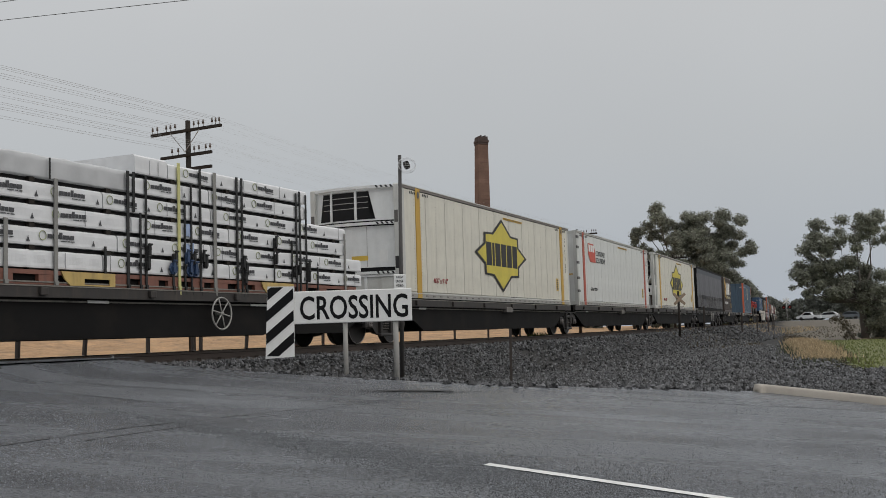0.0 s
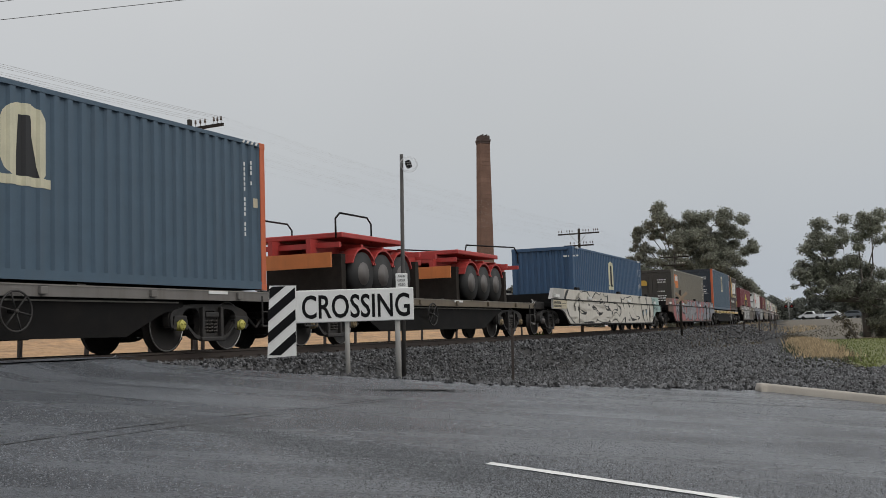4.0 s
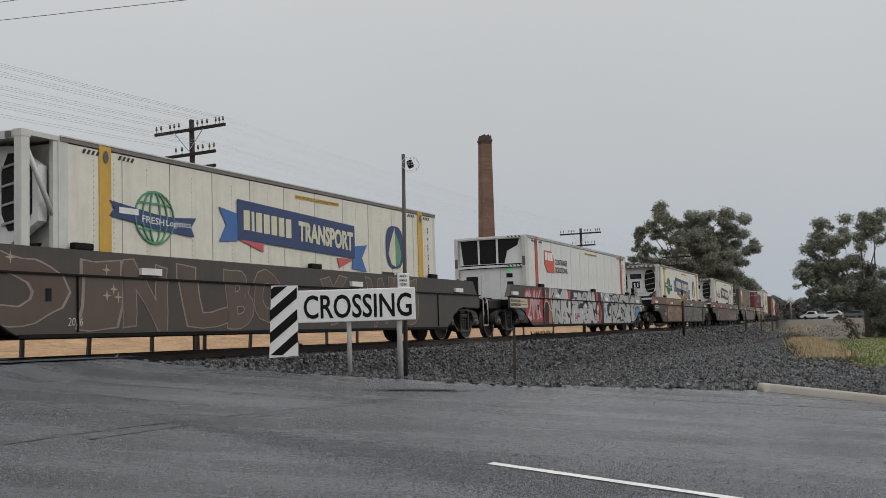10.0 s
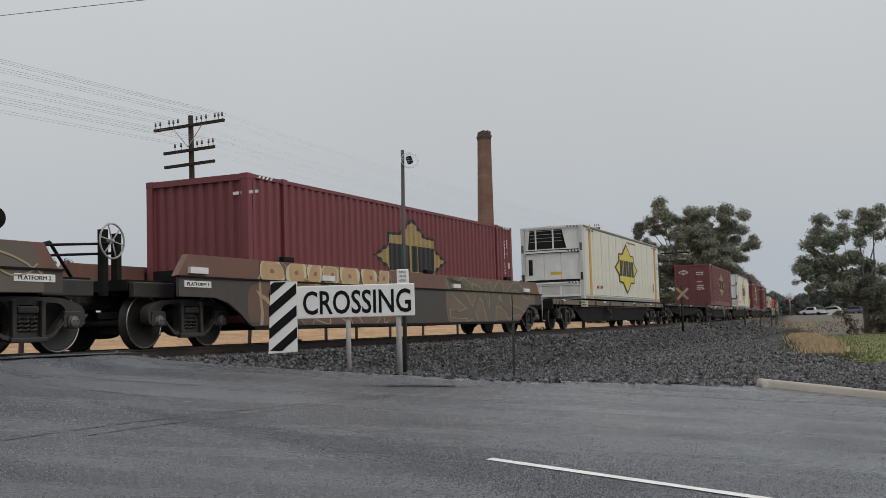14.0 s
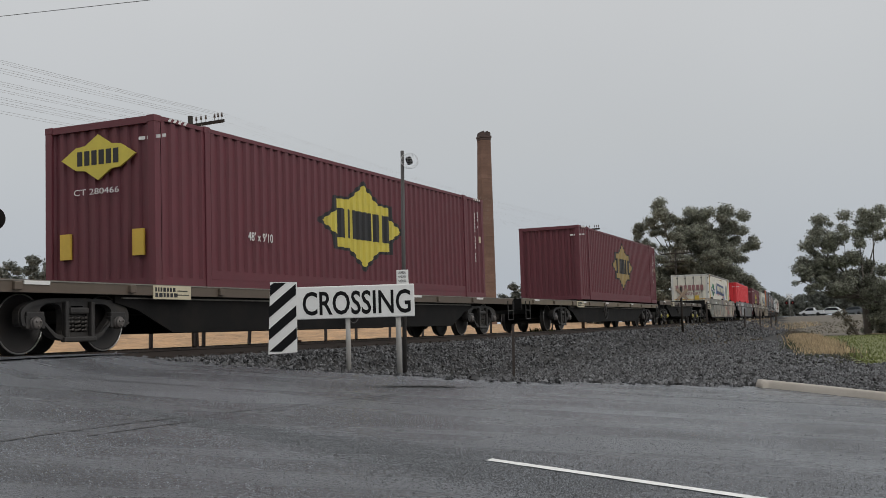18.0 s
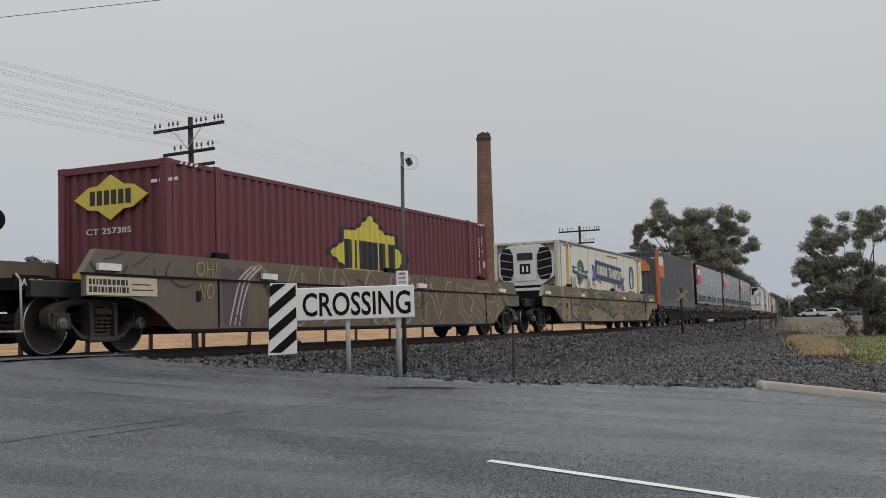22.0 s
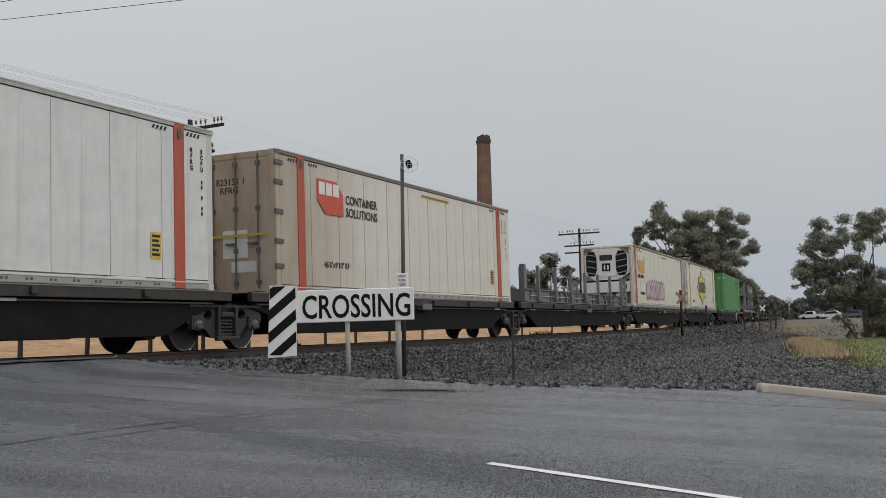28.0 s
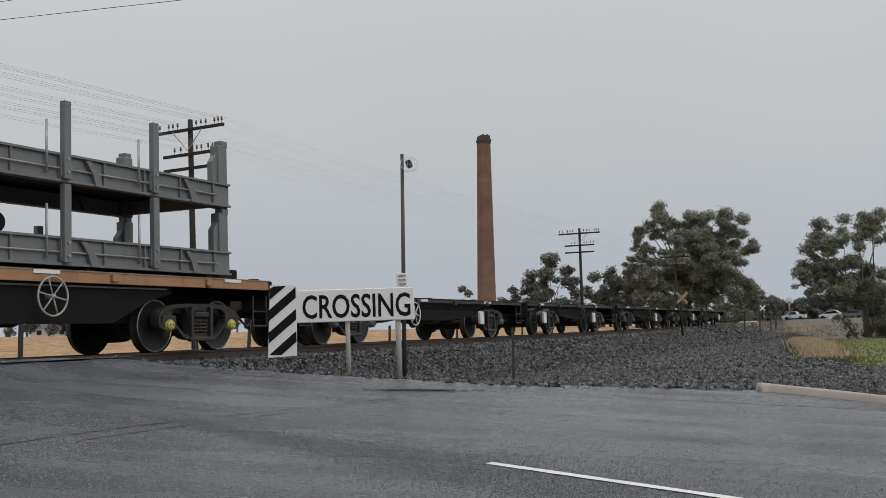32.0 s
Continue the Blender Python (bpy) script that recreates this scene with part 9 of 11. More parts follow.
for k, pts in enumerate((
        [(-4.25, 0.45), (-3.35, 0.40), (-3.15, 0.75), (-3.2, 1.3), (-3.5, 1.58), (-3.95, 1.5), (-4.3, 1.2)],
        [(-3.22, 0.6), (-2.85, 1.02), (-2.64, 1.0), (-2.63, 0.7), (-2.8, 0.42), (-3.02, 0.37)],
        [(-2.6, 1.02), (-2.2, 1.2), (-2.05, 1.2), (-2.1, 1.0), (-2.35, 0.72), (-1.95, 0.92), (-1.52, 0.9), (-1.47, 0.6), (-1.7, 0.37), (-2.85, 0.36), (-2.6, 0.7)],
        [(-2.97, 1.22), (-2.9, 1.07), (-2.5, 1.1), (-2.32, 1.24), (-2.42, 1.28)],
        [(-2.0, 1.03), (-1.85, 1.15), (-1.5, 1.12), (-1.46, 1.25), (-1.5, 1.48), (-2.0, 1.48)],
        [(-1.4, 0.72), (-1.42, 0.98), (-1.2, 1.10), (-0.9, 1.07), (-0.85, 0.82)],
        [(-1.4, 0.65), (-0.88, 0.75), (-0.74, 0.55), (-0.9, 0.36), (-1.32, 0.36)],
        [(-1.35, 1.20), (-0.8, 1.25), (-0.64, 1.52), (-1.25, 1.52)],
        [(-0.78, 0.9), (-0.7, 1.2), (-0.4, 1.58), (-0.08, 1.6), (-0.2, 1.1), (0.06, 0.6), (-0.05, 0.42), (-0.3, 0.58), (-0.5, 0.35), (-0.82, 0.35), (-0.72, 0.7)],
        [(-0.04, 1.22), (0.12, 1.55), (0.42, 1.52), (0.5, 1.2), (0.3, 0.95), (0.12, 0.9)],
        [(0.0, 0.35), (0.2, 0.62), (0.36, 0.76), (0.56, 0.40), (0.42, 0.33)],
        [(0.58, 0.45), (0.62, 1.15), (1.15, 0.7), (0.72, 0.45)],
        [(1.6, 0.6), (1.7, 1.2), (2.2, 1.55), (2.75, 1.5), (2.85, 1.25), (2.8, 0.5), (2.2, 0.34), (1.8, 0.4)])):
    cx, cz = sum(p for p, q in pts) / len(pts), sum(q for p, q in pts) / len(pts)
    spray(w, "graffiti_letter", flat_shape(round_off([(cx + 1.14 * (p - cx), cz + 1.17 * (q - cz)) for p, q in pts], 2)), SILVER_PAINT[k % 2], 2 + 0.2 * (k % 3), "silver sprayed letter")
for pts in ([(-3.72, 1.1), (-3.5, 1.22), (-3.44, 1.05), (-3.5, 0.9), (-3.62, 0.92)], [(-3.68, 0.80), (-3.28, 0.68), (-3.35, 0.54), (-3.52, 0.58)], [(2.25, 1.15), (2.9, 1.22), (2.9, 1.05), (2.5, 1.02), (2.45, 0.8), (2.75, 0.75), (2.65, 0.6), (2.3, 0.65), (2.18, 0.9)]):
    spray(w, "graffiti_patch", flat_shape(round_off(pts, 1)), INK, 3, "black opening of a letter")
spray(w, "graffiti_line", flat_lines([[(1.56, 0.5), (1.62, 1.0), (1.8, 1.35), (2.2, 1.58)], [(-3.1, 1.25), (-3.12, 0.75), (-3.3, 0.4)], [(2.95, 0.36), (2.9, 0.9), (2.95, 1.5)]], 0.035), INK, 3, "bold black outlines")
spray(w, "graffiti_line", flat_lines([[(-2.72, 0.45), (-2.68, 0.7), (-2.7, 0.95)], [(-1.52, 0.5), (-1.55, 0.7), (-1.62, 0.86)], [(-0.95, 1.0), (-1.2, 1.04)], [(-0.12, 1.5), (-0.26, 1.15)], [(-3.25, 0.8), (-3.3, 1.25), (-3.5, 1.5)], [(1.05, 0.7), (0.72, 1.05)]], 0.022), (0.66, 0.66, 0.66), 3, "white sprayed shines")
for pts in ([(-2.52, 1.33), (-2.06, 1.33), (-2.06, 1.50), (-2.5, 1.50)], [(1.45, 1.42), (1.72, 1.42), (1.7, 1.6), (1.42, 1.6)]):
    spray(w, "graffiti_patch", flat_shape(pts), (0.50, 0.50, 0.50), 3, "pale sprayed block")
for pts in ([(0.6, 1.62), (0.92, 1.6), (1.0, 1.15), (1.38, 0.75), (1.22, 0.55), (1.05, 0.36), (0.78, 0.36), (1.14, 0.7), (0.72, 1.15)], [(-3.32, 1.55), (-2.92, 1.55), (-3.05, 1.12), (-3.14, 1.10)], [(0.46, 0.92), (0.56, 1.04), (0.56, 0.8)]):
    spray(w, "graffiti_patch", flat_shape(pts), (0.42, 0.075, 0.055), 6, "red slash")
rnd = random.Random(25)
for cx, cz in ((-3.12, 0.75), (-2.12, 0.67), (-0.72, 1.0), (-0.32, 1.2), (0.7, 0.78), (-1.15, 0.55), (-1.0, 1.4), (-4.0, 0.7), (0.3, 0.55)):
    spots = [blob(rnd, cx + dx, cz + dz, 0.055, 0.04, 10, 0.08) for dx, dz in ((0, 0.05), (-0.08, -0.04), (0.07, -0.05))]
    spray(w, "graffiti_patch", flat_shape(*spots), (0.085, 0.075, 0.14), 7, "violet spots")
fat(w, "CSR", 3.1, 7.4, [(0.40, 0.405, 0.40), (0.37, 0.39, 0.38)], INK, 24, 0.38, 1.55, 0.035, 0.045, wild=True)
for cx, cz in ((1.85, 0.86), (2.05, 0.62), (4.9, 0.7), (5.4, 0.9), (6.3, 1.35), (3.4, 1.4)):
    spray(w, "graffiti_patch", flat_shape(star_pts(cx, cz, 0.16)), (0.12, 0.28, 0.46), 7, "blue star")
spray(w, "graffiti_patch", flat_shape(blob(random.Random(8), 7.75, 0.78, 0.46, 0.34, 20, 0.04)), INK, 6.5, "black rim")
spray(w, "graffiti_patch", flat_shape(blob(random.Random(8), 7.75, 0.78, 0.40, 0.28, 20, 0.04)), (0.10, 0.23, 0.38), 7, "blue sprayed blob")
scrawl(w, 2.0, 7.0, (0.42, 0.42, 0.22), 7, 26, 0.012)
tag(w, "24", -2.72, 0.44, 0.42, 0.30, (0.42, 0.04, 0.05))
tag(w, "2MK", -4.2, 0.40, 0.35, 0.12, INK)
rust_chord = paint("rust_chord", (0.16, 0.080, 0.058), dirt=0.5, dirt_col=(0.08, 0.055, 0.045))
w = well_wagon(302.8, well_dark, "dark brown well wagon with orange-brown and grey sprayed letters", 36, "platform", "platform", "4", rust_chord, True)
spray(w, "graffiti_ground", cloud_shape(-6.5, -0.9, 0.34, 1.62, 27, 0.5, 0.06), (0.175, 0.105, 0.068), 0, "orange-brown sprayed ground")
fat(w, "SWEK", -6.2, -1.1, [(0.25, 0.155, 0.10), (0.20, 0.125, 0.085)], (0.085, 0.055, 0.042), 28, 0.42, 1.52, 0.05, 0.03, wild=True)
spray(w, "graffiti_ground", cloud_shape(-0.6, 7.6, 0.36, 1.6, 29, 0.5, 0.08), (0.075, 0.068, 0.058), 0, "dark sprayed ground")
fat(w, "NAKEY", -0.5, 6.6, [(0.098, 0.098, 0.088), (0.115, 0.11, 0.098)], (0.33, 0.28, 0.22), 30, 0.40, 1.53, 0.02, 0.022, inner=(0.36, 0.31, 0.25), wild=True)
scrawl(w, -8.4, -6.8, (0.16, 0.12, 0.10), 8, 31, 0.012)
scrawl(w, 6.4, 8.8, (0.25, 0.19, 0.14), 10, 32, 0.010)
coded_plate(w, -7.05, -1.478, 0.66, 0.36, 0.30)
w = well_wagon(324.5, well_dark, "dark well wagon with faded rust, tan and black spray paint", 37, "platform", "platform", "3", rust_chord)
spray(w, "graffiti_ground", cloud_shape(-6.8, -5.9, 0.34, 1.2, 33, 0.3, 0.05), (0.155, 0.145, 0.095), 0.3, "olive sprayed ground")
spray(w, "graffiti_ground", cloud_shape(-6.1, 0.9, 0.34, 1.2, 34, 0.5, 0.05), (0.115, 0.058, 0.045), 0, "rust-red sprayed ground")
spray(w, "graffiti_ground", cloud_shape(0.7, 9.2, 0.34, 1.64, 35, 0.6, 0.05), (0.066, 0.064, 0.058), 0, "dark grey sprayed ground")
spray(w, "graffiti_ground", cloud_shape(0.5, 8.0, 0.34, 0.95, 55, 0.9, 0.12), (0.165, 0.112, 0.078), 0.5, "tan-brown sprayed ground")
shards(w, 2.4, 8.8, [(0.068, 0.064, 0.058), (0.17, 0.13, 0.095), (0.22, 0.17, 0.125), (0.055, 0.054, 0.05)], 16, 36, 0.5)
scrawl(w, 2.0, 8.8, (0.45, 0.42, 0.37), 12, 38, 0.014, 7)
scrawl(w, -6.7, 0.5, (0.24, 0.20, 0.10), 12, 39, 0.018)
scrawl(w, -6.0, 0.8, (0.30, 0.20, 0.16), 9, 40, 0.012)
scrawl(w, -8.5, -7.0, (0.17, 0.13, 0.11), 8, 41, 0.012)
coded_plate(w, -6.95, -1.478, 0.66, 0.40, 0.32)
w = well_wagon(346.0, well_dark, "dark well wagon with tan and ochre sprayed figures", 38, "platform", "platform", "2", rust_chord)
spray(w, "graffiti_ground", cloud_shape(-3.2, 8.9, 0.34, 1.62, 42, 0.6, 0.06), (0.115, 0.10, 0.078), 0, "dull olive sprayed ground")
spray(w, "graffiti_line", flat_lines([[(-5.35, 1.05), (-4.95, 0.95), (-4.85, 0.65), (-5.2, 0.45), (-5.6, 0.42)]], 0.03), (0.30, 0.20, 0.13), 2, "ochre arc")
spray(w, "graffiti_patch", flat_shape(blob(random.Random(9), -3.85, 0.92, 0.62, 0.58, 24, 0.06)), INK, 2, "black rim")
spray(w, "graffiti_patch", flat_shape(blob(random.Random(9), -3.85, 0.92, 0.57, 0.53, 24, 0.06)), (0.34, 0.27, 0.17), 3, "tan sprayed blob")
spray(w, "graffiti_line", flat_lines([[(-4.1, 0.95), (-3.8, 0.88), (-3.5, 0.98)], [(-4.1, 0.78), (-3.8, 0.70), (-3.48, 0.82)], [(-4.05, 0.6), (-3.8, 0.54), (-3.5, 0.66)], [(-4.0, 0.98), (-4.02, 0.56)], [(-3.8, 0.92), (-3.82, 0.52)], [(-3.6, 0.96), (-3.6, 0.58)], [(-4.2, 1.4), (-3.9, 1.25), (-3.6, 1.45)], [(-4.0, 1.5), (-3.8, 1.3)], [(-3.3, 1.5), (-3.1, 1.3), (-2.9, 1.5), (-2.6, 1.3)]], 0.022), INK, 4, "dark sprayed strokes")
fat(w, "ROSCH", -2.4, 7.0, [(0.145, 0.122, 0.092), (0.125, 0.105, 0.08)], (0.27, 0.20, 0.115), 43, 0.42, 1.52, 0.03, 0.018, inner=(0.33, 0.28, 0.19), wild=True)
scrawl(w, -8.4, -6.9, (0.17, 0.13, 0.11), 8, 44, 0.012)
scrawl(w, 3.0, 8.8, (0.35, 0.28, 0.17), 9, 45, 0.014, 7)
coded_plate(w, -6.75, -1.478, 0.72, 0.44, 0.33)
w = well_wagon(367.6, well_dark, "dark brown well wagon with orange-tan sprayed letters", 39, "platform", "end", "1", rust_chord, True)
spray(w, "graffiti_ground", cloud_shape(-7.75, -1.3, 0.34, 1.25, 46, 0.45, 0.10), (0.135, 0.078, 0.055), 0, "rust-brown sprayed ground")
fat(w, "JOFKSA", -7.1, -1.6, [(0.150, 0.088, 0.060), (0.135, 0.080, 0.056)], (0.36, 0.29, 0.19), 47, 0.38, 1.54, 0.05, 0.02, wild=True)
fat(w, "JOFKSA", -7.1, -1.6, (0.40, 0.26, 0.14), (0.52, 0.43, 0.30), 48, 0.80, 1.24, 0.05, 0.018, 6, wild=True)
rnd = random.Random(61)
for x, rx_ in ((-6.85, 0.42), (-5.95, 0.36), (-5.25, 0.27), (-4.6, 0.32), (-3.75, 0.42), (-2.85, 0.36), (-2.1, 0.27)):
    spray(w, "graffiti_patch", flat_shape(blob(rnd, x, 1.40, rx_, 0.24, 18, 0.10)), (0.58, 0.49, 0.34), 7.6, "cream rim of a bubble letter")
    spray(w, "graffiti_patch", flat_shape(blob(rnd, x, 1.40, rx_ - 0.05, 0.20, 18, 0.10)), (0.47, 0.32, 0.165), 8.2, "orange-tan bubble letter")
    spray(w, "graffiti_patch", flat_shape(blob(rnd, x + rnd.uniform(-0.1, 0.1), 1.40, 0.07, 0.05, 10, 0.15)), (0.26, 0.13, 0.075), 8.8, "brown fleck")
spray(w, "graffiti_ground", cloud_shape(1.4, 8.6, 0.34, 1.6, 49, 0.5, 0.06), (0.155, 0.115, 0.080), 0, "tan sprayed ground")
fat(w, "ZNAC", 1.8, 7.7, (0.120, 0.105, 0.078), (0.27, 0.21, 0.14), 50, 0.42, 1.50, 0.03, 0.02, wild=True)
coded_plate(w, -6.72, -1.482, 0.80, 1.42, 0.30)
flat_wagon(378.5, 399.2, (381.0, 396.4), "tan", "flat wagon with faded tan sill", wheel_at=387.0, seed=7)
flat_wagon(399.2, 415.8, (401.4, 413.4), "dark", "empty black flat wagon", wheel_at=404.0, seed=8, skeletal=True)
flat_wagon(415.8, 434.2, (418.4, 431.7), "tan", "flat wagon with tan side sill", wheel_at=426.2, wheel_mat=wheel_grey, caps=cap_tan, seed=9)
flat_wagon(434.3, 455.2, (436.2, 452.6), "brown", "flat wagon with brown side sill", wheel_at=448.0, caps=cap_tan, seed=10)
flat_wagon(455.3, 477.3, (458.2, 474.7), "brown", "flat wagon with brown side sill", wheel_at=466.5, seed=11)
flat_wagon(477.4, 500.0, (482.8, 497.6), "tan", "flat wagon with dull tan side sill", wheel_at=488.6, seed=12)
flat_wagon(500.1, 515.9, (502.4, 513.4), "brown", "empty flat wagon with brown-grey sill and deep black girder", caps=cap_yellow, wheel_at=506.0, seed=13, up=0.15)
w = well_wagon(526.6, well_tan, "well wagon in camouflage of grey-green, cream and brown", 51, "end", "tank")
camo(w, -8.6, 9.1, ((0.20, 0.195, 0.17), (0.14, 0.125, 0.11), (0.22, 0.20, 0.165)), 52)
fat(w, "NATMO", -7.7, -0.85, [(0.23, 0.235, 0.205), (0.26, 0.25, 0.215)], (0.035, 0.033, 0.03), 53, 0.40, 1.55, 0.07, 0.03, wild=True)
for cx, cz, rx_, rz_ in ((-5.75, 0.62, 0.15, 0.24), (-4.55, 0.72, 0.17, 0.24), (-5.1, 0.42, 0.4, 0.09), (-3.3, 0.42, 0.42, 0.09), (-2.2, 0.42, 0.42, 0.09), (-6.3, 1.42, 0.1, 0.14), (-3.05, 1.42, 0.1, 0.14), (-1.15, 0.9, 0.12, 0.42), (-6.9, 0.9, 0.1, 0.4)):
    spray(w, "graffiti_patch", flat_shape(blob(random.Random(5), cx, cz, rx_ + 0.03, rz_ + 0.03, 16, 0.03)), (0.035, 0.033, 0.03), 6, "dark rim")
    spray(w, "graffiti_patch", flat_shape(blob(random.Random(5), cx, cz, rx_, rz_, 16, 0.03)), (0.40, 0.365, 0.275), 7, "cream oval")
for x in (-5.9, -4.0, -2.25):
    spray(w, "graffiti_patch", flat_shape([(x - 0.22, 0.48), (x + 0.25, 0.52), (x, 0.92)]), (0.36, 0.21, 0.13), 6.5, "orange wedge")
spray(w, "graffiti_ground", cloud_shape(-0.75, 0.6, 0.34, 1.6, 54, 0.3, 0.05), (0.125, 0.105, 0.11), 1, "purple-grey sprayed ground")
fat(w, "JUBSE", 0.7, 8.7, [(0.36, 0.32, 0.235), (0.20, 0.13, 0.10), (0.30, 0.285, 0.25)], (0.045, 0.035, 0.03), 55, 0.38, 1.55, 0.07, 0.035, wild=True)
shards(w, 1.0, 8.5, [(0.28, 0.06, 0.05), (0.12, 0.125, 0.10)], 8, 56, 0.35, 6)
tag(w, "PF", -3.5, 0.55, 0.4, 0.42, (0.06, 0.085, 0.06))
well_slate = paint("well_slate", (0.078, 0.076, 0.080), dirt=0.4, dirt_col=(0.10, 0.095, 0.09))
w = well_wagon(548.2, well_slate, "dark grey well wagon with silver letters and white tags", 52, "tank", "end")
spray(w, "graffiti_ground", cloud_shape(-8.4, -6.4, 0.34, 1.62, 57, 0.4, 0.06), (0.175, 0.125, 0.115), 0, "dull pink sprayed ground")
spray(w, "graffiti_line", flat_lines([[(-7.5, 1.1), (-7.3, 0.95), (-7.1, 1.05)], [(-6.9, 1.15), (-6.75, 1.0), (-6.7, 1.15)], [(-7.2, 0.62), (-6.9, 0.48), (-6.6, 0.65)]], 0.015), INK, 2, "thin dark lines")
fat(w, "TEZ", -5.55, -2.05, (0.39, 0.395, 0.40), INK, 58, 0.38, 1.56, 0.055, 0.05, inner=(0.12, 0.11, 0.11))
spray(w, "graffiti_line", flat_lines([[(-5.8, 1.2), (-5.75, 0.85), (-5.4, 0.6)], [(-2.0, 1.2), (-1.95, 0.9), (-2.2, 0.55)], [(-6.1, 0.9), (-5.95, 0.55)], [(-6.2, 0.8), (-6.1, 0.52)]], 0.016), IVORY, 6, "white sprayed lines")
for word, x, z, ww, hh in (("UNO", -5.62, 0.52, 0.34, 0.2), ("24", -2.05, 0.55, 0.22, 0.2), ("mtwo", -6.1, 1.40, 0.7, 0.13)):
    tag(w, word, x, z, ww, hh, IVORY)
fat(w, "CVK", 1.4, 5.2, (0.10, 0.105, 0.078), (0.22, 0.185, 0.15), 59, 0.5, 1.5, 0.02, 0.02, wild=True)
scrawl(w, -1.6, 0.4, (0.38, 0.37, 0.36), 9, 60, 0.011)
scrawl(w, 5.4, 8.8, (0.36, 0.34, 0.33), 9, 61, 0.011)
w = well_wagon(569.9, well_brown, "brown-grey well wagon with looping pale spray lines", 53, "end", "tank")
for word, x, z, ww, hh in (("OH!", -7.02, 1.26, 0.6, 0.26), ("NO", -7.0, 0.86, 0.42, 0.28)):
    tag(w, word, x, z, ww, hh, (0.30, 0.25, 0.13))
spray(w, "graffiti_ground", cloud_shape(-6.3, -5.5, 0.36, 1.5, 62, 0.3, 0.08), (0.085, 0.065, 0.075), 0, "violet-brown sprayed ground")
spray(w, "graffiti_line", flat_lines([[(-5.3, 1.5), (-5.75, 1.2), (-5.95, 0.8), (-6.1, 0.4)], [(-5.15, 1.5), (-5.6, 1.2), (-5.8, 0.8), (-5.95, 0.4)], [(-5.0, 1.5), (-5.45, 1.2), (-5.7, 0.75), (-5.8, 0.4)]], 0.022), (0.42, 0.38, 0.38), 5, "pale violet-white strokes")
spray(w, "graffiti_ground", cloud_shape(-5.2, 8.2, 0.36, 1.58, 63, 0.6, 0.08), (0.125, 0.090, 0.062), 0, "brown sprayed ground")
fat(w, "AWMAKN", -5.1, 3.6, [(0.135, 0.100, 0.070), (0.115, 0.088, 0.060)], (0.29, 0.235, 0.165), 64, 0.42, 1.53, -0.01, 0.022, wild=True)
scrawl(w, -5.0, 3.5, (0.055, 0.045, 0.035), 12, 65, 0.016)
fat(w, "OSA", 4.3, 8.3, (0.15, 0.115, 0.08), (0.30, 0.24, 0.16), 66, 0.42, 1.5, 0.01, 0.02, wild=True)
scrawl(w, -9.4, -7.6, (0.055, 0.05, 0.045), 6, 67, 0.014, 6, 1.28, 1.5)
w = well_wagon(591.4, well_tan, "well wagon in olive, tan and black camouflage spray", 54, "tank", "end")
camo(w, -9.6, 9.1, ((0.175, 0.145, 0.095), (0.115, 0.115, 0.065), (0.095, 0.075, 0.055), (0.235, 0.18, 0.115), (0.13, 0.10, 0.075)), 68, 0, 1.2)
rnd = random.Random(69)
for col, n, wd, ly in (((0.035, 0.030, 0.026), 30, 0.035, 3), ((0.30, 0.235, 0.15), 26, 0.022, 4), ((0.20, 0.155, 0.105), 24, 0.045, 2.5)):
    paths = []
    for _ in range(n):
        x, z, a = rnd.uniform(-8.8, 8.4), rnd.uniform(0.45, 1.5), rnd.uniform(-0.9, 0.5)
        paths.append([(x, z), (x + 0.35 * math.cos(a), z + 0.3 * math.sin(a)), (x + 0.8 * math.cos(a * 0.4), z + 0.45 * math.sin(a)), (x + 1.2, z + 0.3 * math.sin(a + 1.0))])
    tagged(spray(w, "graffiti_line", flat_lines(paths, wd), col, ly, "sweeping sprayed strokes"), kind="stuff")
for cx in (-7.45, -6.3, -4.1, 1.2, 5.9):
    spray(w, "graffiti_patch", flat_shape(star_pts(cx, 1.1 if cx < -5 else 1.4, 0.3, 8, 0.3)), (0.36, 0.23, 0.13), 5, "orange-tan sprayed burst")
ART2 = (604.2, 615.15, 630.7, 646.2, 661.6, 673.9)
for s0, s1, wheel in ((602.1, 615.5, 607.5), (615.5, 630.9, 622.0), (630.9, 646.4, 640.0), (646.4, 661.9, 656.0), (661.9, 676.2, 666.5)):
    flat_wagon(s0, s1, [b for b in ART2 if s0 - 0.7 < b < s1 - 0.7], "dark", "black articulated container flat with a deep girder", wheel_at=wheel, ends=(s0 < 603, s1 > 676), seed=int(s0), skeletal=s0 > 660)
flat_wagon(676.2, 701.6, (678.8, 697.6), "grey", "long black flat wagon, loaded at its front", caps=cap_yellow, wheel_at=686.0, seed=14)
ART3 = (704.1, 717.6, 733.2, 749.0, 764.6, 778.2)
for s0, s1, wheel in ((701.7, 717.9, 712.0), (717.9, 733.1, 724.5), (733.1, 749.2, 744.0), (749.2, 764.6, 759.0), (764.6, 780.8, 771.0)):
    flat_wagon(s0, s1, [b for b in ART3 if s0 - 0.5 < b < s1 - 0.3], "dark", "black articulated container flat with a deep girder", wheel_at=wheel, ends=(s0 < 702, s1 > 780), seed=int(s0))
flat_wagon(780.9, 803.1, (783.6, 800.6), "dark", "black flat wagon carrying one green container", wheel_at=794.75, wheel_mat=wheel_white, seed=15)
flat_wagon(803.2, 821.4, (806.9, 819.1), "orange", "flat wagon with a rusty orange sill and yellow axle caps", caps=cap_yellow, wheel_at=815.4, wheel_mat=wheel_grey, seed=16, up=0.22)
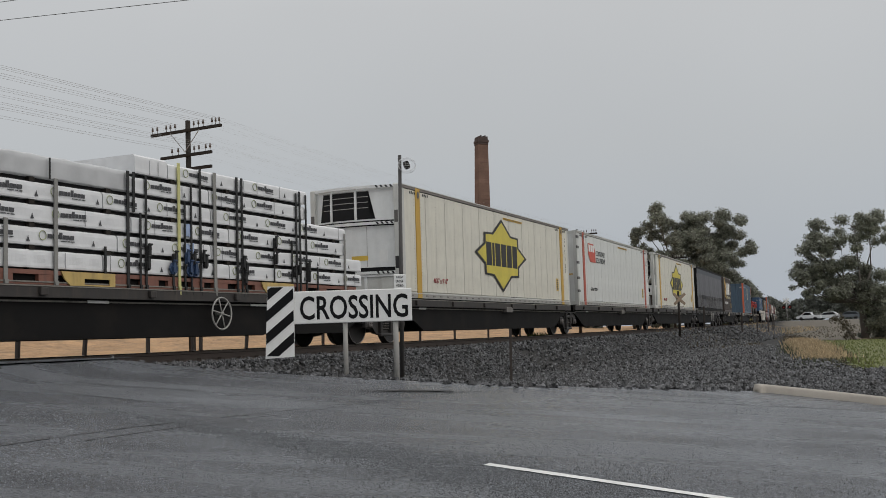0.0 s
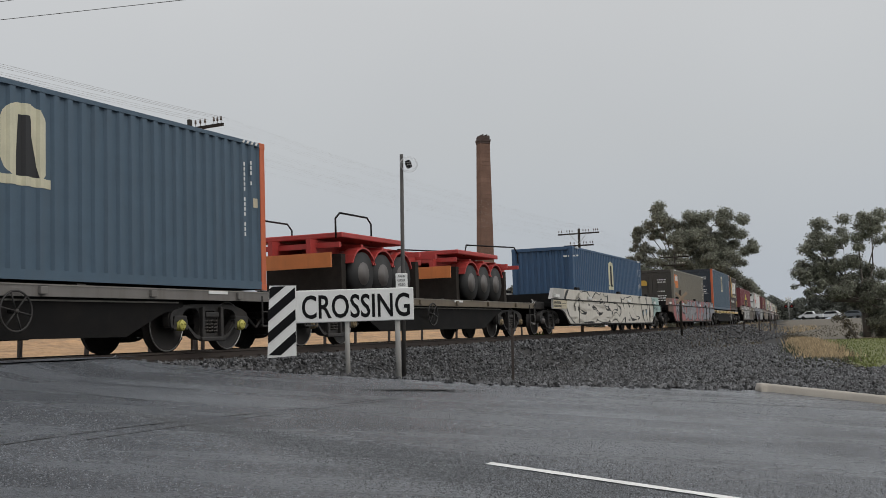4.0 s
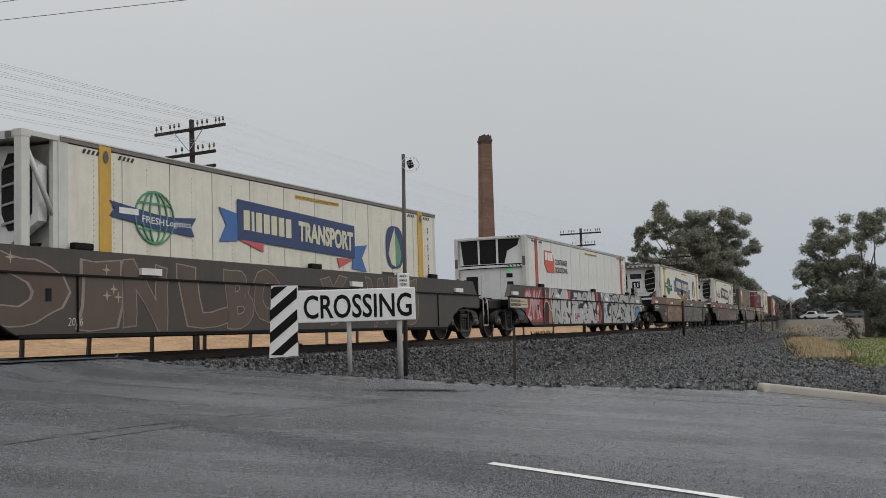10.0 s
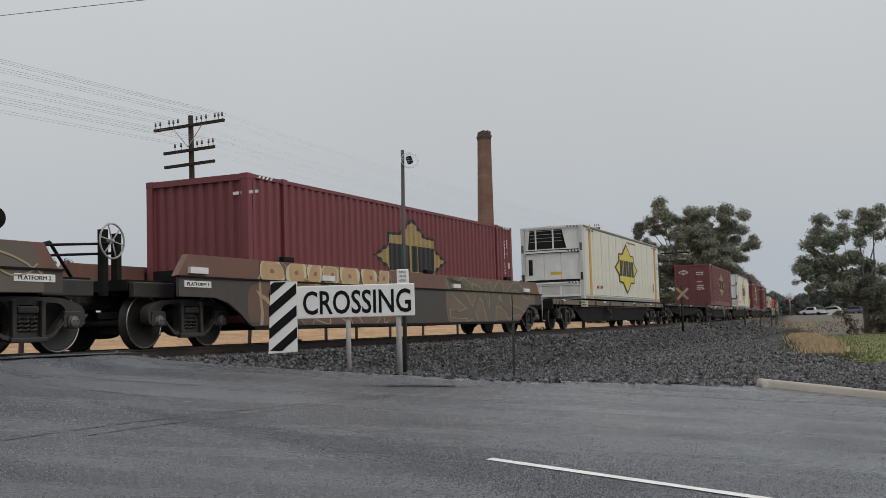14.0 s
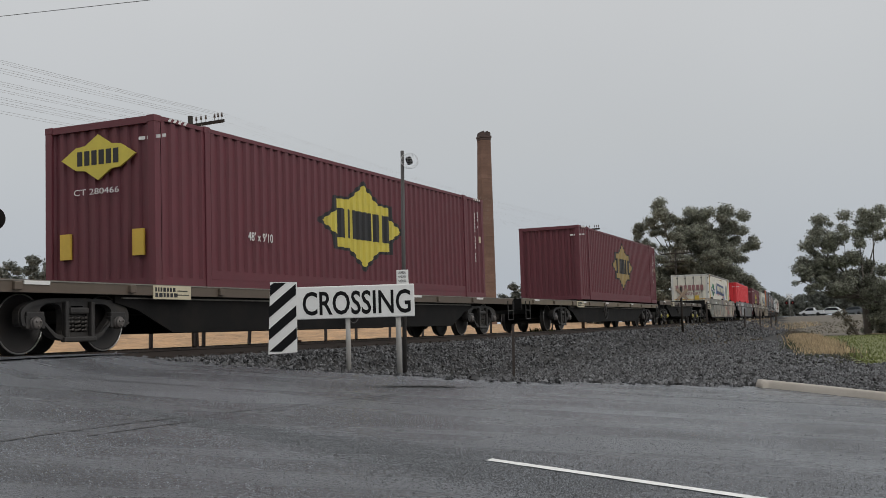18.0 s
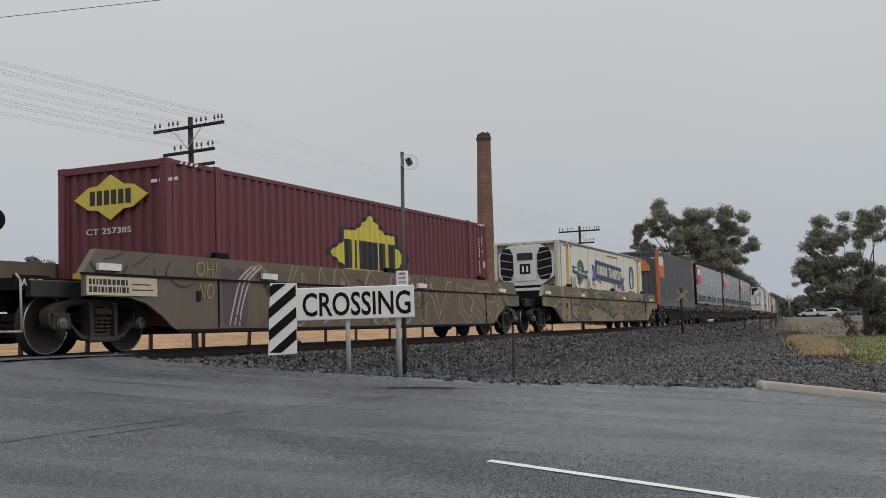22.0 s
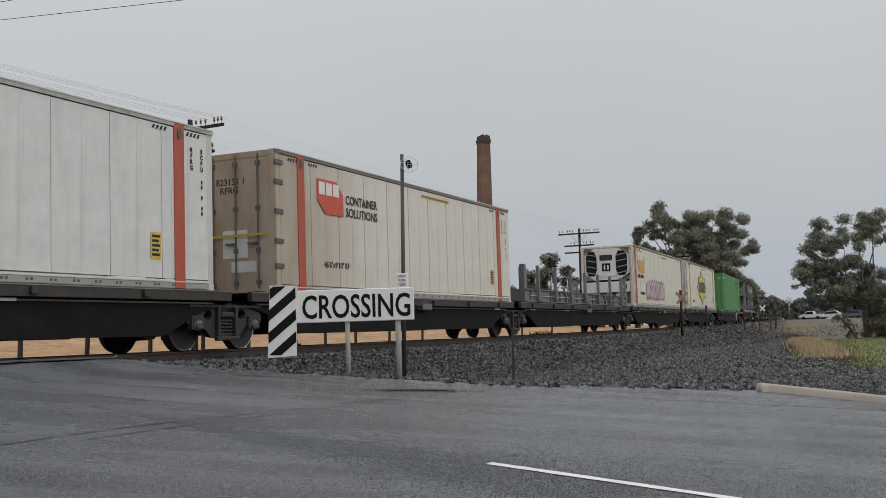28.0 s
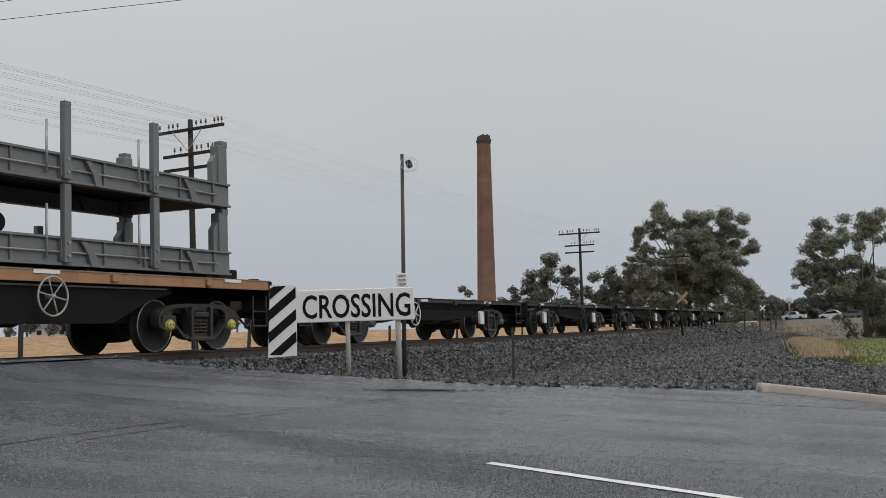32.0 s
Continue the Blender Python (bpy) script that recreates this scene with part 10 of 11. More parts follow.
for s0, s1 in ((821.5, 836.0), (836.0, 848.4), (848.4, 861.0), (861.0, 873.6), (873.6, 887.0)):
    flat_wagon(s0, s1, (s0 + 3.2, s1 - 2.7), "dark", "empty black skeletal flat wagon", wheel_at=827.6 if s0 < 822 else s1 - 5.4, wheel_mat=wheel_white if s0 < 822 else None, seed=int(s0), skeletal=True)
    for x in (-(s1 - s0) / 2 + 2.0, (s1 - s0) / 2 - 3.9)[0 if 830 < s0 < 840 else 1:]:
        part("white_plate", soft_box(bmesh.new(), -0.16, 0.16, -1.30, -1.26, 0.40, 0.78, 0.05), white_mark, TRAIN[-1][0], "rounded white plate beside the bogie", pose(x, 0, 0))


# loads
def timber_pack_shape(L, W, H, seed, slack=0.012):
    """A block of boards in loose plastic wrap: rounded edges, slanting creases and a sagging top."""
    rnd = random.Random(seed)
    waves = [(rnd.uniform(3, 9), rnd.uniform(-9, 9), rnd.uniform(0, 6.3), rnd.uniform(0.3, 1.0)) for _ in range(5)]

    def f(b):
        n = max(10, int(L / 0.07))
        prof = [(-W / 2, 0.0), (-W / 2 - 0.004, 0.03), (-W / 2, H * 0.28), (-W / 2, H * 0.5), (-W / 2, H * 0.72), (-W / 2 + 0.006, H - 0.03), (-W / 2 + 0.035, H), (-W / 6, H), (W / 6, H), (W / 2 - 0.03, H), (W / 2, H - 0.03), (W / 2, 0.0)]
        rows = []
        for i in range(n + 1):
            x = -L / 2 + L * i / n
            row = []
            for k, (y, z) in enumerate(prof):
                q = sum(a * abs(math.sin(kx * x + kz * z + ph)) for kx, kz, ph, a in waves) / 2.2 - 0.6
                row.append(b.verts.new((x, y + (slack * q if y < 0 else 0.0), z + (slack * 0.8 * q if z > H * 0.6 else 0.0))))
            rows.append(row)
        m = len(prof)
        for r0, r1 in zip(rows, rows[1:]):
            for k in range(m):
                b.faces.new((r0[k], r0[(k + 1) % m], r1[(k + 1) % m], r1[k]))
        b.faces.new(rows[0])
        b.faces.new(rows[-1][::-1])
        bmesh.ops.recalc_face_normals(b, faces=b.faces[:])
    return f


def print_shape(b):
    """A printed word as plain bars, with a finer line under its tail."""
    x = 0.0
    for wd, hh in ((0.10, 0.062), (0.07, 0.062), (0.062, 0.062), (0.07, 0.098), (0.07, 0.062), (0.066, 0.062), (0.104, 0.062)):
        box(b, x, x + wd - 0.012, -0.004, 0.0, 0.0, hh)
        x += wd
    for a, c in ((0.26, 0.38), (0.40, 0.45), (0.47, 0.54)):
        box(b, a, c, -0.004, 0.0, -0.036, -0.022)


def peak_shape(b):
    slab(b, [(-0.034, 0), (0.034, 0), (0.007, 0.055), (0.0, 0.085), (-0.007, 0.055)], -0.004, 0.0)


wrap_white = shade("timber_wrap", (0.69, 0.695, 0.70), rough=0.35, var=0.12, scale=1.3, fine=5, bump=0.01, dirt=0.3, dirt_col=(0.42, 0.42, 0.43))
wrap_sheet = shade("timber_sheet", (0.46, 0.465, 0.47), rough=0.45, var=0.15, scale=1.0, fine=5, bump=0.01)
wrap_ink = shade("wrap_ink", (0.055, 0.055, 0.06), rough=0.5)
wrap_badge = shade("wrap_badge", (0.33, 0.36, 0.22), rough=0.5)
# darker grey that paints the shade of creases in the white wrap
wrap_fold = shade("wrap_fold", (0.36, 0.36, 0.37), rough=0.4)
wrap_blue = shade("wrap_blue", (0.30, 0.38, 0.55), rough=0.35)
strap_blue = shade("ratchet_blue", (0.028, 0.055, 0.12), rough=0.5)
strap_yellow = shade("strap_yellow", (0.52, 0.50, 0.22), rough=0.6, var=0.2, scale=2)
strap_grey = shade("strap_grey", (0.23, 0.225, 0.21), rough=0.6, var=0.2, scale=2)
load = thing("timber_load", "strapped stack of timber packs in printed white wrap", "timber load")
LOAD_MID = -0.5
red_frame = paint("load_frame_red", (0.20, 0.085, 0.06), dirt=0.6, dirt_col=(0.05, 0.04, 0.035))
# a black block stands in for the shade inside the load frame
part("load_frame", box(bmesh.new(), -6.4, 7.3, -1.12, 1.2, 0.0, 0.2), black_steel, load, "black block as the shaded inside of the load frame")
for z0, z1 in ((0.0, 0.045), (0.15, 0.215)):
    part("frame_rail", box(bmesh.new(), -6.4, 7.3, -1.2, -1.12, z0, z1), red_frame, load, "faded red steel load frame")
for k, x in enumerate((-6.3, -5.2, -4.1, -3.1, -2.2, -0.60, 0.05, 0.72, 1.35, 2.0, 2.75, 3.3, 4.8, 5.7, 6.6)):
    part("frame_web", box(bmesh.new(), x, x + (0.42, 0.30, 0.36)[k % 3], -1.195, -1.12, 0.045, 0.15), red_frame, load, "faded red steel web")
part("frame_edge", box(bmesh.new(), -6.4, 7.2, -1.212, -1.2, 0.03, 0.05), strip_worn, load, "worn pale edge")
for x0, x1 in ((-5.9, -4.8), (-1.72, -0.62), (3.55, 4.65)):
    part("yellow_bracket", holed_slab(bmesh.new(), [(x0, 0.10), (x0 + 0.12, 0.0), (x1, 0.0), (x1, 0.21), (x0 - 0.06, 0.21)], [[(x0 + 0.42, 0.02), (x1 - 0.12, 0.02), (x1 - 0.12, 0.11), (x0 + 0.42, 0.11)]], -1.225, -1.202), sill_paints["yellow"], load, "chipped yellow bracket")
# near-black that stands for the shade between the tiers
tier_shade_black = shade("tier_shade", (0.012, 0.011, 0.011), rough=0.8)
for tier, (x0, x1) in enumerate(((-6.3, 7.6), (-6.3, 7.6), (-6.3, 6.9), (-6.3, 6.9), (-6.3, 5.3), (-0.1, 5.3))):
    z = 0.245 + tier * 0.335
    hgt = 0.262
    cuts = [x0, -0.85 + 0.33 * (tier % 3), 2.5 - 0.55 * (tier % 2), x1] if tier < 4 else ([-6.3, -0.25, 1.9, 5.3] if tier == 4 else [-0.1, 0.75, 3.0, 5.3])
    for k in range(3):
        tarp = tier == 4 and k == 0
        p = part("timber_pack", timber_pack_shape(cuts[k + 1] - cuts[k] - 0.03, 2.36, hgt + (0.07 if tarp else 0.05 if tier == 5 and k == 0 else 0), tier * 5 + k, 0.035 if tarp else 0.016 if tier == 0 and k == 0 else 0.009), wrap_sheet if tarp else wrap_white, load, "loose white plastic sheet over timber" if tarp else "white-wrapped timber pack", pose((cuts[k] + cuts[k + 1]) / 2, 0, z), None, tarp)
        if tarp:
            continue
        half = (cuts[k + 1] - cuts[k]) / 2
        rnd = random.Random(tier * 7 + k)
        for x in (rnd.uniform(-half + 0.1, -half + 0.6), rnd.uniform(0, half - 0.2)):
            # a flat grey strip draws the shaded line of a fold
            part("wrap_fold", lambda q: box(q, -0.006, 0.006, -0.004, 0.0, 0.01, 0.25), wrap_fold, p, "", pose(x, -1.186, 0), "wrap_fold")
        if tier == 0 and k == 0:
            continue
        x = -half + 0.25 + rnd.uniform(0, 0.35)
        while x < half - 0.62:
            at = pose(x, -1.188, 0.115, 0, rnd.uniform(-2, 2), 0)
            tagged(part("wrap_print", print_shape, wrap_ink, p, "word drawn as dark bars", at, "wrap_print"), kind="stuff")
            part("wrap_mark", lambda q: ring_mesh(q, (0, 0, 0), 0.068, 0.008, "y", 16, 4), wrap_badge, p, "", pose(x - 0.10, -1.188, 0.15), "wrap_ring")
            x += rnd.uniform(0.80, 0.98)
            if x < half - 0.1:
                part("wrap_mark", peak_shape, wrap_ink, p, "", pose(x, -1.188, 0.05), "wrap_peak")
            x += rnd.uniform(0.36, 0.62)
    # a black slab fills each gap in place of its shade
    part("core", box(bmesh.new(), x0 + 0.1, x1 - 0.1, -1.08, 1.08, z - 0.07, z + 0.02), tier_shade_black, load, "black slab as the shade between the tiers")
    for x in (-5.5, -3.9, -2.3, -0.7, 0.9, 2.5, 4.1, 5.2, 6.4):
        if x0 < x < x1 - 0.3:
            part("bearer", lambda q: box(q, -0.05, 0.05, -1.165, 1.165, -0.068, 0.0), wood_pole, load, "", pose(x, 0, z), "tbearer")
# straps: place, foot and top, half width, kind; then the ratchets on them
for x, z0, z1, wd, mat in ((-5.6, 0.0, 1.62, 0.03, strap_grey), (-4.3, 0.0, 1.62, 0.03, strap_grey), (-2.83, 0.0, 0.93, 0.034, strap_grey), (-1.88, 0.0, 1.60, 0.036, strap_grey), (-2.0, 1.58, 1.90, 0.012, rubber), (-0.83, 0.2, 0.64, 0.022, rubber), (-0.30, 0.0, 1.92, 0.030, rubber), (-0.16, 1.25, 1.92, 0.025, rubber), (0.0, 0.0, 1.25, 0.02, rubber), (0.14, 0.0, 1.90, 0.022, rubber),
                          (1.0, 0.0, 2.22, 0.034, strap_yellow), (0.84, 0.0, 0.62, 0.022, rubber), (1.16, 0.0, 1.55, 0.02, rubber), (1.34, 0.0, 1.9, 0.02, rubber), (1.60, 0.0, 2.2, 0.026, rubber), (2.03, 0.0, 2.18, 0.042, strap_grey), (2.72, 0.0, 2.18, 0.028, rubber), (2.88, 0.0, 2.18, 0.026, rubber), (3.0, 0.0, 0.6, 0.022, rubber),
                          (3.96, 0.0, 0.95, 0.018, rubber), (4.62, 0.0, 1.1, 0.022, rubber), (4.80, 0.0, 2.1, 0.026, rubber), (4.94, 0.0, 2.15, 0.026, rubber), (5.18, 0.0, 2.1, 0.024, rubber), (5.62, 0.0, 0.6, 0.022, rubber), (6.8, 0.0, 1.4, 0.03, strap_grey)):
    part("strap", box(bmesh.new(), -wd, wd, -1.222, -1.205, z0, z1), mat, load, "pale webbing strap" if mat is not rubber else "", pose(x, 0, 0))
    if z0 == 0.0:
        part("hook", slab(bmesh.new(), [(-wd - 0.005, 0.06), (wd + 0.005, 0.06), (0.012, -0.09), (-0.012, -0.09)], -1.24, -1.212), mat, load, "", pose(x, 0, 0))


def ratchet_shape(b):
    """Frame, drum and folded lever of a strap ratchet."""
    for x in (-0.04, 0.028):
        box(b, x, x + 0.012, -1.265, -1.215, 0.0, 0.20)
    tube(b, (-0.05, -1.245, 0.13), (0.05, -1.245, 0.13), 0.026, 8)
    box(b, -0.03, 0.03, -1.285, -1.262, 0.03, 0.24)
    tube(b, (-0.045, -1.29, 0.235), (0.045, -1.29, 0.235), 0.016, 6)


for x, z, mat in ((0.16, 0.50, rubber), (0.14, 0.30, rubber), (0.84, 0.42, rubber), (0.80, 0.26, strap_blue), (1.18, 0.46, strap_blue), (1.26, 0.28, strap_blue), (1.40, 0.26, strap_blue), (1.36, 0.44, rubber), (1.62, 0.48, rubber), (1.70, 0.40, rubber), (2.86, 0.44, rubber), (2.95, 0.30, rubber), (2.92, 0.14, rubber), (3.96, 0.90, rubber), (3.97, 0.58, rubber), (4.66, 0.34, rubber), (4.84, 0.40, rubber), (5.2, 0.46, rubber), (5.2, 0.26, rubber)):
    part("ratchet", ratchet_shape, mat, load, "strap ratchet", pose(x, 0, z), "ratchet")
for x, z in ((0.82, 0.36), (1.28, 0.34), (1.42, 0.33)):
    part("slack_strap", ring_mesh(bmesh.new(), (0, 0, 0), 0.09, 0.02, "y", 12, 5), strap_blue, load, "coil of blue strap", pose(x, -1.23, z))
for x, z, ww in ((1.17, 0.60, 0.13), (1.20, 0.95, 0.16), (1.36, 0.62, 0.07)):
    part("wrap_patch", soft_box(bmesh.new(), 0, ww, -1.204, -1.19, 0, 0.22, 0.006), wrap_blue, load, "pale blue plastic patch", pose(x, 0, z))
TRAIN.append((load, LOAD_MID, 1.09))

c0 = reefer(16.35, 14.6, 2.88, white_panel, stripe_yellow, "white refrigerated container with yellow posts and a yellow star badge", "grille", ink=size_red)
star_logo(c0, 0.0, 1.46, 2.32, 1.14, -1.262, lemon, black_mark, black_mark)
c1 = reefer(31.6, 13.5, 2.9, cool_white, stripe_red, "white refrigerated container with red posts, doors at its head")
red_badge(c1, -5.1, 1.76, 1.13, -1.262, badge_red, white_mark)
c2 = reefer(46.95, 14.1, 2.9, white_panel, stripe_yellow, "white refrigerated container with open-framed cooling unit", "open", ink=size_red)
star_logo(c2, 0.0, 1.46, 2.32, 1.14, -1.262, lemon, black_mark, black_mark)
curtain_sider(62.6, 14.8, 2.87, "black", "black curtain-sided container with buckled straps", badge=False, seed=1)


def griffin(parent, cx, cz, k, y):
    """A winged-beast badge, reduced to a plain yellow shape."""
    b = bmesh.new()
    body = [(0.2, 0.62), (0.75, 0.72), (1.0, 1.0), (1.02, 1.32), (1.2, 1.42), (1.38, 1.3), (1.3, 1.2), (1.24, 0.95), (1.12, 0.7), (1.28, 0.02), (1.12, 0.0), (0.98, 0.42), (0.80, 0.06), (0.62, 0.06), (0.78, 0.48), (0.45, 0.40), (0.32, 0.1), (0.05, 0.12), (0.2, 0.4)]
    slab(b, [(cx + k * p, cz + k * q) for p, q in body], y - 0.005, y)
    wing = [(0.62, 0.78), (0.20, 1.2), (0.05, 1.75), (0.14, 1.95), (0.35, 1.6), (0.75, 1.32), (0.98, 1.05)]
    slab(b, [(cx + k * p, cz + k * q) for p, q in wing], y - 0.006, y)
    slab(b, [(cx + k * p, cz + k * q) for p, q in stroke([(0.25, 0.6), (-0.1, 0.72), (-0.22, 0.85), (0.1, 0.97)], 0.025)], y - 0.005, y)
    part("badge", b, stripe_yellow, parent, "yellow winged-beast badge as a plain shape")


def removals_box(mid, base=1.10):
    c = box_container(mid, 6.06, 2.81, brown_box, "dark brown corrugated storage container with pale lettering", base)
    griffin(c, -2.48, 1.05, 0.95, -1.225)
    for k in range(4):
        x = -0.95 + 0.765 * k
        painted("brand_bar", [(x, 1.42), (x + 0.62, 1.42), (x + 0.62, 2.36), (x, 2.36)], 0, white_mark, c, 6.06, "large pale brand block")
    part("lettering", lettering("REMOVALS & STORAGE", 0.26, 2.95), cream_logo, c, "", pose(-0.95, -1.228, 1.10))
    part("lettering", lettering("Storage Container", 0.30, 2.7), white_mark, c, "", pose(-2.55, -1.228, 0.66))
    part("caution_label", box(bmesh.new(), 2.45, 2.72, -1.23, -1.222, 0.35, 0.8), yellow_mark, c)
    return c


removals_box(75.1)


def portrait_badge(c, cx, y):
    """A pale oval badge, its figure a plain dark wedge."""
    rnd = random.Random(5)
    painted("badge", blob(rnd, cx, 2.02, 0.46, 0.56, 18, 0.05), 0, cream_logo, c, 12.19, "pale oval badge")
    painted("badge_bar", [(cx - 0.1, 2.42), (cx + 0.08, 2.42), (cx + 0.22, 1.8), (cx + 0.28, 1.5), (cx - 0.16, 1.5)], 1, black_mark, c, 12.19)
    painted("badge_bar", [(cx - 0.55, 1.38), (cx + 0.52, 1.38), (cx + 0.52, 1.52), (cx - 0.55, 1.52)], 2, cream_logo, c, 12.19)


c = box_container(99.25, 12.19, 2.9, blue_box, "faded blue corrugated container with orange corner posts", 1.12, orange_frame, head_doors=False)
portrait_badge(c, 0.0, -1.225)
c = box_container(132.4, 12.19, 2.9, royal_blue, "royal blue corrugated container sunk in a well wagon", 0.40, head_doors=False, codes=("RWTU 941373 4", "4FG0"))
portrait_badge(c, 0.0, -1.225)
c = box_container(153.8, 12.19, 2.9, khaki_box, "khaki-grey corrugated container with an orange badge", 0.40, head_doors=True)
red_badge(c, -5.67, 1.85, 1.16, -1.225, badge_orange, white_mark, False, None, 12.19)
part("end_badge", end_slab(bmesh.new(), [(0.85, 2.32), (0.42, 2.32), (0.3, 2.22), (0.3, 2.02), (0.73, 2.02), (0.85, 2.12)], -6.13, -6.11), stripe_yellow, c, "small yellow badge on a door")
# doors and headers: the khaki of the sides at about 0.3 of its value
dark_khaki_door = paint("dark_khaki_door", (0.050, 0.045, 0.038), dirt=0.35, dirt_col=(0.08, 0.07, 0.055))
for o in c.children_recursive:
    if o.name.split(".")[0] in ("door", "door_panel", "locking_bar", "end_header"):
        o.material_slots[0].material = dark_khaki_door
c = box_container(171.45, 12.19, 2.9, blue_box, "faded blue corrugated container with dark navy doors", 1.17, orange_frame, navy_door, True)
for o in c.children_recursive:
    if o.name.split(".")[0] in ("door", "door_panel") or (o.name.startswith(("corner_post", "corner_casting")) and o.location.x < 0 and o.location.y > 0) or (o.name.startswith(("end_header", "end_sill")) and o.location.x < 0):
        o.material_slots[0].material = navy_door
portrait_badge(c, 0.0, -1.225)
part("lettering", lettering("HIRE  ME", 0.34, 0.95), white_mark, c, "", Matrix.Translation((-6.10, 0.95, 2.02)) @ Matrix.Rotation(radians(-90), 4, "Z"))
removals_box(181.1, 1.17)


pale_badge = paint("pale_badge", (0.50, 0.46, 0.40), dirt=0.3)


def maroon_box(mid, L, H, mat, badge, base, doors_head, extra=False, end_badge=False, label="maroon corrugated container with a star badge", codes=(), end_code=""):
    c = box_container(mid, L, H, mat, label, base, None, None, doors_head, extra, codes=codes)
    if end_code:
        part("lettering", lettering(end_code, 0.15, 1.0, 0.002), white_mark, c, "", Matrix.Translation((-L / 2 - 0.002, 0.55, 1.66)) @ Matrix.Rotation(radians(-90), 4, "Z"))
    star_logo(c, 0.0, 1.58, 2.15, 1.06, -1.225, badge, black_mark, black_mark, L)
    if end_badge:
        e = bmesh.new()
        # small on a door leaf, large on a closed end
        cy, cz, hw, hh = (0.60, 2.36, 0.37, 0.20) if doors_head else (0.0, 2.30, 0.82, 0.40)
        dx = 0.02 if doors_head else 0.0
        end_slab(e, [(cy + hw * p, cz + hh * q) for p, q in ((1.0, 0), (0.6, -0.5), (0.35, -0.55), (0, -1), (-0.35, -0.55), (-0.6, -0.5), (-1, 0), (-0.6, 0.5), (-0.35, 0.55), (0, 1), (0.35, 0.55), (0.6, 0.5))], -L / 2 - 0.012 - dx, -L / 2 + 0.03)
        part("end_badge", e, pale_badge if doors_head and badge is gold else badge, c, "star badge on the end wall")
        for k in range(6):
            yy = cy + hw * (0.56 - k * 0.195)
            part("badge_bar", box(bmesh.new(), -L / 2 - 0.016 - dx, -L / 2 - 0.012 - dx, yy - hw * 0.14, yy, cz - hh * 0.32, cz + hh * 0.32), black_mark, c)
        for yy in () if doors_head else (0.75, -0.85):
            part("end_label", box(bmesh.new(), -L / 2 - 0.004, -L / 2 + 0.04, yy - 0.12, yy + 0.12, 0.55, 1.0), yellow_mark, c, "yellow warning label")
    return c


maroon_box(195.4, 14.2, 2.9, maroon_red, lemon, 0.40, True, False, True, "dark red corrugated container with a yellow star badge", ("LFDU 300136 8", "MFGB"))
r = reefer(216.6, 14.15, 2.92, cool_white, stripe_red, "white refrigerated container with red posts in a well wagon", "window", 0.40)
red_badge(r, -5.1, 1.76, 1.13, -1.262, badge_red, white_mark)
maroon_box(237.95, 14.63, 2.9, maroon, gold, 0.40, True, True, True, "faded maroon container with a gold star badge")


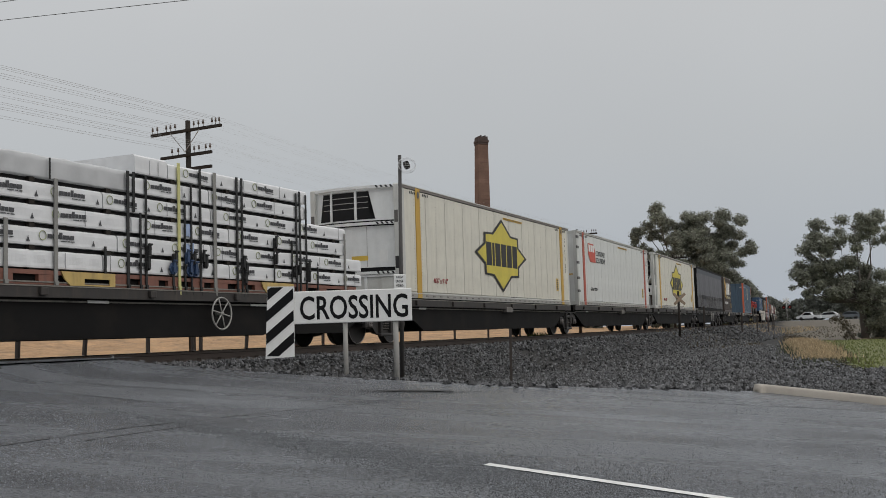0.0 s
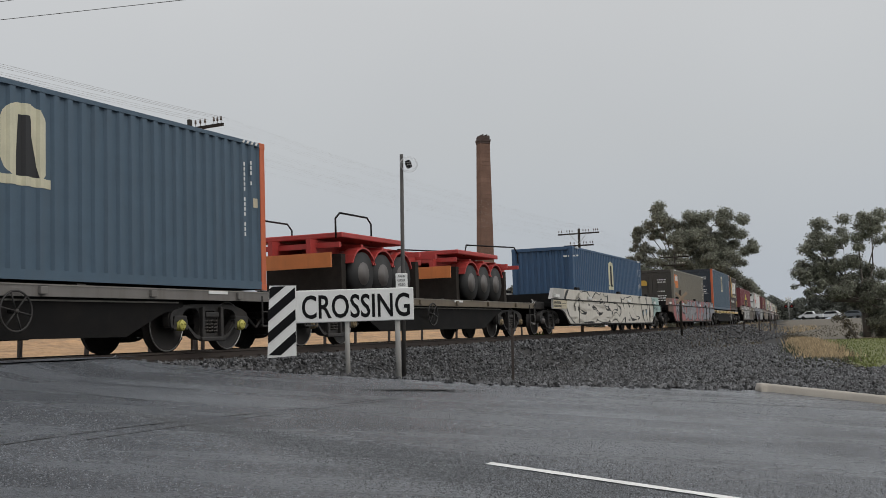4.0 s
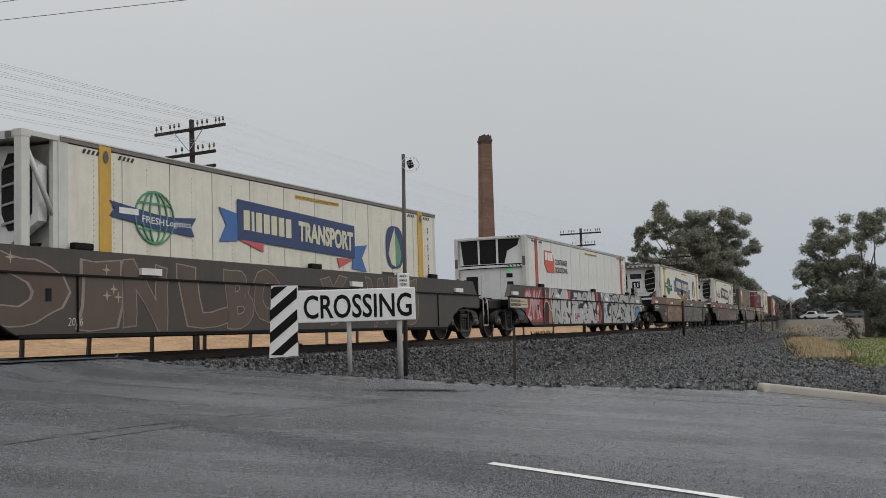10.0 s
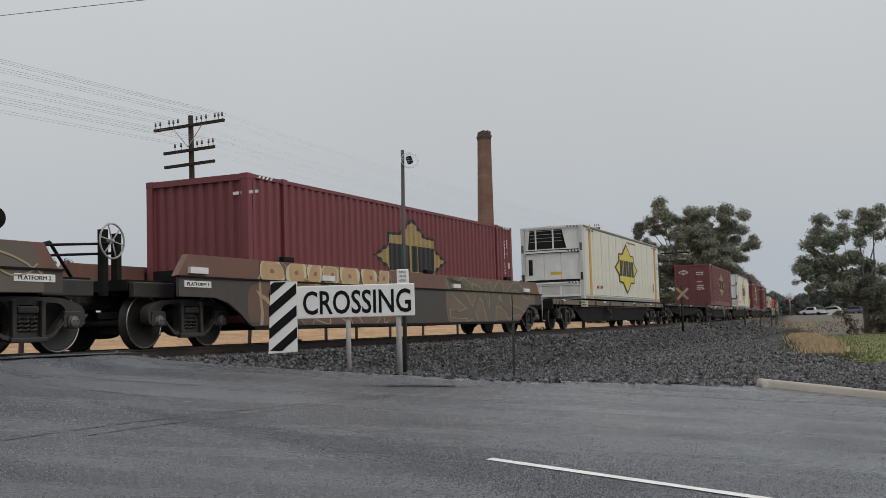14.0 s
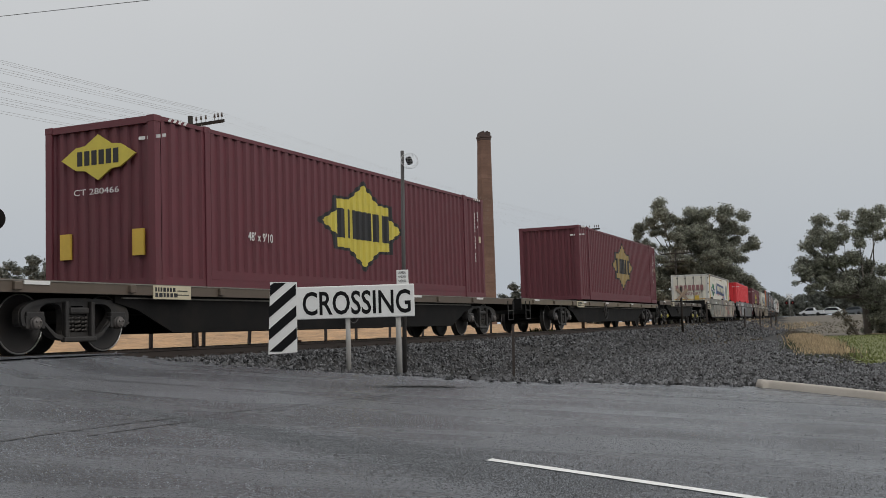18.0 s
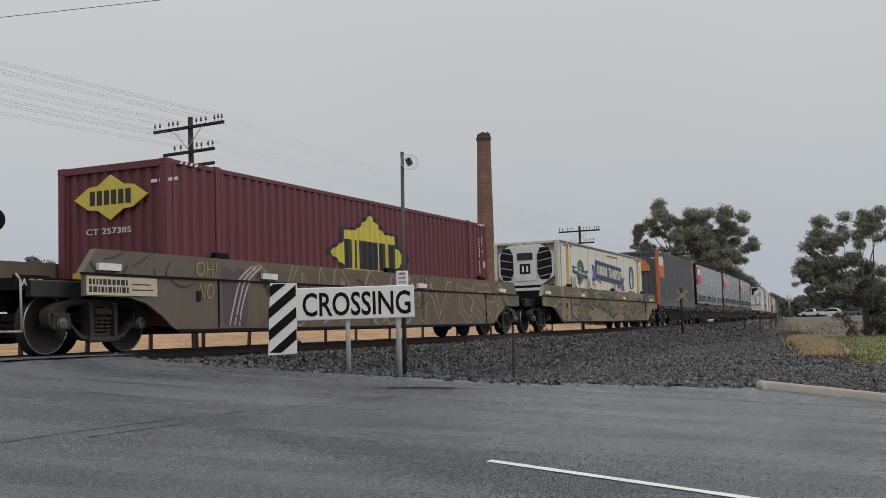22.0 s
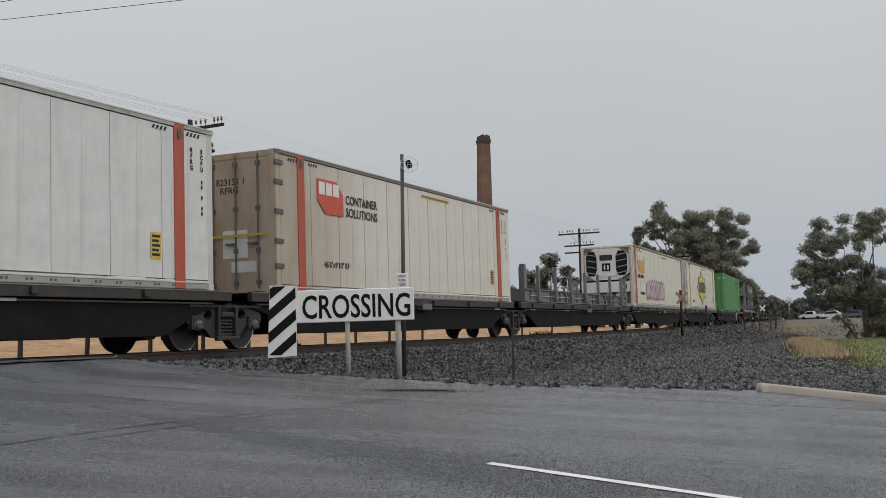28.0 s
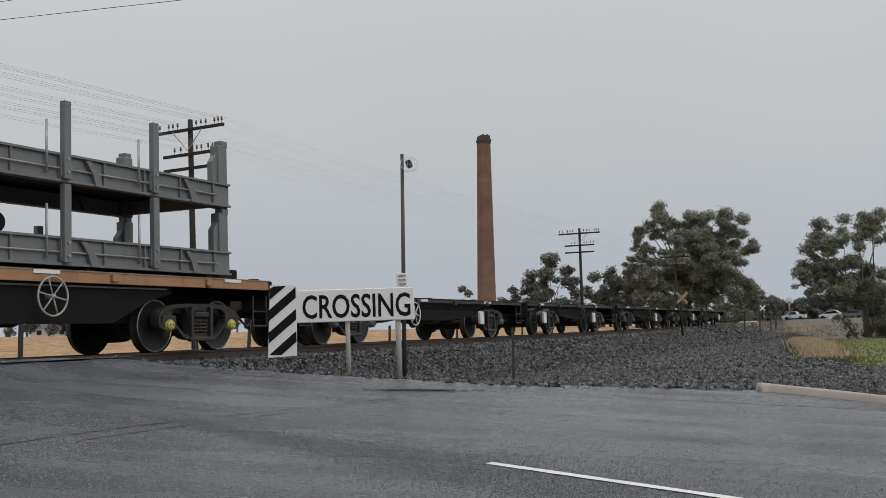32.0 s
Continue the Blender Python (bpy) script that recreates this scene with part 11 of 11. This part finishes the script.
def banner_marks(c, tags=False, mono=False):
    """A hauler's livery as plain shapes: globe with ribbon, blue banner, leaf badge."""
    y = -1.262
    navy, blue, red, green = (black_mark, black_mark, white_mark, white_mark) if mono else (navy_mark, blue_mark, red_mark, shade_green)
    g = bmesh.new()
    for k in (0.95, 0.6, 0.25):
        pts = [(-4.2 + 0.52 * k * math.cos(a), 1.86 + 0.44 * math.sin(a)) for a in (2 * math.pi * i / 20 for i in range(20))]
        for p, q in zip(pts, pts[1:] + pts[:1]):
            tube(g, (p[0], y - 0.003, p[1]), (q[0], y - 0.003, q[1]), 0.018, 4)
    for z in (1.64, 2.08):
        box(g, -4.62, -3.78, y - 0.006, y, z, z + 0.03)
    part("globe_badge", g, green, c, "green wire globe badge")
    part("ribbon", slab(bmesh.new(), [(-5.3, 2.05), (-4.7, 1.98), (-4.2, 1.92), (-3.7, 1.90), (-3.1, 1.94), (-3.25, 1.76), (-3.15, 1.60), (-3.7, 1.64), (-4.2, 1.66), (-4.7, 1.74), (-5.3, 1.80), (-5.18, 1.92)], y - 0.012, y - 0.004), navy, c, "dark blue ribbon")
    t = bmesh.new()
    box(t, -5.08, -4.62, y - 0.016, y - 0.012, 1.86, 1.96)
    tagged(part("word_bar", t, white_mark, c), kind="stuff")
    part("lettering", lettering("FRESH", 0.16, 0.55, 0.002), white_mark, c, "", pose(-4.53, y - 0.014, 1.765, 0, 3, 0))
    part("lettering", lettering("Logistics", 0.15, 0.66, 0.002), white_mark, c, "", pose(-3.92, y - 0.014, 1.745, 0, -1, 0))
    part("banner_tail", slab(bmesh.new(), [(-2.43, 2.22), (-1.85, 2.14), (-1.85, 1.62), (-2.43, 1.58), (-2.2, 1.90)], y - 0.004, y), blue, c)
    part("banner_tail", slab(bmesh.new(), [(2.65, 1.80), (3.24, 1.86), (2.98, 1.55), (3.2, 1.24), (2.5, 1.28)], y - 0.004, y), blue, c)
    part("banner_fold", slab(bmesh.new(), [(-1.85, 1.66), (-1.0, 1.66), (-1.0, 1.46)], y - 0.005, y), red, c)
    part("banner_fold", slab(bmesh.new(), [(1.85, 1.50), (2.6, 1.50), (1.95, 1.28)], y - 0.005, y), red, c)
    part("banner", slab(bmesh.new(), [(-1.85, 2.42), (2.65, 2.26), (2.65, 1.52), (-1.85, 1.66)], y - 0.009, y - 0.004), navy, c, "dark blue banner with pale block letters")
    x = -1.66
    for k in range(7):
        zc = 2.04 - 0.034 * (x + 1.66)
        ww = 0.09 if k == 1 else 0.2
        part("word_bar", slab(bmesh.new(), [(x, zc - 0.19), (x + ww, zc - 0.19), (x + ww, zc + 0.19), (x, zc + 0.19)], y - 0.013, y - 0.009), cream_logo, c, "pale brand block")
        x += ww + 0.062
    part("lettering", lettering("TRANSPORT", 0.54, 2.28, 0.003, 1.0, 0.022), cream_logo, c, "pale capital letters", pose(0.27, y - 0.013, 1.79, 0, 2.0, 0))
    rnd = random.Random(3)
    part("leaf_badge", slab(bmesh.new(), blob(rnd, 4.66, 1.90, 0.46, 0.52, 18, 0.0), y - 0.004, y), navy, c, "dark oval with a leaf")
    part("leaf", slab(bmesh.new(), [(4.66, 2.36), (4.42, 2.0), (4.32, 1.72), (4.46, 1.48), (4.68, 1.42), (4.68, 1.95)], y - 0.008, y - 0.004), cream_logo, c)
    part("leaf", slab(bmesh.new(), [(4.66, 2.30), (4.70, 1.42), (4.9, 1.5), (5.0, 1.72), (4.9, 2.0)], y - 0.008, y - 0.004), green, c)
    tagged(part("word_bar", box(bmesh.new(), 3.98, 4.6, y - 0.004, y, 1.17, 1.28), black_mark, c), kind="stuff")
    part("lettering", lettering("RURAL", 0.165, 0.56, 0.002), black_mark, c, "", pose(4.68, y - 0.003, 1.17))
    if tags:
        t = bmesh.new()
        for x0 in (-5.6, -3.4, 0.9):
            for k in range(3):
                xx = x0 + k * 0.5
                path = (((0, 1.62), (0.07, 1.22), (0.2, 1.45), (0.3, 1.2), (0.4, 1.60)), ((0.0, 1.62), (0.02, 1.24), (0.3, 1.22)), ((0.32, 1.60), (0.05, 1.58), (0.04, 1.42), (0.3, 1.40), (0.28, 1.2), (0.0, 1.18)))[k]
                ribbon(t, [(xx + p, q) for p, q in path], 0.036, [(1.0, 2.0, y - 0.019)])
        tagged(part("graffiti_scrawl", t, black_mark, c, "black sprayed scrawl"), kind="stuff")


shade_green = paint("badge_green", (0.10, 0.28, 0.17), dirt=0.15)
navy_mark = paint("badge_navy", (0.03, 0.055, 0.14), dirt=0.12)
blue_mark = paint("badge_blue", (0.05, 0.14, 0.36), dirt=0.15)
red_mark = paint("badge_pink_red", (0.48, 0.10, 0.11), dirt=0.15)
LL = "white refrigerated container with yellow posts and a blue banner"
banner_marks(reefer(259.5, 14.15, 2.92, white_panel, stripe_yellow, LL, "open", 0.40))
r = reefer(280.9, 14.1, 2.92, cool_white, stripe_red, "white refrigerated container with red posts in a well wagon", "window", 0.40)
red_badge(r, -5.1, 1.76, 1.13, -1.262, badge_red, white_mark)
banner_marks(reefer(302.7, 14.15, 2.92, white_panel, stripe_yellow, LL, "open", 0.40))
banner_marks(reefer(324.4, 14.15, 2.92, white_panel, stripe_yellow, "white refrigerated container with yellow posts and a black banner", "open", 0.40), False, True)
c = box_container(345.8, 12.19, 2.9, olive_box, "olive-grey corrugated container with an orange badge", 0.40, None, None, True)
red_badge(c, -5.62, 1.52, 1.70, -1.225, badge_orange, white_mark, False, None, 12.19)
# door leaves: the olive of the sides at about 0.3 of its value
dark_olive_door = paint("dark_olive_door", (0.045, 0.048, 0.043), dirt=0.35, dirt_col=(0.09, 0.085, 0.07))
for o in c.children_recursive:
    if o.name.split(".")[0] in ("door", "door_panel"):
        o.material_slots[0].material = dark_olive_door
maroon_box(367.6, 14.63, 2.9, maroon_red, gold, 0.40, False, True, False, "dark red container with a gold star badge")
r = reefer(390.6, 15.0, 2.92, white_panel, stripe_yellow, "white refrigerated container with yellow posts and star badge", "grille", 1.13, ink=size_red)
star_logo(r, 0.0, 1.46, 2.32, 1.14, -1.262, lemon, black_mark, black_mark)
maroon_box(426.0, 14.75, 2.9, maroon, gold, 1.12, True, True, True, "faded maroon container with a gold star badge")
r = reefer(446.2, 15.0, 2.92, white_panel, stripe_yellow, "white refrigerated container with yellow posts and star badge", "grille", 1.08, ink=size_red)
star_logo(r, 0.0, 1.46, 2.32, 1.14, -1.262, lemon, black_mark, black_mark)
c = maroon_box(467.3, 14.9, 2.93, maroon_dark, lemon, 1.05, False, True, True, "dark maroon container with a yellow star badge", end_code="CT 280466")
part("lettering", lettering("48' x 9'10", 0.24, 0.85), white_mark, c, "", pose(-4.75, -1.226, 0.95))
maroon_box(492.4, 14.8, 2.9, maroon_dark, gold, 1.13, False, True, False, "dark maroon container with a dull gold star badge")
door_maroon = paint("door_maroon", (0.24, 0.10, 0.10), dirt=0.5, dirt_col=(0.5, 0.45, 0.42))
r = reefer(526.5, 14.1, 2.92, white_panel, stripe_yellow, "white refrigerated container, doors at its head, with a blue banner", "", 0.40)
banner_marks(r)
for k in range(7):
    yy = 0.95 - k * 0.28
    part("word_bar", box(bmesh.new(), -7.105, -7.095, yy - 0.2, yy, 1.80, 2.18), door_maroon, r, "dull maroon door lettering block")
part("lettering", lettering("TRANSPORT", 0.30, 1.5), door_maroon, r, "dull maroon door lettering", Matrix.Translation((-7.11, 0.75, 1.48)) @ Matrix.Rotation(radians(-90), 4, "Z"))
box_container(548.2, 14.6, 2.92, bright_red, "clean bright red corrugated container with yellow hazard corners", 0.40, None, None, False, True, marks=white_mark)
maroon_box(569.85, 14.9, 2.9, maroon_dark, lemon, 0.40, False, True, True, "maroon container with a yellow star badge", end_code="CT 257385")
banner_marks(reefer(591.4, 14.0, 2.92, white_panel, stripe_yellow, LL, "louvre", 0.40), True)
c = box_container(609.1, 12.19, 2.9, charcoal_box, "charcoal corrugated container with orange corner posts", 1.05, orange_frame, None, False)
for z0, z1, d in ((0.02, 0.19, 0.010), (0.20, 0.37, 0.0), (0.185, 0.205, 0.018), (0.365, 0.385, 0.012)):
    part("lower_rail", box(bmesh.new(), -5.9, 5.9, -1.226 - d, -1.20, z0, z1), charcoal_box, c)
part("fork_pocket", box(bmesh.new(), -1.2, -0.95, -1.242, -1.20, 0.02, 0.16), badge_orange, c, "orange pocket cover")
red_badge(c, -5.95, 1.52, 1.70, -1.225, badge_orange, white_mark, False, None, 12.19)
part("end_badge", end_slab(bmesh.new(), [(0.7, 2.45), (-0.5, 2.45), (-0.75, 2.1), (-0.75, 1.85), (0.45, 1.85), (0.7, 2.1)], -6.105, -6.03), badge_orange, c, "orange badge on the end wall")
TT = "curtain-sided container with a red badge and pale word bars"
curtain_sider(623.3, 14.75, 2.87, "blue", "blue-grey " + TT, seed=2)
curtain_sider(638.65, 14.75, 2.87, "brown", "brown-grey " + TT, seed=3)
curtain_sider(654.2, 14.75, 2.87, "blue", "blue-grey " + TT, seed=4)
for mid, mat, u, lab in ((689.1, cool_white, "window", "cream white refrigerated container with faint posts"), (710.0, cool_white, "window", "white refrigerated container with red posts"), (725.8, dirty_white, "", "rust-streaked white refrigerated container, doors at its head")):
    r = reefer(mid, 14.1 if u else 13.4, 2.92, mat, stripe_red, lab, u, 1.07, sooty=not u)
    red_badge(r, -5.1, 1.76, 1.13, -1.262, badge_red, white_mark)
r = reefer(757.0, 14.0, 2.92, white_panel, stripe_red, "white refrigerated container with an orange badge and pink scrawl", "louvre", 1.07, stripe_in=0.4)
red_badge(r, -6.05, 1.66, 1.62, -1.262, paint("badge_amber", (0.58, 0.34, 0.08)), white_mark, False)
for k in range(10):
    if k not in (4, 8):
        x = -6.02 + 0.15 * k
        part("number_bar", box(bmesh.new(), x, x + 0.11, -1.266, -1.262, 1.40, 1.57), black_mark, r)
graffiti(r, -4.4, 1.4, 0.32, 1.42, -1.258, ((0.6, 0.5, 0.5), (0.52, 0.44, 0.47), (0.30, 0.13, 0.17), (0.62, 0.6, 0.6)), 77)
r = reefer(772.2, 14.15, 2.92, white_panel, stripe_yellow, "white refrigerated container with open-framed unit and star badge", "open", 1.08, ink=size_red)
star_logo(r, 0.0, 1.46, 2.32, 1.14, -1.262, lemon, black_mark, black_mark)
c = box_container(792.8, 14.5, 2.9, green_box, "green corrugated container with small black lettering", 1.12, None, None, False, True)
for x in (-1.0, 1.05):
    part("fork_pocket", box(bmesh.new(), x - 0.17, x + 0.17, -1.235, -1.20, 0.0, 0.165), grille_black, c, "dark fork pocket")
    part("pocket_label", box(bmesh.new(), x - 0.16, x + 0.16, -1.226, -1.222, 0.175, 0.22), yellow_mark, c, "small yellow label over a pocket")
part("label_strip", box(bmesh.new(), 6.72, 6.82, -1.226, -1.21, 0.45, 0.95), yellow_mark, c, "yellow upright warning strip")
part("door_sill", box(bmesh.new(), 3.2, 4.0, -1.262, -1.20, 0.05, 0.20), green_box, c)
for z0, z1, d in ((0.315, 0.345, 0.030), (0.155, 0.185, 0.022), (0.0, 0.025, 0.022)):
    part("rail_lip", box(bmesh.new(), -7.1, 7.1, -1.222 - d, -1.20, z0, z1), green_box, c, "jutting lip of the bottom rail")
for x0, x1, z0, z1 in ((3.82, 3.98, 1.8, 2.55), (4.22, 4.38, 1.8, 2.55), (4.5, 5.8, 2.46, 2.53), (4.55, 4.75, 1.95, 2.22), (4.82, 5.02, 1.95, 2.22), (5.09, 5.29, 1.95, 2.22), (5.36, 5.56, 1.95, 2.22)):
    painted("brand_bar", [(x0, z0), (x1, z0), (x1, z1), (x0, z1)], 0, black_mark, c, 14.5, "black brand block")

rack_grey = paint("rack_grey", (0.150, 0.157, 0.162), dirt=0.5, dirt_col=(0.12, 0.10, 0.085))


def flat_rack(mid, base, L, label, stakes, front=False, seed=0, first=-4.05, step=2.0):
    """An open flat rack: deep side beams, floor, end posts and upright stakes."""
    c = thing("flat_rack", label, "flat rack", "grey flat racks")
    rnd = random.Random(seed)
    for sgn in (-1, 1):
        y = sgn * 1.2
        web = part("side_beam", box(bmesh.new(), -L / 2, L / 2, y - 0.03, y + 0.03, 0.06, 0.42), rack_grey, c, "grey I-section side beam")
        for z0, z1 in ((0.02, 0.06), (0.42, 0.455)):
            part("flange", box(bmesh.new(), -L / 2, L / 2, y - 0.08, y + 0.08, z0, z1), rack_grey, web)
        for k in range(13):
            x = -L / 2 + 0.5 + (L - 1.0) * k / 12
            part("gusset", lambda q: box(q, -0.012, 0.012, -0.075, 0.03, 0.06, 0.42), rack_grey, c, "", pose(x, sgn * 1.2, 0, 0, 0, 0 if sgn < 0 else 180), "gusset")
        for k in range(5):
            x = -L / 2 + 1.4 + (L - 2.8) * k / 4 + rnd.uniform(-0.1, 0.1)
            part("lashing_lug", lambda q: slab(q, [(0, 0.40), (0.12, 0.40), (0.32, 0.2), (0.36, 0.02), (0.22, 0.02), (0.16, 0.2)], -0.10, -0.03), rack_grey, c, "", pose(x, sgn * 1.2, 0), "lug")
        for sx in (-1, 1):
            part("end_post", lambda q: (soft_box(q, -0.13, 0.13, -0.1, 0.1, 0.0, 1.17, 0.02), slab(q, [(-0.13, 0.45), (-0.26, 0.45), (-0.26, 0.85), (-0.13, 1.0)], -0.06, 0.06)), rack_grey, c, "grey folding end post", pose(sx * (L / 2 - 0.14), sgn * 1.12, 0, 0, 0, 0 if sx > 0 else 180), "endpost")
            part("corner_casting", casting_shape, rack_grey, c, "", pose(sx * (L / 2 - 0.1), sgn * 1.14, 1.2), "casting")
        for k, h in enumerate(stakes):
            x = first + step * k
            hh = h if sgn < 0 else min(h, 0.95)
            st = bmesh.new()
            soft_box(st, x - 0.07, x + 0.07, sgn * 1.30 - 0.05, sgn * 1.30 + 0.05, 0.06, hh, 0.01)
            box(st, x - 0.10, x + 0.10, sgn * 1.27 - 0.03, sgn * 1.27 + 0.03, 0.10, 0.40)
            part("stake", st, rack_grey, c, "grey upright stake")
            for z in (0.16, 0.36):
                part("bolt", lambda q: tube(q, (0, 0, 0), (0, -0.02, 0), 0.022, 8), galv, c, "", pose(x, sgn * 1.35 if sgn < 0 else 1.37, z), "rack_bolt")
            if k and sgn < 0:
                part("tie_rod", tube(bmesh.new(), (x - 0.36, -1.28, 0.12), (x - 0.36, -1.28, 0.92), 0.02, 7), galv, c, "thin steel tie rod", None, None, True)
        part("lashing_rail", tube(bmesh.new(), (-L / 2 + 0.4, sgn * 1.27, 0.22), (L / 2 - 0.4, sgn * 1.27, 0.22), 0.016, 6), galv, c, "", None, None, True)
    part("rack_floor", box(bmesh.new(), -L / 2 + 0.1, L / 2 - 0.1, -1.18, 1.18, 0.30, 0.38), black_steel, c, "dark floor")
    part("end_beam", box(bmesh.new(), -L / 2 + 0.02, -L / 2 + 0.12, -1.1, 1.1, 0.05, 0.45), rack_grey, c)
    part("end_beam", box(bmesh.new(), L / 2 - 0.12, L / 2 - 0.02, -1.1, 1.1, 0.05, 0.45), rack_grey, c)
    if front:
        part("lettering", lettering("FRONT", 0.2, 0.62), black_mark, c, "", Matrix.Translation((-L / 2 + 0.012, 0.35, 0.28)) @ Matrix.Rotation(radians(-90), 4, "Z"))
    TRAIN.append((c, mid, base))
    return c


flat_rack(741.2, 1.085, 14.6, "single grey steel flat rack with short upright stakes", (1.25,) * 7, seed=1, first=-6.07, step=1.99)
flat_rack(813.7, 1.345, 12.2, "lower grey flat rack of a stack of two", (1.24,) * 5, True, seed=2)
flat_rack(813.7, 2.605, 12.2, "upper grey flat rack stacked on another", (1.25,) * 5, True, seed=3)
toolbox = solid("end_box", soft_box(bmesh.new(), -0.5, 0.5, -0.5, 0.5, 0.0, 0.26, 0.03), black_steel, "low black box on the wagon end", "box")
TRAIN.append((toolbox, 820.6, 1.30))

# red skeletal trailers piled on a flat
trailer_red = paint("trailer_red", (0.42, 0.045, 0.04), dirt=0.3)
for mid, z, lab in ((111.0, 1.09, "red skeletal trailer frame with three axles on a flat wagon"), (117.6, 1.09, "second red trailer frame folded on the wagon")):
    tr = thing("trailer_frame", lab, "trailer", "red trailer frames")
    b = bmesh.new()
    for yy in (-0.5, 0.5):
        box(b, -2.9, 2.9, yy - 0.06, yy + 0.06, 0.95, 1.28)
    for k in range(6):
        x = -2.6 + k * 1.04
        box(b, x - 0.05, x + 0.05, -1.15, 1.15, 1.08, 1.2)
    part("chassis", b, trailer_red, tr, "red steel chassis rails")
    part("deck_frame", soft_box(bmesh.new(), -2.6, 0.6, -1.2, 1.2, 1.3, 1.42, 0.02), trailer_red, tr)
    for x in (-1.55, -0.55, 0.45):
        for sgn in (-1, 1):
            w = part("wheel", lambda q: tube(q, (0, -0.14, 0), (0, 0.14, 0), 0.50, 22), rubber, tr, "black truck tyre", pose(x, sgn * 1.02, 0.52), "trailer_tyre", True)
            part("rim", lambda q: tube(q, (0, -0.15, 0), (0, 0.15, 0), 0.27, 14), cap_grey, w, "", None, "trailer_rim", True)
            g = bmesh.new()
            for k in range(7):
                a0, a1 = math.pi * (0.12 + 0.108 * k), math.pi * (0.12 + 0.108 * (k + 1))
                slab(g, [(0.58 * math.cos(a0), 0.58 * math.sin(a0)), (0.58 * math.cos(a1), 0.58 * math.sin(a1)), (0.62 * math.cos(a1), 0.62 * math.sin(a1)), (0.62 * math.cos(a0), 0.62 * math.sin(a0))], -0.17, 0.17)
            part("mudguard", g, trailer_red, tr, "red mudguard", pose(x, sgn * 1.02, 0.52))
    h = bmesh.new()
    for yy in (-1.1, 1.1):
        pts = [(-2.7, 1.28), (-2.7, 1.72), (-2.5, 1.86), (-1.2, 1.86), (-1.0, 1.72), (-1.0, 1.28)] if mid < 115 else [(-1.9, 1.28), (-1.7, 1.6), (2.4, 1.78), (2.7, 1.6), (2.75, 1.28)]
        for p, q in zip(pts, pts[1:]):
            tube(h, (p[0], yy, p[1]), (q[0], yy, q[1]), 0.022, 6)
    part("guard_hoop", h, black_steel, tr, "", None, None, True)
    br = bmesh.new()
    for x in (-2.2, 1.7):
        box(br, x - 0.1, x + 0.1, -1.0, 1.0, 0.0, 0.96)
    part("bearer", br, wood_pole, tr)
    part("rear_panel", box(bmesh.new(), -2.95, -2.9, -1.1, 1.1, 0.62, 0.95), badge_orange, tr, "orange and yellow marker panel")
    TRAIN.append((tr, mid, z))


# ---- what moves ----
SPEED = 25.5614


def motions():
    """The whole train runs along the line at one steady speed; a truck passes behind the field, a waiting ute creeps forward."""
    for ob, place, z in TRAIN:
        walk(ob, [(t, line_pose(place - SPEED * t, 0.0, z)) for t in range(0, 33)])
    zt = tk.location.z
    walk(tk, [(t, pose(x, 78.5, zt, 0, 0, 3)) for t, x in ((0, -75.0), (20, -75.0), (24, -50.0), (27.5, -29.2), (30.5, -11.2), (32, -9.0))])
    x, y, zc = lead_car.location
    walk(lead_car, [(t, pose(x + dx, y, zc, 0, 0, 150)) for t, dx in ((0, 0.0), (28.5, 0.0), (30.0, -1.9), (31.5, -3.4), (32, -3.5))])


motions()
